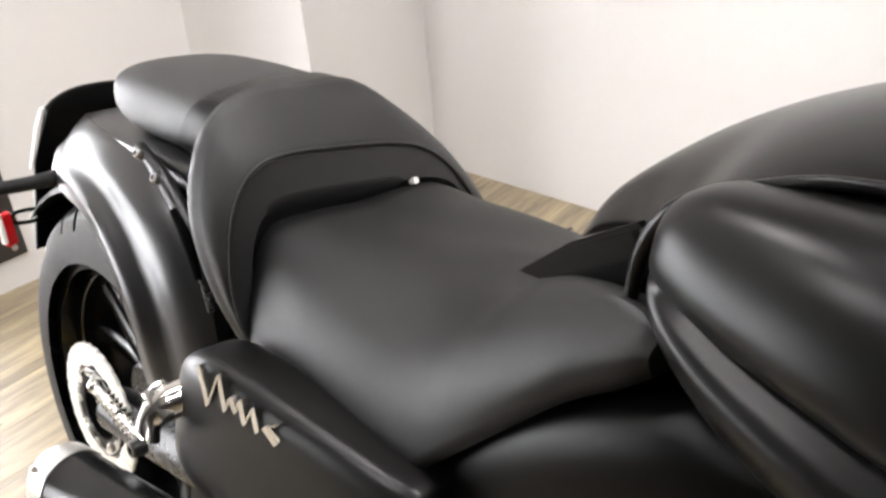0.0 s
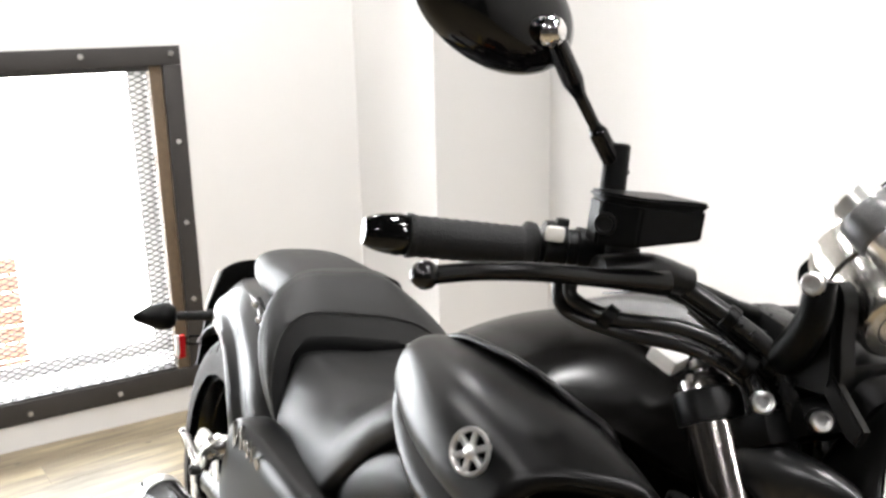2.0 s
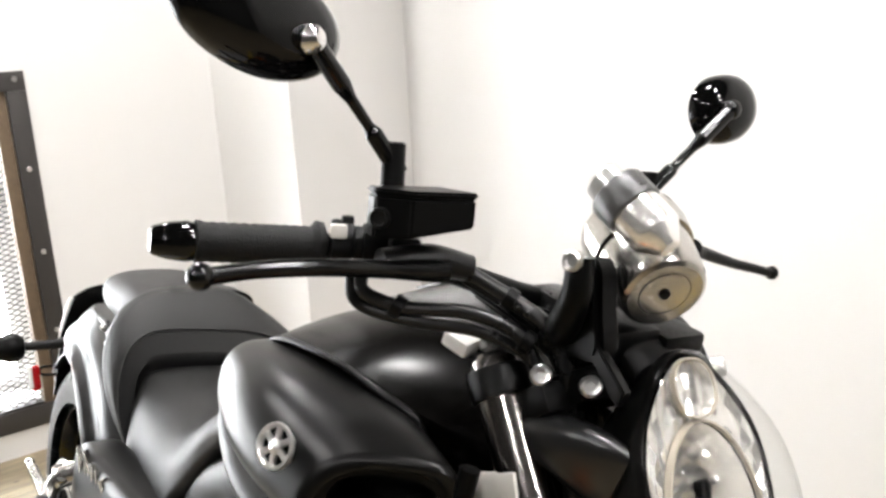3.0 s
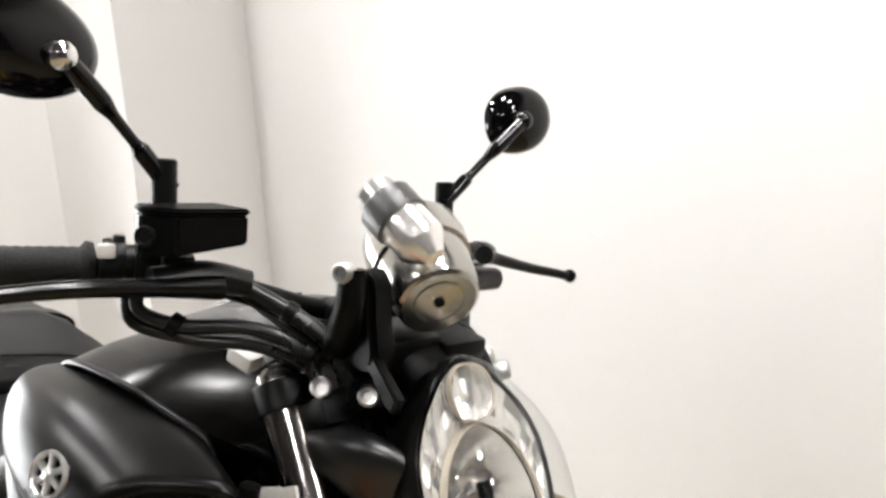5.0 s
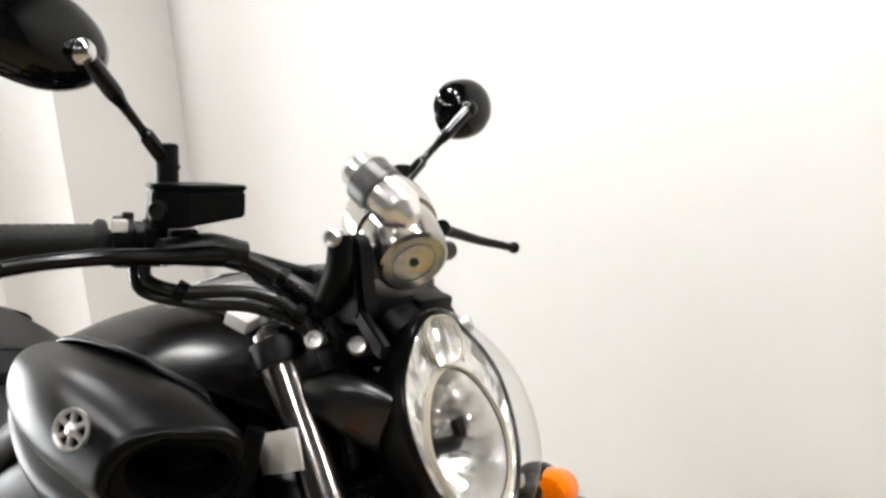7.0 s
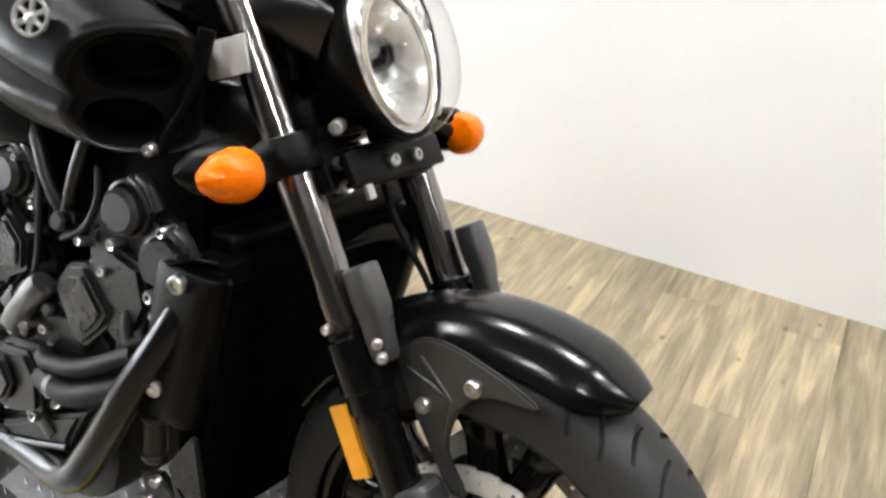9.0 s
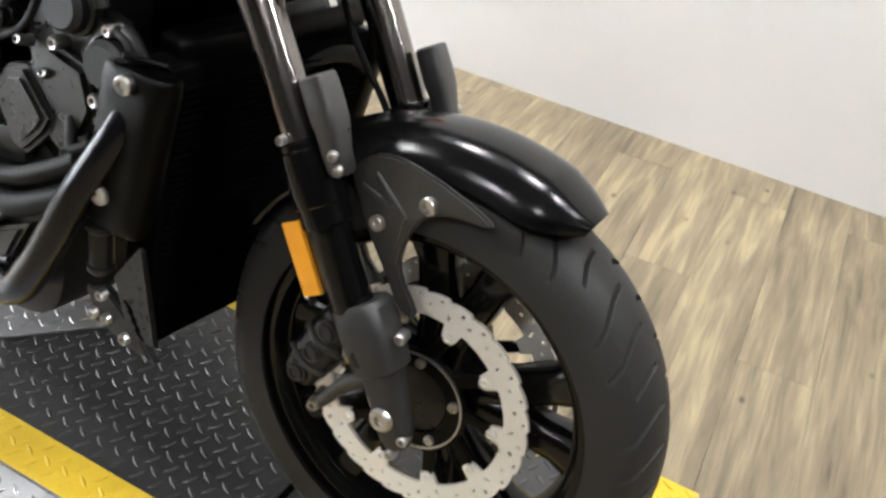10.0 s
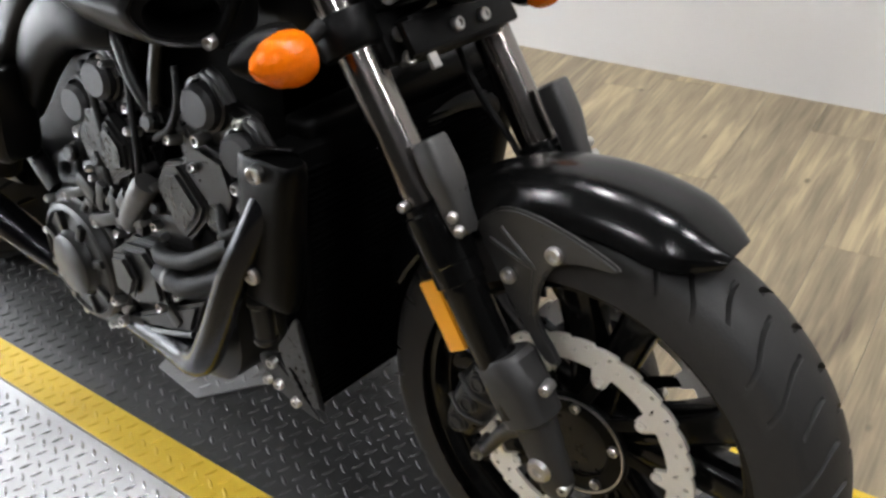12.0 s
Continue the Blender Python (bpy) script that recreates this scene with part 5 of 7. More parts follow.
def build_side_covers():
    for sg in (-1, 1):
        rows = [(0.398, 0.238, 0.590, 0.020, 0.045), (0.412, 0.242, 0.588, 0.034, 0.072), (0.47, 0.246, 0.590, 0.040, 0.088), (0.60, 0.242, 0.588, 0.040, 0.088), (0.70, 0.238, 0.586, 0.040, 0.086), (0.735, 0.234, 0.584, 0.038, 0.084), (0.745, 0.232, 0.580, 0.030, 0.074)]
        bm = bmesh.new()
        loft_along(bm, rows, lambda r: oval((r[0], sg * r[1], r[2]), (0, 1, 0), (0.25, 0, 1), r[3], r[4], 40, 5.0), 5)
        sc = part("side_cover", bm, SATIN, bike, "satin black side cover with a chrome badge")
        # slanted badge made of plain bars
        bm = bmesh.new()
        zig = [(0.482, 0.678), (0.494, 0.640), (0.514, 0.682), (0.522, 0.646), (0.530, 0.664), (0.539, 0.652), (0.545, 0.668), (0.552, 0.645), (0.564, 0.668), (0.570, 0.645), (0.580, 0.656), (0.597, 0.645), (0.600, 0.650), (0.585, 0.658), (0.600, 0.667)]
        ring_faces(bm, [[V((x, sg * (0.2895 - (x - 0.48) * 0.06), z - 0.004)), V((x + 0.007, sg * (0.2895 - (x - 0.48) * 0.06), z + 0.003)), V((x + 0.007, sg * (0.2825 - (x - 0.48) * 0.06), z + 0.003)), V((x, sg * (0.2825 - (x - 0.48) * 0.06), z - 0.004))] for x, z in zig])
        part("badge", bm, NICKEL, sc, "slanted silver badge")
        # round knee bulge under the front of the seat
        rows = [(0.69, 0.188, 0.575, 0.010, 0.03), (0.73, 0.192, 0.620, 0.022, 0.05), (0.80, 0.197, 0.688, 0.032, 0.052), (0.87, 0.201, 0.738, 0.036, 0.050), (0.94, 0.203, 0.770, 0.036, 0.048), (1.00, 0.202, 0.774, 0.030, 0.043), (1.045, 0.195, 0.765, 0.018, 0.028)]
        bm = bmesh.new()
        loft_along(bm, rows, lambda r: oval((r[0], sg * r[1], r[2]), (0, 1, 0), (0, 0, 1), r[3], r[4], 28, 2.6), 5)
        part("knee_pad", bm, PLASTIC, bike, "black knee panel under the seat")
        # frame spar and struts
        bm = bmesh.new()
        tube(bm, [(0.52, sg * 0.19, 0.42), (0.62, sg * 0.18, 0.57), (0.74, sg * 0.165, 0.67), (0.90, sg * 0.16, 0.75), (1.06, sg * 0.16, 0.79), (1.2, sg * 0.15, 0.84)], [0.030, 0.026, 0.022, 0.02, 0.02, 0.026], 16)
        part("frame_spar", bm, SATIN, bike, "black frame spar")
        bm = bmesh.new()
        tube(bm, [(1.04, sg * 0.20, 0.77), (1.075, sg * 0.205, 0.70), (1.105, sg * 0.20, 0.655)], 0.011, 10)
        part("engine_bracket", bm, DARKMETAL, bike, "black engine bracket strut")
        bm = bmesh.new()
        tube(bm, [(1.155, sg * 0.20, 0.79), (1.13, sg * 0.205, 0.72), (1.105, sg * 0.20, 0.655)], 0.010, 10)
        part("engine_bracket", bm, DARKMETAL, bike, "black engine bracket strut")
        bm = bmesh.new()
        tube(bm, [(0.66, sg * 0.20, 0.52), (0.72, sg * 0.205, 0.48), (0.755, sg * 0.205, 0.45)], 0.016, 12)
        part("engine_bracket", bm, DARKMETAL, bike, "black engine bracket strut")


def build_headlamp():
    # rim plane leans back; n points ahead
    c = V((1.450, 0, 0.948))
    u = V((-0.42, 0, 0.907))
    n = V((0.907, 0, 0.42))
    s = V((0, 1, 0))
    def shape(a, b, off, k=36):
        out = []
        for i in range(k):
            t = 2 * math.pi * i / k
            cy, cz = math.cos(t), math.sin(t)
            w = a * 0.88 * (1 - 0.40 * max(0, cz) ** 2.0)
            out.append(c + s * (w * cy) + u * (b * (0.90 if cz > 0 else 1.0) * math.copysign(abs(cz) ** 0.92, cz)) + n * off)
        return out
    bm = bmesh.new()
    ring_faces(bm, [shape(0.03, 0.03, -0.11), shape(0.07, 0.085, -0.085), shape(0.092, 0.118, -0.04), shape(0.099, 0.129, -0.012), shape(0.0995, 0.1295, 0.0), shape(0.0975, 0.1275, 0.003), shape(0.093, 0.122, -0.002), shape(0.088, 0.115, -0.012), shape(0.07, 0.09, -0.062), shape(0.03, 0.03, -0.085)])
    hl = part("headlamp", bm, SATIN, bike, "tall headlamp with a clear domed lens in a black shell")
    # tall bowl in level steps, framed by facets, with a slim pod above it
    rnd = random.Random(8)
    bc = c + u * -0.030
    K = 72
    def around(rx, ry, off, steps=0.0):
        out = []
        for i in range(K):
            t = 2 * math.pi * i / K
            h = ry * math.sin(t)
            saw = (h / 0.019) % 1.0
            out.append(bc + s * (rx * math.cos(t) * (1 - 0.10 * max(0, math.sin(t)))) + u * h + n * (off + steps * (saw - 0.5)))
        return out
    bm = bmesh.new()
    ring_faces(bm, [around(0.062 * k, 0.078 * k, off, st) for k, off, st in ((1.0, -0.003, 0), (0.95, -0.014, 0.001), (0.86, -0.028, 0.003), (0.74, -0.041, 0.004), (0.60, -0.051, 0.004), (0.45, -0.058, 0.003), (0.30, -0.062, 0.001), (0.16, -0.064, 0))], cap=False)
    part("reflector", bm, REFLECTOR, hl, "bright stepped reflector bowl", sharp=14)
    bm = bmesh.new()
    rows = [shape(0.091, 0.120, 0.001, K)]
    inner = around(0.0650, 0.0812, -0.003)
    for f in (0.25, 0.5, 0.75):
        rows.append([a.lerp(b, f) + n * rnd.uniform(-0.0042, 0.0020) + s * rnd.uniform(-0.001, 0.001) for a, b in zip(rows[0], inner)])
    rows.append(inner)
    ring_faces(bm, rows, cap=False)
    part("facet_collar", bm, REFLECTOR, hl, "collar of small bright facets", sharp=2)
    bm = bmesh.new()
    ring_faces(bm, [around(0.0615, 0.0777, 0.000), around(0.0620, 0.0782, 0.005), around(0.0640, 0.0802, 0.005), around(0.0652, 0.0814, -0.002)], cap=False)
    part("inner_ring", bm, LAMPRING, hl, "thin cream edge round the bowl")
    bm = bmesh.new()
    lathe(bm, [(0.0, 0.016), (0.0065, 0.015), (0.009, 0.010), (0.009, -0.026), (0.016, -0.027), (0.017, -0.032)], bc + n * -0.030, n, 20)
    part("bulb", bm, GLOSS, hl, "bulb with a black cap")
    bm = bmesh.new()
    box(bm, bc + s * 0.030 + u * 0.012 + n * -0.036, (0.010, 0.014, 0.024), (0, -25, 0), 0.002)
    part("bulb_shield", bm, GLOSS, hl, "black bulb shield")
    bm = bmesh.new()
    pc = c + u * 0.079 + n * 0.001
    ring_faces(bm, [oval(pc + n * o, s, u, 0.027 * r, 0.026 * r, 28, 2.2) for r, o in ((1.0, 0.006), (0.92, -0.004), (0.7, -0.013), (0.3, -0.018))], cap=False)
    part("position_lamp", bm, REFLECTOR, hl, "slim upper lamp bowl", sharp=10)
    for k in range(3):
        bm = bmesh.new()
        lathe(bm, [(0, 0.006), (0.004, 0.005), (0.006, 0.001), (0.006, -0.006)], pc + u * (0.013 * (k - 1)) + n * -0.008, n, 12)
        part("small_bulb", bm, CHROME, hl)
    bm = bmesh.new()
    ring_faces(bm, [oval(pc + n * o, s, u, 0.027 + r, 0.026 + r, 28, 2.2) for r, o in ((0.0, 0.004), (0.0004, 0.0085), (0.0018, 0.0085), (0.0024, 0.003))], cap=False)
    part("upper_ring", bm, LAMPRING, hl, "thin cream edge round the upper lamp")
    bm = bmesh.new()
    outer = [shape(0.0985 * math.cos(q * math.pi / 2 * 0.985) ** 0.8, 0.1285 * math.cos(q * math.pi / 2 * 0.985) ** 0.8, 0.002, 56) for q in [i / 14 for i in range(15)]]
    for q, row in enumerate(outer):
        for p in row:
            p += n * (math.sin(q / 14 * math.pi / 2) * (0.058 - 0.16 * (p - c).dot(u)))
    ring_faces(bm, outer, cap=False)
    lens = part("lens", bm, GLASS, hl, "clear domed lens", sharp=80)
    lens.visible_shadow = False
    # cheeks and small cowl joining lamp to fork
    for sg in (-1, 1):
        bm = bmesh.new()
        rows = [(1.316, 0.094, 0.968, 0.014, 0.014), (1.330, 0.098, 0.967, 0.022, 0.023), (1.375, 0.096, 0.960, 0.021, 0.031), (1.400, 0.087, 0.950, 0.017, 0.034), (1.418, 0.076, 0.940, 0.010, 0.032)]
        loft_along(bm, rows, lambda r: oval((r[0], sg * r[1], r[2]), (0, 1, 0), (0.35, 0, 0.94), r[3], r[4], 24, 2.6), 5)
        ch = part("lamp_bracket", bm, TAILPAINT, bike, "satin black headlamp bracket")
        bolt(ch, (1.458, sg * 0.098, 0.848), (0.5, sg, 0), 0.009, 0.01)
    bm = bmesh.new()
    loft_along(bm, [(1.325, 1.035, 0.04, 0.014), (1.35, 1.045, 0.05, 0.016), (1.372, 1.040, 0.046, 0.016), (1.385, 1.02, 0.04, 0.02)], lambda r: oval((r[0], 0, r[1]), (0, 1, 0), (0.3, 0, 1), r[2], r[3], 22, 2.6), 4)
    part("lamp_cowl", bm, PLASTIC, bike, "black cowl above the headlamp")
    bm = bmesh.new()
    plate(bm, [(1.318, 1.030), (1.335, 1.066), (1.366, 1.052), (1.396, 1.012), (1.378, 0.998), (1.340, 1.005)], 0.058, 0.076, 0.005, 3)
    part("lamp_ear", bm, SATIN, bike, "satin black ear beside the headlamp")
    bm = bmesh.new()
    plate(bm, [(1.359, 1.061), (1.372, 1.068), (1.418, 1.026), (1.413, 1.012), (1.403, 1.016)], -0.090, -0.078, 0.002)
    part("folded_bracket", bm, SATIN, bike, "black folded steel bracket")
    bm = bmesh.new()
    plate(bm, [(1.330, 1.040), (1.345, 1.085), (1.358, 1.132), (1.374, 1.126), (1.380, 1.090), (1.384, 1.045)], -0.092, -0.062, 0.006, 3)
    part("gauge_bracket", bm, PLASTIC, bike, "black gauge bracket plate")
    bm = bmesh.new()
    box(bm, (1.375, 0, 0.832), (0.085, 0.185, 0.055), (0, -20, 0), 0.012)
    part("lamp_stay", bm, PLASTIC, bike, "black headlamp stay")


def build_cockpit():
    # tachometer cup and shift light
    ax = V((0.80, -0.30, -0.52)).normalized()
    c = V((1.391, -0.021, 1.107))
    bm = bmesh.new()
    lathe(bm, [(0.0, 0.001), (0.006, 0.001), (0.0065, 0.003), (0.030, 0.004), (0.038, 0.002), (0.041, -0.002), (0.0415, -0.006), (0.0435, -0.010), (0.0455, -0.035), (0.0475, -0.055), (0.047, -0.075), (0.043, -0.083), (0.036, -0.085)], c, ax, 56)
    tach = part("tachometer", bm, NICKEL, bike, "chrome tachometer cup")
    bm = bmesh.new()
    lathe(bm, [(0, 0.0062), (0.005, 0.0062), (0.0055, 0.0055), (0.0055, -0.001)], c, ax, 16)
    part("centre_screw", bm, PLASTIC, tach)
    bm = bmesh.new()
    lathe(bm, [(0.026, 0.004), (0.036, 0.0055), (0.040, 0.003), (0.036, 0.001)], c, ax, 48)
    part("cap_ring", bm, NICKEL, tach)
    bm = bmesh.new()
    lathe(bm, [(0.0243, 0.003), (0.0244, 0.0046), (0.0252, 0.0046), (0.0253, 0.003)], c, ax, 48)
    part("cap_groove", bm, DARKMETAL, tach)
    c2 = c + V((-0.055, 0.035, 0.048))
    bm = bmesh.new()
    lathe(bm, [(0.0, 0.028), (0.02, 0.026), (0.034, 0.016), (0.04, 0.0), (0.04, -0.035), (0.036, -0.042)], c2, (0.75, 0.3, 0.2), 36)
    part("gauge_dome", bm, ALU, tach, "pale silver gauge housing")
    sx = V((-0.80, -0.16, 0.58)).normalized()
    c3 = V((1.417, -0.073, 1.166))
    bm = bmesh.new()
    lathe(bm, [(0.010, -0.020), (0.014, -0.014), (0.0225, -0.004), (0.024, 0.0), (0.024, 0.026), (0.0255, 0.027)], c3, sx, 36)
    sl = part("shift_light", bm, REFLECTOR, bike, "chrome shift light with a grey ring")
    bm = bmesh.new()
    lathe(bm, [(0.0238, 0.025), (0.0268, 0.026), (0.0268, 0.050), (0.0245, 0.053), (0.020, 0.053)], c3, sx, 36)
    part("ring", bm, GREYPLASTIC, sl, "grey ring")
    bm = bmesh.new()
    lathe(bm, [(0.0195, 0.051), (0.0195, 0.067), (0.016, 0.071), (0, 0.072)], c3, sx, 28)
    part("lens", bm, ALU, sl, "pale lens")
    bm = bmesh.new()
    lathe(bm, [(0.034, -0.02), (0.050, -0.018), (0.052, 0.0), (0.050, 0.02), (0.034, 0.022)], c - ax * 0.07, ax, 40)
    part("gauge_collar", bm, NICKEL, tach, "dull silver collar")
    bm = bmesh.new()
    box(bm, (1.345, -0.03, 1.055), (0.06, 0.07, 0.035), (0, 10, 0), 0.008)
    box(bm, (1.36, 0.03, 1.05), (0.05, 0.06, 0.03), (0, 10, 0), 0.008)
    part("gauge_mount", bm, PLASTIC, bike, "black gauge mount")
    bm = bmesh.new()
    tube(bm, [(1.322, -0.080, 1.050), (1.346, -0.096, 1.072), (1.364, -0.104, 1.104), (1.364, -0.104, 1.136)], [0.017, 0.016, 0.014, 0.0125], 16)
    br = part("riser", bm, PLASTIC, bike, "black curved gauge bracket")
    bolt(br, (1.366, -0.115, 1.133), (0.4, -1, 0.1), 0.0095, 0.008)
    for sg in (-1, 1):
        bm = bmesh.new()
        box(bm, (1.285, sg * 0.05, 1.065), (0.05, 0.04, 0.045), (0, 12, 0), 0.008)
        part("bar_clamp", bm, DARKMETAL, bike, "dark bar clamp")


def build_bars():
    bm = bmesh.new()
    half = [(1.268, 0.0, 1.075), (1.272, 0.07, 1.078), (1.258, 0.13, 1.095), (1.215, 0.195, 1.115), (1.18, 0.26, 1.118), (1.148, 0.385, 1.119)]
    other = [(1.27, 0.07, 1.075), (1.235, 0.13, 1.082), (1.165, 0.195, 1.087), (1.108, 0.26, 1.088), (1.073, 0.385, 1.089)]
    tube(bm, [(x, -y, z) for x, y, z in half[::-1]] + other, 0.0125, 16, 5)
    part("handlebar", bm, PLASTIC, bike, "black handlebar")
    for sg in (-1, 1):
        before = set(bike.children)
        g0, g1 = V((1.1805, sg * 0.262, 1.118)), V((1.152, sg * 0.372, 1.119))
        d = (g1 - g0).normalized()
        L = (g1 - g0).length
        bm = bmesh.new()
        prof = [(0.0125, -0.002), (0.0225, -0.002), (0.0235, 0.004), (0.019, 0.008)]
        for k in range(22):
            f = 0.010 + (L - 0.016) * k / 21
            prof.append((0.0178 + (0.0008 if k % 2 else 0), f))
        prof += [(0.0195, L - 0.004), (0.0195, L), (0.0125, L)]
        lathe(bm, prof, g0, d, 32)
        part("grip", bm, GRIP, bike, "ribbed rubber grip")
        bm = bmesh.new()
        lathe(bm, [(0.012, 0), (0.0175, 0.001), (0.0185, 0.008), (0.0165, 0.024), (0.013, 0.036), (0.011, 0.038), (0, 0.037)], g1, d, 28)
        part("bar_end", bm, POLISHED, bike, "gloss black bar-end weight")
        # switch housing
        bm = bmesh.new()
        s0 = V((1.186, sg * 0.255, 1.118))
        lathe(bm, [(0.013, 0.0), (0.026, 0.001), (0.027, 0.006), (0.027, 0.020), (0.022, 0.022), (0.022, 0.030), (0.025, 0.031), (0.025, 0.055), (0.013, 0.056)], s0, V((0.45, -sg * 0.9, -0.03)), 28)
        sw = part("switch_housing", bm, PLASTIC, bike, "black switch housing")
        bm = bmesh.new()
        box(bm, (1.197, sg * 0.243, 1.142), (0.012, 0.012, 0.014), (0, 0, sg * 25), 0.003)
        part("switch_button", bm, DARKMETAL, sw)
        # master cylinder and its reservoir
        bm = bmesh.new()
        if sg > 0:
            lathe(bm, [(0.0, 0.02), (0.02, 0.02), (0.022, 0.016), (0.022, -0.02), (0.0, -0.022)], (1.258, 0.19, 1.135), (0, 0, 1), 28)
            part("fluid_reservoir", bm, PLASTIC, bike, "small round clutch fluid reservoir")
            bm = bmesh.new()
        else:
            foot = [(1.288, -0.164), (1.283, -0.231), (1.257, -0.253), (1.234, -0.246), (1.231, -0.166)]
            low = lambda y: 1.149 + (y + 0.165) * 0.14
            mx, my = 1.262, -0.208
            for k, z0, z1 in ((1.0, None, 1.1755), (1.035, 1.1757, 1.1815)):
                b2 = bmesh.new()
                pts = [(mx + (x - mx) * k, my + (y - my) * k) for x, y in foot]
                ring_faces(b2, [[V((x, y, low(y) if z0 is None else z0)) for x, y in pts], [V((x, y, z1)) for x, y in pts]])
                bmesh.ops.bevel(b2, geom=b2.edges[:], offset=0.0022, segments=2, affect="EDGES")
                merge(bm, b2)
            rs = part("fluid_reservoir", bm, PLASTIC, bike, "square black brake fluid reservoir")
            bm = bmesh.new()
            lathe(bm, [(0.0, 0.002), (0.006, 0.002), (0.007, 0.004), (0.0085, 0.004), (0.0095, 0.001), (0.0095, -0.004)], (1.262, sg * 0.2495, 1.156), (0.62, sg * 0.78, 0), 24)
            part("sight_glass", bm, DARKMETAL, rs, "round sight glass")
        bm = bmesh.new()
        tube(bm, [(1.245, sg * 0.235, 1.112), (1.252, sg * 0.185, 1.115), (1.262, sg * 0.145, 1.108)], [0.014, 0.016, 0.013], 16)
        box(bm, (1.225, sg * 0.20, 1.118), (0.045, 0.030, 0.034), (0, 0, sg * 20), 0.006)
        part("master_cylinder", bm, DARKMETAL, bike, "black master cylinder")
        # lever
        bm = bmesh.new()
        path = [(1.268, sg * 0.178, 1.108), (1.262, sg * 0.235, 1.110), (1.258, sg * 0.30, 1.113), (1.250, sg * 0.355, 1.111), (1.249, sg * 0.398, 1.107)]
        if sg > 0:
            path = [(1.285, 0.159, 1.150), (1.266, 0.194, 1.143), (1.258, 0.274, 1.125), (1.259, 0.324, 1.116), (1.261, 0.354, 1.110)]
        tube(bm, path, [0.012, 0.0085, 0.008, 0.0075, 0.0075] if sg < 0 else [0.011, 0.008, 0.0065, 0.006, 0.006], 14)
        b2 = bmesh.new()
        bmesh.ops.create_uvsphere(b2, u_segments=16, v_segments=10, radius=0.0115 if sg < 0 else 0.009)
        merge(bm, b2, Matrix.Translation((1.249, -0.404, 1.107) if sg < 0 else (1.261, 0.358, 1.110)))
        part("lever", bm, GLOSS if sg < 0 else PLASTIC, bike, "black hand lever with a ball end")
        # mirror on its stem
        bm = bmesh.new()
        fx, fy, fz = (1.219, -0.211, 1.177) if sg < 0 else (1.196, 0.178, 1.172)
        cyl(bm, (fx, fy, fz), (fx - 0.004, fy + 0.001, fz + 0.043), 0.0115, seg=18, bevel=0.002)
        st = part("mirror_stem", bm, PLASTIC, bike, "black jointed mirror stem")
        bm = bmesh.new()
        end = V((1.232, -0.308, 1.298)) if sg < 0 else V((1.216, 0.284, 1.294))
        a0 = V((fx, fy * 0.97, fz + 0.015))
        bend = V((-0.012, 0.004, 0.004)) if sg < 0 else V((0.0, 0.0, 0.0))
        tube(bm, [a0 + (end - a0) * f + bend * math.sin(math.pi * f) for f in (0.0, 0.22, 0.30, 0.36, 0.55, 0.62, 0.68, 0.84, 1.0)], [0.009, 0.0085, 0.0085, 0.0052, 0.0056, 0.0075, 0.0092, 0.0092, 0.0092], 14)
        part("stem_arm", bm, POLISHED, st)
        mc = V((1.205, sg * 0.345, 1.316)) if sg < 0 else V((1.184, 0.316, 1.299))
        hw, hh = (0.079, 0.047) if sg < 0 else (0.052, 0.044)
        n = V((1, -sg * 0.10, 0.10)).normalized()
        s = n.cross(V((0, 0, 1))).normalized()
        u = s.cross(n)
        tilt = -0.28 * sg
        s, u = s * math.cos(tilt) + u * math.sin(tilt), u * math.cos(tilt) - s * math.sin(tilt)
        bm = bmesh.new()
        ring_faces(bm, [oval(mc + n * o, s, u, hw * k, hh * k, 48, 2.1) for o, k in ((-0.010, 0.96), (-0.010, 1.0), (0.0, 1.0), (0.010, 0.95), (0.019, 0.80), (0.025, 0.55), (0.028, 0.2))])
        mi = part("mirror_shell", bm, POLISHED, bike, "gloss black oval mirror shell")
        bm = bmesh.new()
        ring_faces(bm, [oval(mc + n * o, s, u, hw * k, hh * k, 48, 2.1) for o, k in ((-0.0115, 0.94), (-0.0105, 0.95))])
        part("mirror_glass", bm, MIRROR, mi, "mirror glass")
        bm = bmesh.new()
        b2 = bmesh.new()
        bmesh.ops.create_uvsphere(b2, u_segments=18, v_segments=12, radius=0.013)
        merge(bm, b2, Matrix.Translation((1.233, -0.312, 1.301) if sg < 0 else (1.215, 0.290, 1.298)))
        part("ball_joint", bm, CHROME if sg < 0 else GLOSS, mi)
        if sg > 0:
            # the bars are turned a little, so this side sits further back and lower
            shift = {"grip": (-0.075, -0.006, -0.030), "bar_end": (-0.075, -0.006, -0.030), "switch_housing": (-0.075, -0.006, -0.030),
                     "fluid_reservoir": (-0.035, -0.020, -0.035), "lever": (-0.010, 0.006, -0.026), "master_cylinder": (-0.010, -0.006, -0.026)}
            for ob in set(bike.children) - before:
                ob.location = shift.get(ob.name.split(".")[0], (0.0, -0.006, -0.012))
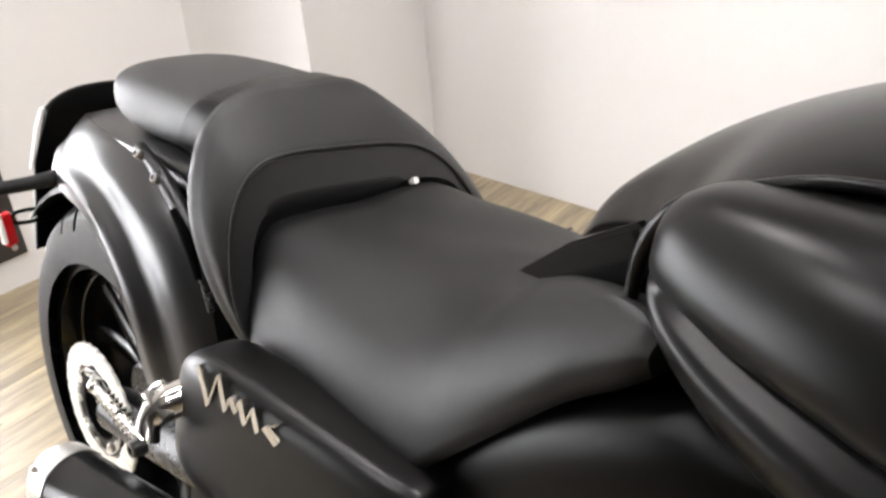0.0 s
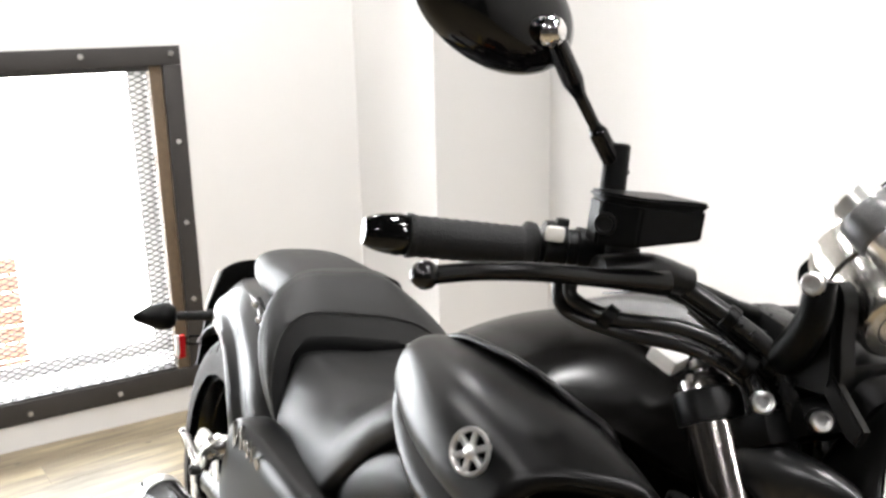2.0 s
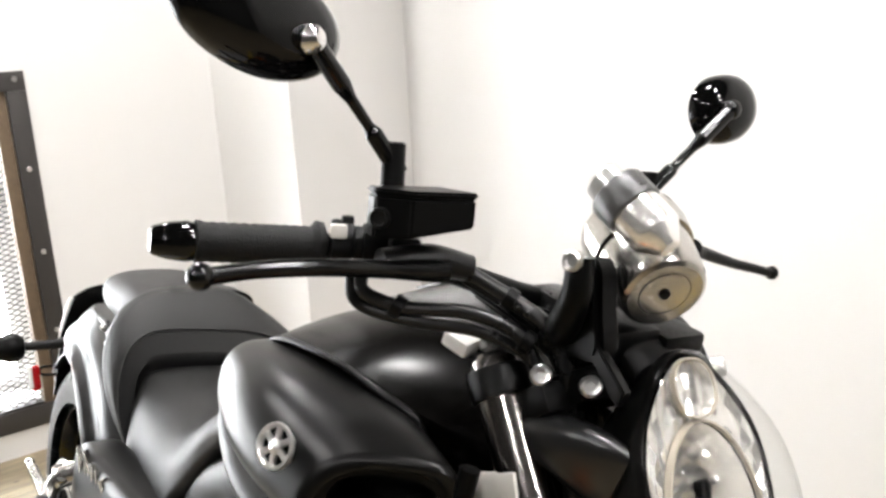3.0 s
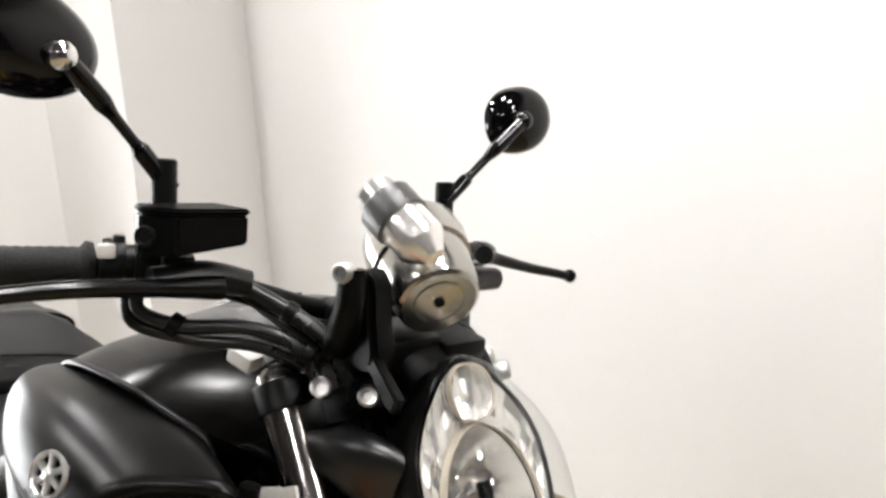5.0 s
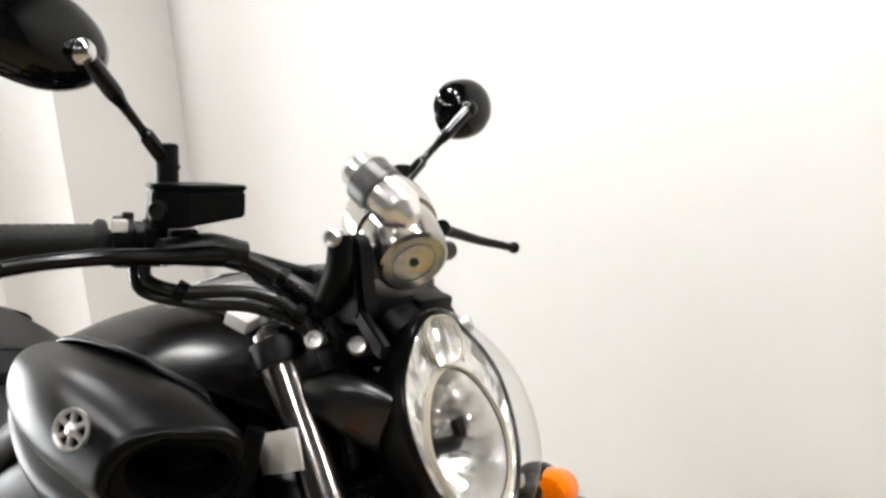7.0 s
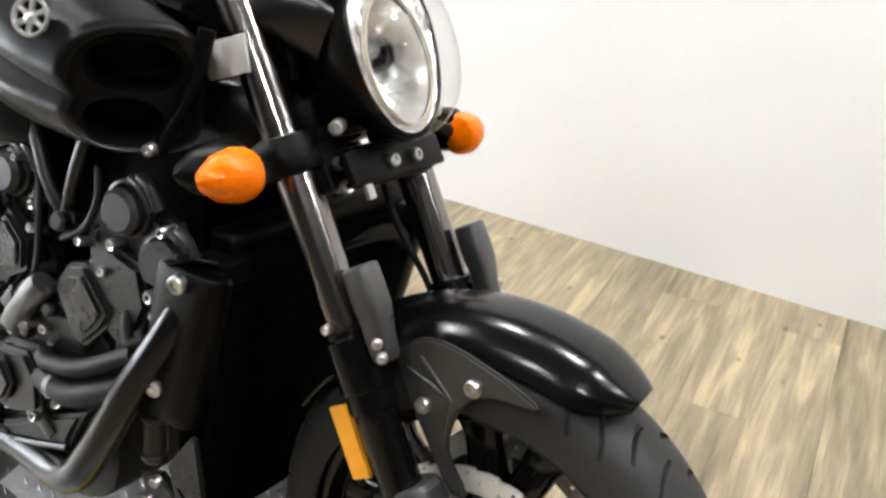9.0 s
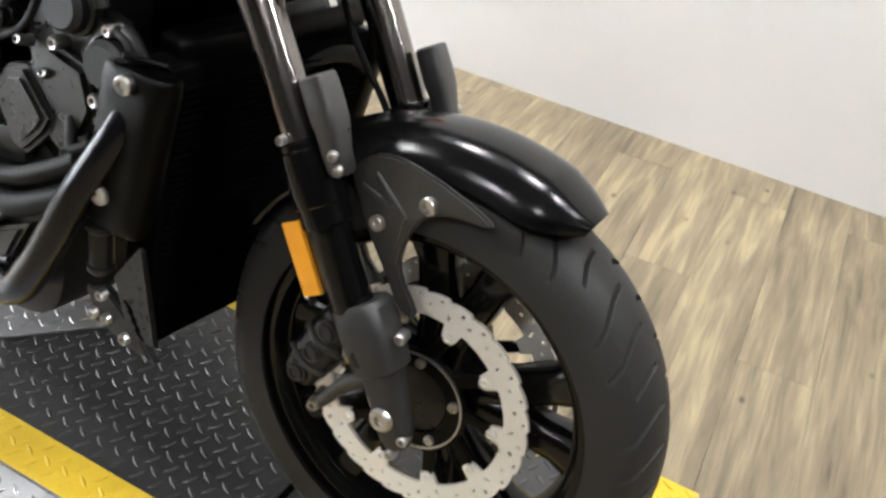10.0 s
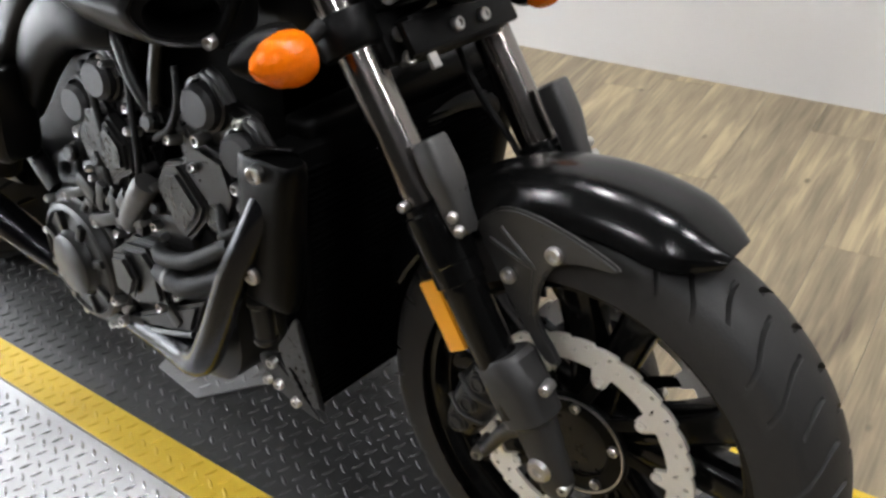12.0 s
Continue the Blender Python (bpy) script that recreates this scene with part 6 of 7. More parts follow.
    # cables and hoses between bars and yoke
    runs = [([(1.262, -0.15, 1.105), (1.29, -0.12, 1.085), (1.325, -0.095, 1.06), (1.345, -0.085, 1.02), (1.35, -0.08, 0.96), (1.36, -0.07, 0.88)], 0.0085),
            ([(1.20, -0.225, 1.10), (1.205, -0.225, 1.078), (1.235, -0.20, 1.068), (1.275, -0.15, 1.068), (1.31, -0.115, 1.05), (1.335, -0.10, 1.0)], 0.007),
            ([(1.19, -0.232, 1.098), (1.20, -0.228, 1.066), (1.24, -0.19, 1.055), (1.28, -0.14, 1.05), (1.315, -0.10, 1.025), (1.33, -0.09, 0.97)], 0.006),
            ([(1.262, -0.145, 1.10), (1.285, -0.10, 1.075), (1.30, -0.05, 1.06), (1.305, 0.0, 1.05)], 0.006),
            ([(1.25, 0.16, 1.10), (1.29, 0.12, 1.085), (1.32, 0.09, 1.05), (1.33, 0.08, 0.98)], 0.008),
            ([(1.20, 0.225, 1.10), (1.22, 0.21, 1.07), (1.28, 0.13, 1.06), (1.32, 0.09, 1.0)], 0.007)]
    for pts, r in runs:
        bm = bmesh.new()
        tube(bm, pts, r, 10)
        part("cable", bm, HOSE, bike)
    for k in range(4):
        o = 0.010 * k
        bm = bmesh.new()
        tube(bm, [(1.262 - o * 0.5, -0.150 + o, 1.098 - o * 0.6), (1.295, -0.112 + o, 1.070 - o * 0.9), (1.318 + o * 0.3, -0.085 + o, 1.040 - o), (1.332, -0.070 + o * 1.4, 0.99), (1.345, -0.055 + o * 1.5, 0.90)], 0.0045 + 0.001 * (k % 2), 8)
        part("cable", bm, HOSE if k % 2 else PLASTIC, bike)
    # ties and couplings on the cables
    for x, y, z in ((1.292, -0.118, 1.083), (1.232, -0.203, 1.068), (1.327, -0.095, 1.052), (1.315, -0.112, 1.047)):
        bm = bmesh.new()
        lathe(bm, [(0.0095, -0.006), (0.0115, -0.005), (0.0115, 0.005), (0.0095, 0.006)], (x, y, z), (0.6, 0.6, -0.45), 16, closed=True)
        part("cable_tie", bm, PLASTIC, bike)
    # black block of the ignition and clamps in front of the tank
    bm = bmesh.new()
    loft_along(bm, [(1.262, 1.020, 0.035, 0.012), (1.28, 1.030, 0.050, 0.022), (1.31, 1.028, 0.055, 0.026), (1.34, 1.020, 0.045, 0.022), (1.352, 1.012, 0.03, 0.012)], lambda r: oval((r[0], 0, r[1]), (0, 1, 0), (0.2, 0, 1), r[2], r[3], 22, 3), 4)
    part("ignition_housing", bm, PLASTIC, bike, "black ignition housing between the bars")
    bm = bmesh.new()
    box(bm, (1.238, -0.128, 1.030), (0.030, 0.026, 0.016), (10, 20, 20), 0.003)
    part("connector", bm, WHITE, bike, "pale plastic connector")
    bm = bmesh.new()
    box(bm, (1.214, -0.262, 1.137), (0.010, 0.016, 0.013), (0, 0, -25), 0.003)
    part("throttle_tag", bm, LABEL, bike, "pale tag on the throttle housing")


def round_cap(bm, at, r, depth, sg=-1, seg=28):
    lathe(bm, [(0.0, depth), (r * 0.80, depth), (r * 0.88, depth * 0.8), (r, depth * 0.55), (r, -depth)], at, (0.1, sg, 0.05), seg)


def build_engine():
    bm = bmesh.new()
    ring_faces(bm, [oval((0.95, y, z), (1, 0, 0), (0, 0, 1), a, b, 30, 4) for y, z, a, b in ((-0.20, 0.36, 0.20, 0.13), (-0.19, 0.37, 0.25, 0.16), (0.19, 0.37, 0.25, 0.16), (0.20, 0.36, 0.20, 0.13))])
    eng = part("engine", bm, GREYCAST, bike, "dark grey V-four engine")
    for sg in (-1, 1):
        # clutch cover: stepped round boss with a rim of bolts
        c = V((0.83, sg * 0.205, 0.345))
        bm = bmesh.new()
        lathe(bm, [(0.0, 0.046), (0.050, 0.046), (0.053, 0.044), (0.055, 0.036), (0.060, 0.030), (0.090, 0.026), (0.094, 0.031), (0.103, 0.028), (0.107, 0.016), (0.110, 0.014), (0.118, 0.014), (0.123, 0.008), (0.123, -0.02)], c, (0.0, sg, 0.02), 60)
        for k in range(8):
            a = 2 * math.pi * k / 8 + 0.3
            d = V((math.cos(a), 0, math.sin(a)))
            b2 = bmesh.new()
            box(b2, (0, 0, 0), (0.032, 0.012, 0.013), (0, 0, 0), 0.003)
            b2.transform(Matrix.Translation(c + d * 0.076 + V((0, sg * 0.030, 0))) @ pose(0, 0, 0, 0, -math.degrees(a), 0))
            part("cover_spoke", b2, GREYCAST, eng)
        cc = part("clutch_cover", bm, GREYCAST, eng, "round grey clutch cover")
        for k in range(9):
            a = 2 * math.pi * k / 9 + 0.2
            d = V((math.cos(a), 0, math.sin(a)))
            bolt(eng, c + d * 0.120 + V((0, sg * 0.014, 0)), (0, sg, 0), 0.007, 0.009)
        # faceted water pump cover ahead of it
        c = V((1.02, sg * 0.20, 0.395))
        bm = bmesh.new()
        edge = [(0.952, 0.412), (1.000, 0.446), (1.062, 0.456), (1.093, 0.424), (1.096, 0.362), (1.008, 0.330), (0.955, 0.350)]
        for y0, y1, k in ((0.10, 0.224, 1.0), (0.222, 0.240, 0.90)):
            plate(bm, [(1.024 + (x - 1.024) * k, 0.396 + (z - 0.396) * k) for x, z in edge], sg * y0, sg * y1, 0.007)
        plate(bm, [(0.984, 0.424), (1.020, 0.432), (1.044, 0.398), (1.020, 0.358), (0.980, 0.362)], sg * 0.238, sg * 0.253, 0.006)
        part("pump_cover", bm, GREYCAST, eng, "faceted grey pump cover")
        for k in range(5):
            a = 2 * math.pi * k / 5 + 0.5
            bolt(eng, c + V((0.068 * math.cos(a), sg * 0.018, 0.068 * math.sin(a))), (0.1, sg, 0), 0.0065, 0.01)
        # cylinder heads, front and rear bank, with their round cam caps
        for bank, out, caps in (("front", [(1.13, 0.66), (1.20, 0.72), (1.30, 0.70), (1.325, 0.62), (1.29, 0.545), (1.22, 0.50), (1.15, 0.56)], [(1.295, 0.652), (1.225, 0.700)]),
                                ("rear", [(0.86, 0.62), (0.90, 0.70), (1.0, 0.73), (1.045, 0.66), (1.06, 0.56), (1.0, 0.49), (0.90, 0.50)], [(0.985, 0.688), (0.905, 0.634)])):
            bm = bmesh.new()
            plate(bm, out, sg * 0.165, sg * 0.196, 0.010)
            mx, mz = sum(p[0] for p in out) / len(out), sum(p[1] for p in out) / len(out)
            plate(bm, [(mx + (x - mx) * 0.62 - 0.01, mz + (z - mz) * 0.62 - 0.03) for x, z in out], sg * 0.19, sg * 0.214, 0.008)
            hd = part("cylinder_head", bm, DARKMETAL, eng, "dark cast cylinder head")
            for x, z in caps:
                bm = bmesh.new()
                round_cap(bm, (x, sg * 0.202, z), 0.030, 0.018, sg)
                part("cam_cap", bm, CAPFACE, eng, "round black cam cap")
                bm = bmesh.new()
                lathe(bm, [(0.033, -0.012), (0.037, -0.010), (0.037, 0.004), (0.033, 0.006)], (x + 0.004, sg * 0.200, z + 0.003), (0.1, sg, 0.05), 28, closed=True)
                part("cap_ring", bm, GREYCAST, eng)
                # pair of ribs behind each cap
                for o in (0.030, 0.044):
                    bm = bmesh.new()
                    tube(bm, [(x + o - 0.026, sg * 0.197, z + o * 0.4 + 0.030), (x + o - 0.006, sg * 0.199, z + o * 0.4 + 0.022), (x + o + 0.010, sg * 0.197, z + o * 0.4 - 0.004)], 0.0065, 10)
                    part("cover_rib", bm, GREYCAST, hd)
                bolt(eng, (x - 0.012, sg * 0.204, z - 0.046), (0, sg, 0), 0.009, 0.014)
            for x, z in out[2:6]:
                bolt(eng, (x * 0.9 + mx * 0.1, sg * 0.197, z * 0.9 + mz * 0.1), (0, sg, 0), 0.0075, 0.012)
        # ribbed case between the covers
        bm = bmesh.new()
        for k in range(5):
            x = 0.90 + k * 0.035
            box(bm, (x, sg * 0.20, 0.485 + 0.01 * (k % 2)), (0.022, 0.05, 0.05), (0, 20, 0), 0.006)
        box(bm, (1.02, sg * 0.185, 0.475), (0.26, 0.05, 0.05), (0, -8, 0), 0.01)
        part("case_rib", bm, GREYCAST, eng)
        # starter, hoses, fittings in the valley of the V
        bm = bmesh.new()
        tube(bm, [(1.008, sg * 0.212, 0.476), (1.018, sg * 0.218, 0.488), (1.050, sg * 0.225, 0.522), (1.074, sg * 0.225, 0.548), (1.084, sg * 0.222, 0.560)], [0.023, 0.020, 0.018, 0.020, 0.018], 18)
        box(bm, (1.018, sg * 0.215, 0.478), (0.075, 0.030, 0.012), (0, -14, 0), 0.004)
        part("thermostat_elbow", bm, CASTALU, eng, "pale cast coolant elbow")
        bm = bmesh.new()
        tube(bm, [(1.080, sg * 0.220, 0.448), (1.112, sg * 0.235, 0.456), (1.186, sg * 0.238, 0.478), (1.272, sg * 0.225, 0.527)], [0.015, 0.0125, 0.0125, 0.0125], 16)
        tube(bm, [(1.085, sg * 0.225, 0.418), (1.124, sg * 0.235, 0.424), (1.175, sg * 0.238, 0.432), (1.262, sg * 0.225, 0.478)], [0.019, 0.0175, 0.017, 0.0165], 16)
        part("coolant_hose", bm, GRIP, eng, "black coolant hoses")
        bm = bmesh.new()
        lathe(bm, [(0.014, 0), (0.0200, 0.001), (0.0200, 0.010), (0.014, 0.011)], (1.118, sg * 0.234, 0.423), (1, 0, 0.15), 20)
        part("hose_clamp", bm, CASTALU, eng)
        # exhaust header and collector
        bm = bmesh.new()
        tube(bm, [(1.335, sg * 0.16, 0.66), (1.338, sg * 0.215, 0.60), (1.285, sg * 0.240, 0.49), (1.215, sg * 0.242, 0.365), (1.15, sg * 0.235, 0.292), (1.03, sg * 0.215, 0.268), (0.86, sg * 0.20, 0.255), (0.70, sg * 0.19, 0.25)], [0.019, 0.020, 0.022, 0.0235, 0.025, 0.024, 0.024, 0.024], 22)
        part("exhaust_header", bm, EXHAUST, eng, "dark blued exhaust header pipe")
        bm = bmesh.new()
        tube(bm, [(0.70, sg * 0.19, 0.26), (0.62, sg * 0.21, 0.30), (0.54, sg * 0.25, 0.37), (0.455, sg * 0.285, 0.415)], [0.026, 0.030, 0.034, 0.034], 20)
        part("exhaust_pipe", bm, EXHAUST, bike, "dark exhaust pipe")
        # short fat mufflers
        for dz, dy in ((0.0, 0.0), (0.095, 0.03)):
            bm = bmesh.new()
            a0, a1 = V((0.46, sg * (0.290 + dy * 0.2), 0.418 - dz)), V((0.215, sg * (0.335 + dy * 0.2), 0.424 - dz))
            d = a1 - a0
            lathe(bm, [(0.030, 0), (0.043, 0.02), (0.046, 0.05), (0.046, d.length - 0.09), (0.0445, d.length - 0.085), (0.0445, d.length - 0.012)], a0, d, 36)
            mu = part("muffler", bm, GLOSS, bike, "black muffler with a bright end cap")
            bm = bmesh.new()
            lathe(bm, [(0.0440, d.length - 0.03), (0.0462, d.length - 0.03), (0.0455, d.length - 0.004), (0.038, d.length + 0.008), (0.027, d.length + 0.002), (0.025, d.length - 0.05), (0.0, d.length - 0.05)], a0, d, 36)
            cap = part("end_cap", bm, ALU, mu, "bright end cap")
            bolt(cap, a1 + V((0.012, sg * 0.032, 0.032)), (-0.3, sg * 0.7, 0.7), 0.0045, 0.003)
        # swingarm and passenger peg
        bm = bmesh.new()
        tube(bm, [(0.50, sg * 0.13, 0.40), (0.30, sg * 0.145, 0.375), (0.12, sg * 0.15, 0.345), (-0.02, sg * 0.15, 0.329)], [0.045, 0.038, 0.034, 0.036], 18)
        part("swingarm", bm, DARKMETAL, bike, "dark swingarm")
        bm = bmesh.new()
        tube(bm, [(0.425, sg * 0.262, 0.610), (0.412, sg * 0.285, 0.600), (0.408, sg * 0.305, 0.585), (0.418, sg * 0.314, 0.566)], [0.020, 0.019, 0.014, 0.012], 14)
        box(bm, (0.412, sg * 0.290, 0.606), (0.040, 0.030, 0.012), (20, 25, 10), 0.005)
        pg = part("peg_bracket", bm, NICKEL, bike, "cast silver passenger peg bracket")
        bm = bmesh.new()
        p0, p1 = V((0.420, sg * 0.318, 0.570)), V((0.332, sg * 0.326, 0.600))
        tube(bm, [p0, p0.lerp(p1, 0.5), p1], [0.0085, 0.007, 0.0065], 12)
        b2 = bmesh.new()
        bmesh.ops.create_uvsphere(b2, u_segments=14, v_segments=8, radius=0.0085)
        merge(bm, b2, Matrix.Translation(p1))
        fp = part("folding_peg", bm, NICKEL, pg, "folding footpeg with a round tip")
        for k in range(9):
            bm = bmesh.new()
            box(bm, p0.lerp(p1, 0.18 + 0.08 * k), (0.0035, 0.0150, 0.0150), (0, 20, 0), 0.0015)
            part("ridge", bm, NICKEL, fp)
        bolt(pg, (0.420, sg * 0.327, 0.568), (0, sg, 0), 0.009, 0.008, mat=DARKMETAL)
    # rear caliper
    bm = bmesh.new()
    box(bm, (0.13, -0.125, 0.40), (0.10, 0.05, 0.06), (0, 30, 0), 0.012)
    part("rear_caliper", bm, DARKMETAL, bike, "dark rear brake caliper")
    # fluid cup
    bm = bmesh.new()
    lathe(bm, [(0.0, 0.0), (0.015, 0.0), (0.018, 0.004), (0.018, 0.010), (0.0155, 0.012), (0.0155, 0.058), (0.019, 0.062), (0.019, 0.068), (0.0, 0.070)], (1.300, -0.212, 0.380), (-0.04, 0, 1), 28)
    part("oil_cup", bm, GREYCAST, bike, "pale metal fluid cup")
    # side stand
    bm = bmesh.new()
    tube(bm, [(0.78, 0.15, 0.24), (0.76, 0.22, 0.15), (0.74, 0.275, 0.060)], [0.016, 0.014, 0.013], 14)
    box(bm, (0.74, 0.283, 0.052), (0.08, 0.05, 0.008), (-10, 0, 0), 0.003)
    part("side_stand", bm, PLASTIC, bike, "black side stand")


def build_engine_details():
    """Screws, hoses, wires and ribs in the valley of the V."""
    eng = bpy.data.objects["engine"]
    spots = [(0.983, 0.741), (1.024, 0.718), (0.912, 0.531), (0.917, 0.516), (0.737, 0.430), (0.833, 0.439), (1.156, 0.640), (1.055, 0.627), (0.891, 0.411), (0.957, 0.434), (1.025, 0.471),
             (1.075, 0.487), (1.092, 0.475), (0.887, 0.234), (0.879, 0.272), (1.042, 0.338), (1.298, 0.585), (1.098, 0.375), (1.088, 0.550), (1.198, 0.611)]
    rnd = random.Random(3)
    for sg in (-1, 1):
        for x, z in spots:
            bolt(eng, (x, sg * 0.212, z), (rnd.uniform(-0.2, 0.3), sg, rnd.uniform(-0.1, 0.4)), rnd.uniform(0.005, 0.008), 0.012)
        # flat cover on each cylinder with a raised border
        for out in ([(1.100, 0.565), (1.132, 0.604), (1.165, 0.613), (1.218, 0.560), (1.203, 0.533), (1.162, 0.493), (1.140, 0.498)],
                    [(0.965, 0.615), (1.000, 0.640), (1.040, 0.605), (1.035, 0.560), (0.990, 0.535), (0.955, 0.565)]):
            bm = bmesh.new()
            plate(bm, out, sg * 0.195, sg * 0.221, 0.006)
            cover = part("cylinder_cover", bm, GREYCAST, eng, "flat grey cylinder cover")
            mx, mz = sum(p[0] for p in out) / len(out), sum(p[1] for p in out) / len(out)
            bm = bmesh.new()
            plate(bm, [(mx + (x - mx) * 0.74, mz + (z - mz) * 0.74) for x, z in out], sg * 0.220, sg * 0.225, 0.003)
            part("raised_field", bm, DARKMETAL, cover)
        # fins and ledges of the crankcase
        for k in range(7):
            bm = bmesh.new()
            x = 0.875 + 0.030 * k
            box(bm, (x, sg * 0.208, 0.462 + 0.012 * k + 0.006 * (k % 2)), (0.010, 0.030, 0.050), (0, 42, 0), 0.003)
            part("case_fin", bm, GREYCAST, eng)
        for (x, z, w, h, a) in ((0.935, 0.455, 0.10, 0.022, -22), (0.93, 0.262, 0.13, 0.026, -14), (1.075, 0.345, 0.06, 0.028, 40), (0.90, 0.50, 0.05, 0.030, 30), (1.01, 0.50, 0.04, 0.036, 48), (0.845, 0.475, 0.09, 0.018, -20)):
            bm = bmesh.new()
            box(bm, (x, sg * 0.205, z), (w, 0.045, h), (0, a, 0), 0.006)
            part("case_ledge", bm, GREYCAST, eng)
        # sump shoulder below the pump, with its lip
        bm = bmesh.new()
        plate(bm, [(0.966, 0.292), (1.052, 0.336), (1.165, 0.392), (1.136, 0.345), (1.126, 0.322), (0.967, 0.268)], sg * 0.12, sg * 0.222, 0.006)
        sh = part("sump_shoulder", bm, GREYCAST, eng)
        bm = bmesh.new()
        tube(bm, [(0.968, sg * 0.222, 0.268), (1.045, sg * 0.225, 0.293), (1.128, sg * 0.222, 0.321)], 0.005, 8)
        part("lip", bm, GREYCAST, sh)
        for x, z in ((1.129, 0.398), (1.071, 0.352), (0.930, 0.308), (0.938, 0.271)):
            bolt(eng, (x, sg * 0.228, z), (0.1, sg, 0.2), 0.0085, 0.012)
        # thin hoses and wires
        for pts, r in (([(0.93, 0.20, 0.70), (0.97, 0.215, 0.66), (0.985, 0.22, 0.60), (0.96, 0.215, 0.54), (0.98, 0.21, 0.49)], 0.006),
                       ([(1.03, 0.19, 0.72), (1.06, 0.21, 0.66), (1.07, 0.22, 0.60), (1.05, 0.215, 0.55)], 0.005),
                       ([(0.88, 0.20, 0.57), (0.87, 0.215, 0.52), (0.90, 0.22, 0.48), (0.95, 0.21, 0.47)], 0.007),
                       ([(1.17, 0.20, 0.74), (1.18, 0.21, 0.70), (1.16, 0.215, 0.66), (1.11, 0.21, 0.63)], 0.005),
                       ([(1.24, 0.21, 0.57), (1.26, 0.225, 0.54), (1.285, 0.22, 0.55)], 0.008),
                       ([(0.79, 0.20, 0.50), (0.82, 0.215, 0.49), (0.87, 0.215, 0.50)], 0.009)):
            bm = bmesh.new()
            tube(bm, [(x, sg * y, z) for x, y, z in pts], r, 10)
            part("hose", bm, GRIP, eng)
        # plug caps and sensor bodies
        for x, z, r, h in ((1.115, 0.655, 0.013, 0.02), (0.955, 0.560, 0.012, 0.024), (1.09, 0.520, 0.011, 0.02), (0.975, 0.462, 0.014, 0.018), (0.865, 0.545, 0.014, 0.02)):
            bm = bmesh.new()
            lathe(bm, [(0, h), (r * 0.7, h), (r, h * 0.8), (r, 0.2 * h), (r * 1.25, 0.15 * h), (r * 1.25, -h)], (x, sg * 0.207, z), (0.15, sg, 0.2), 18)
            part("plug", bm, DARKMETAL, eng)


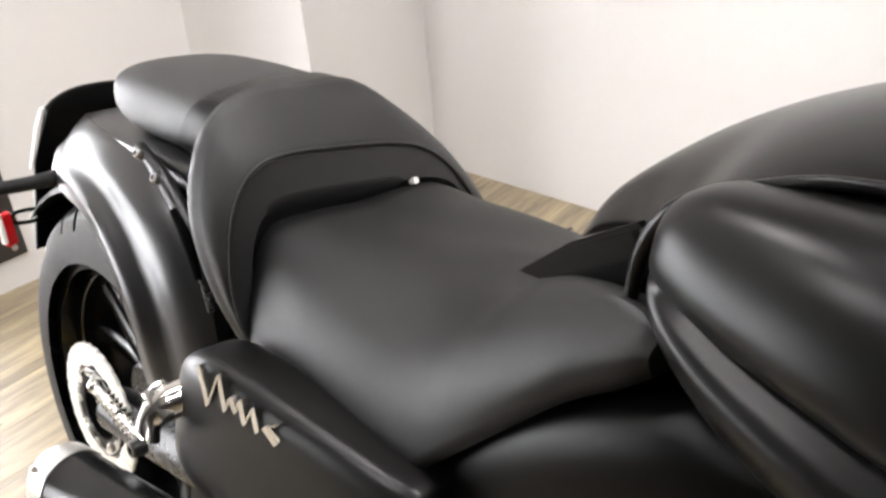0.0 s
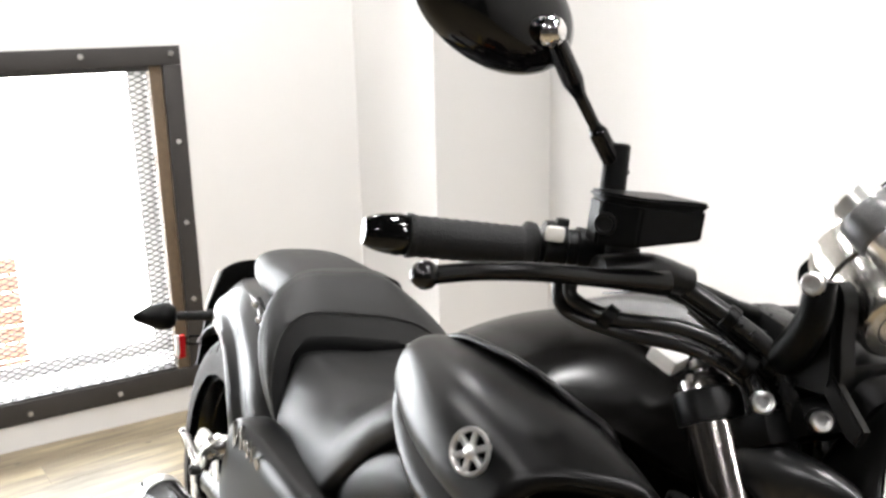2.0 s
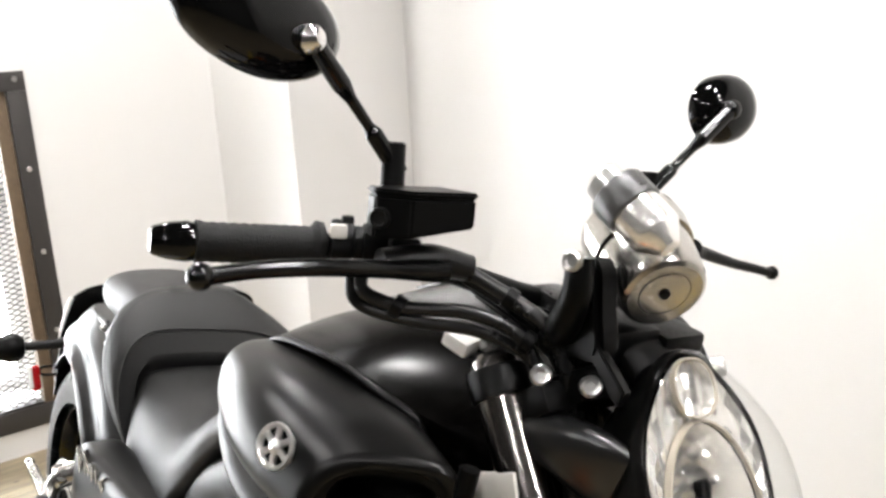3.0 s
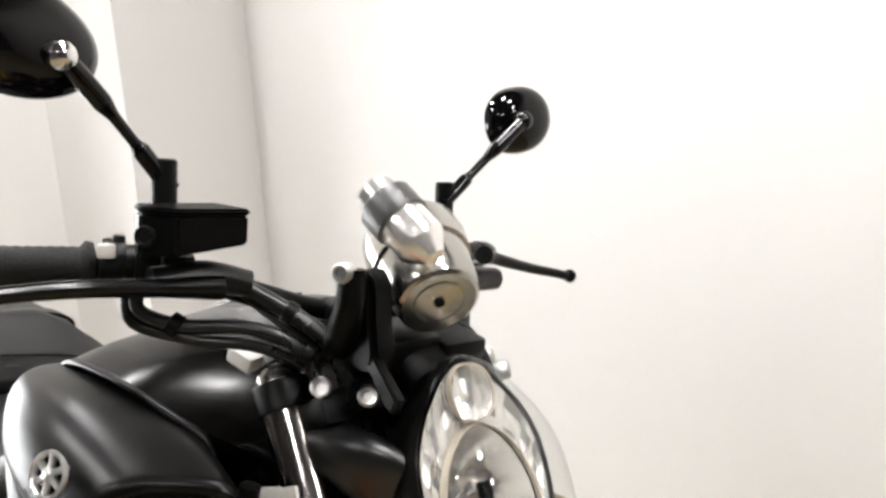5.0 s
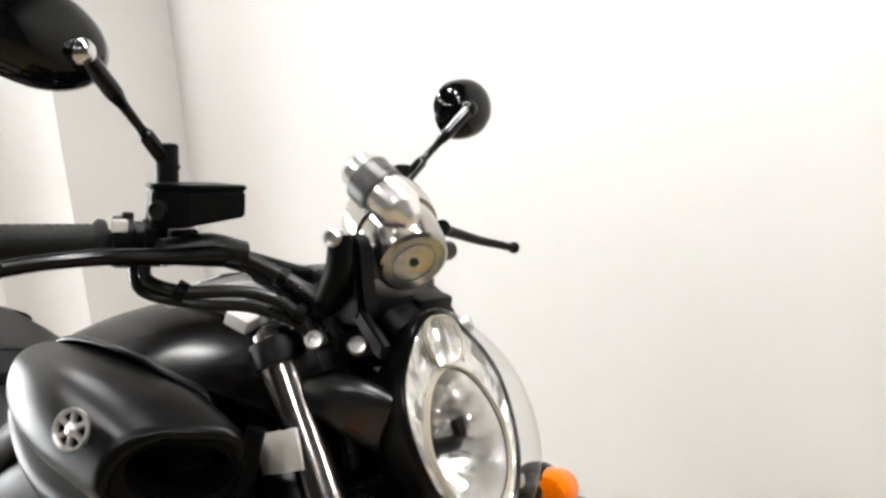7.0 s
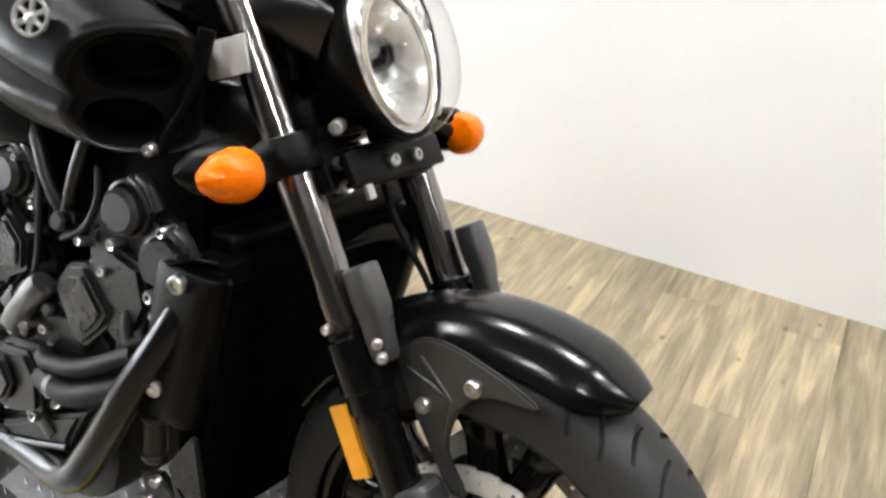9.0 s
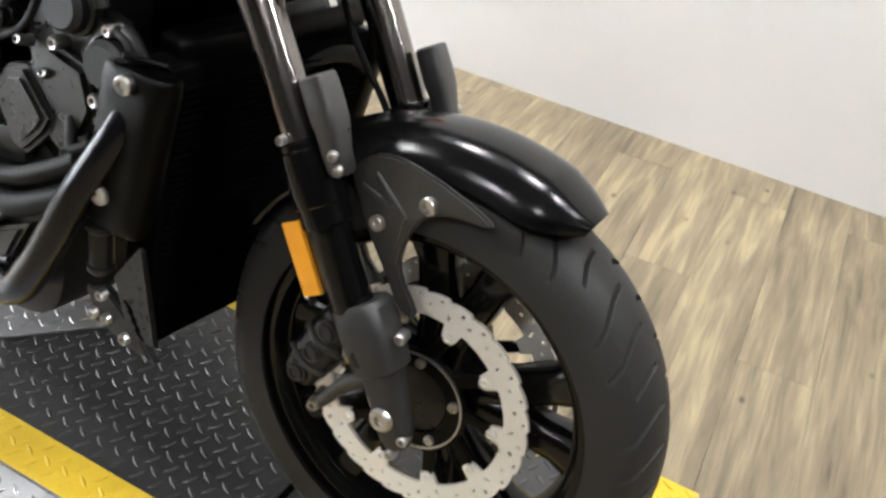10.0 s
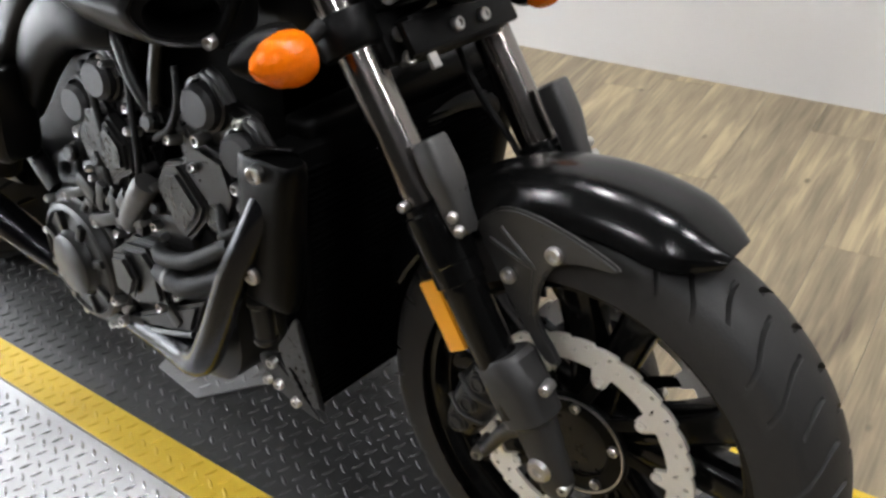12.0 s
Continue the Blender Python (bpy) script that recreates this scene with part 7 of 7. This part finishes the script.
def build_radiator():
    bm = bmesh.new()
    box(bm, (1.345, 0, 0.475), (0.05, 0.38, 0.40), (0, 4, 0), 0.006)
    rad = part("radiator", bm, RADCORE, bike, "black finned radiator")
    bm = bmesh.new()
    for k in range(38):
        z = 0.285 + k * 0.0098
        box(bm, (1.372 + (z - 0.475) * 0.07, 0, z), (0.008, 0.36, 0.002), (0, 4, 0), 0)
    part("radiator_fin", bm, RADCORE, rad, kind="stuff")
    for sg in (-1, 1):
        rows = [(0.668, 1.352, 0.046, 0.010), (0.660, 1.352, 0.052, 0.020), (0.60, 1.342, 0.050, 0.024), (0.50, 1.325, 0.047, 0.025), (0.46, 1.317, 0.046, 0.022), (0.448, 1.317, 0.042, 0.012)]
        bm = bmesh.new()
        loft_along(bm, rows, lambda r: oval((r[1], sg * 0.205, r[0]), (1, 0, 0), (0, 1, 0), r[2], r[3], 24, 3.4), 5)
        sh = part("radiator_shroud", bm, PLASTIC, rad, "black plastic radiator shroud")
        bolt(rad, (1.352, sg * 0.230, 0.652), (0.2, sg, 0), 0.0115, 0.008)
        bolt(rad, (1.320, sg * 0.232, 0.503), (0.2, sg, 0), 0.0115, 0.008)
        bm = bmesh.new()
        plate(bm, [(1.255, 0.33), (1.29, 0.345), (1.345, 0.31), (1.385, 0.27), (1.33, 0.275), (1.275, 0.285)], sg * 0.185, sg * 0.20, 0.003)
        lb = part("lower_bracket", bm, GREYCAST, rad, "dark bracket under the radiator")
        for x, z in ((1.275, 0.30), (1.30, 0.302), (1.335, 0.288), (1.29, 0.335)):
            bolt(rad, (x, sg * 0.201, z), (0.1, sg, 0), 0.008, 0.008)
    bm = bmesh.new()
    box(bm, (1.345, 0.02, 0.685), (0.045, 0.36, 0.045), (3, 4, 0), 0.012, seg=3)
    part("radiator_tank", bm, PLASTIC, rad, "black radiator top tank")
    bm = bmesh.new()
    tube(bm, [(1.37, 0.04, 0.640), (1.378, 0.11, 0.648), (1.378, 0.165, 0.634), (1.372, 0.200, 0.600), (1.366, 0.205, 0.545), (1.36, 0.195, 0.500)], 0.014, 16)
    part("radiator_hose", bm, GRIP, rad, "black rubber radiator hose")
    for k in range(2):
        bm = bmesh.new()
        tube(bm, [(1.330 + 0.012 * k, -0.226, 0.672 + 0.010 * k), (1.366, -0.190, 0.672), (1.378, -0.150, 0.654)], 0.0035, 10)
        part("shroud_ridge", bm, SATIN, rad)
    bm = bmesh.new()
    plate(bm, [(1.323, 0.383), (1.365, 0.443), (1.372, 0.440), (1.402, 0.311), (1.352, 0.305)], -0.214, -0.206, 0.002)
    gd = part("radiator_guard", bm, DARKMETAL, rad, "grey-black slotted guard beside the radiator")
    for k in range(4):
        bm = bmesh.new()
        box(bm, (1.352 + 0.007 * k, -0.2142, 0.352 - 0.011 * k), (0.020, 0.002, 0.005), (0, 35, 0), 0.0008, seg=1)
        part("slot", bm, RADCORE, gd)
    # scoop panels between duct and fork, with a pale label
    for sg in (-1, 1):
        bm = bmesh.new()
        ring_faces(bm, [oval((1.285 + dx, sg * y, 0.818), (0.97, 0, 0.22), (-0.2, 0, 1), 0.092 * k, 0.056 * k, 36, 2.6) for y, k, dx in ((0.070, 1.0, 0), (0.105, 0.99, 0), (0.122, 0.94, 0.002), (0.134, 0.80, 0.004), (0.140, 0.50, 0.006), (0.142, 0.15, 0.006))])
        part("scoop_panel", bm, SATIN, bike, "satin black panel behind the fork")
    bm = bmesh.new()
    box(bm, (1.318, -0.137, 0.902), (0.068, 0.004, 0.044), (0, -20, 0), 0.001)
    part("label_plate", bm, LABEL, bike, "pale label plate on the frame")


build_tank()
build_ducts()
build_seat()
build_tail()
build_side_covers()
build_headlamp()
build_cockpit()
build_bars()
build_engine()
build_engine_details()
build_radiator()

# ---- the oak boards ----
build_boards()
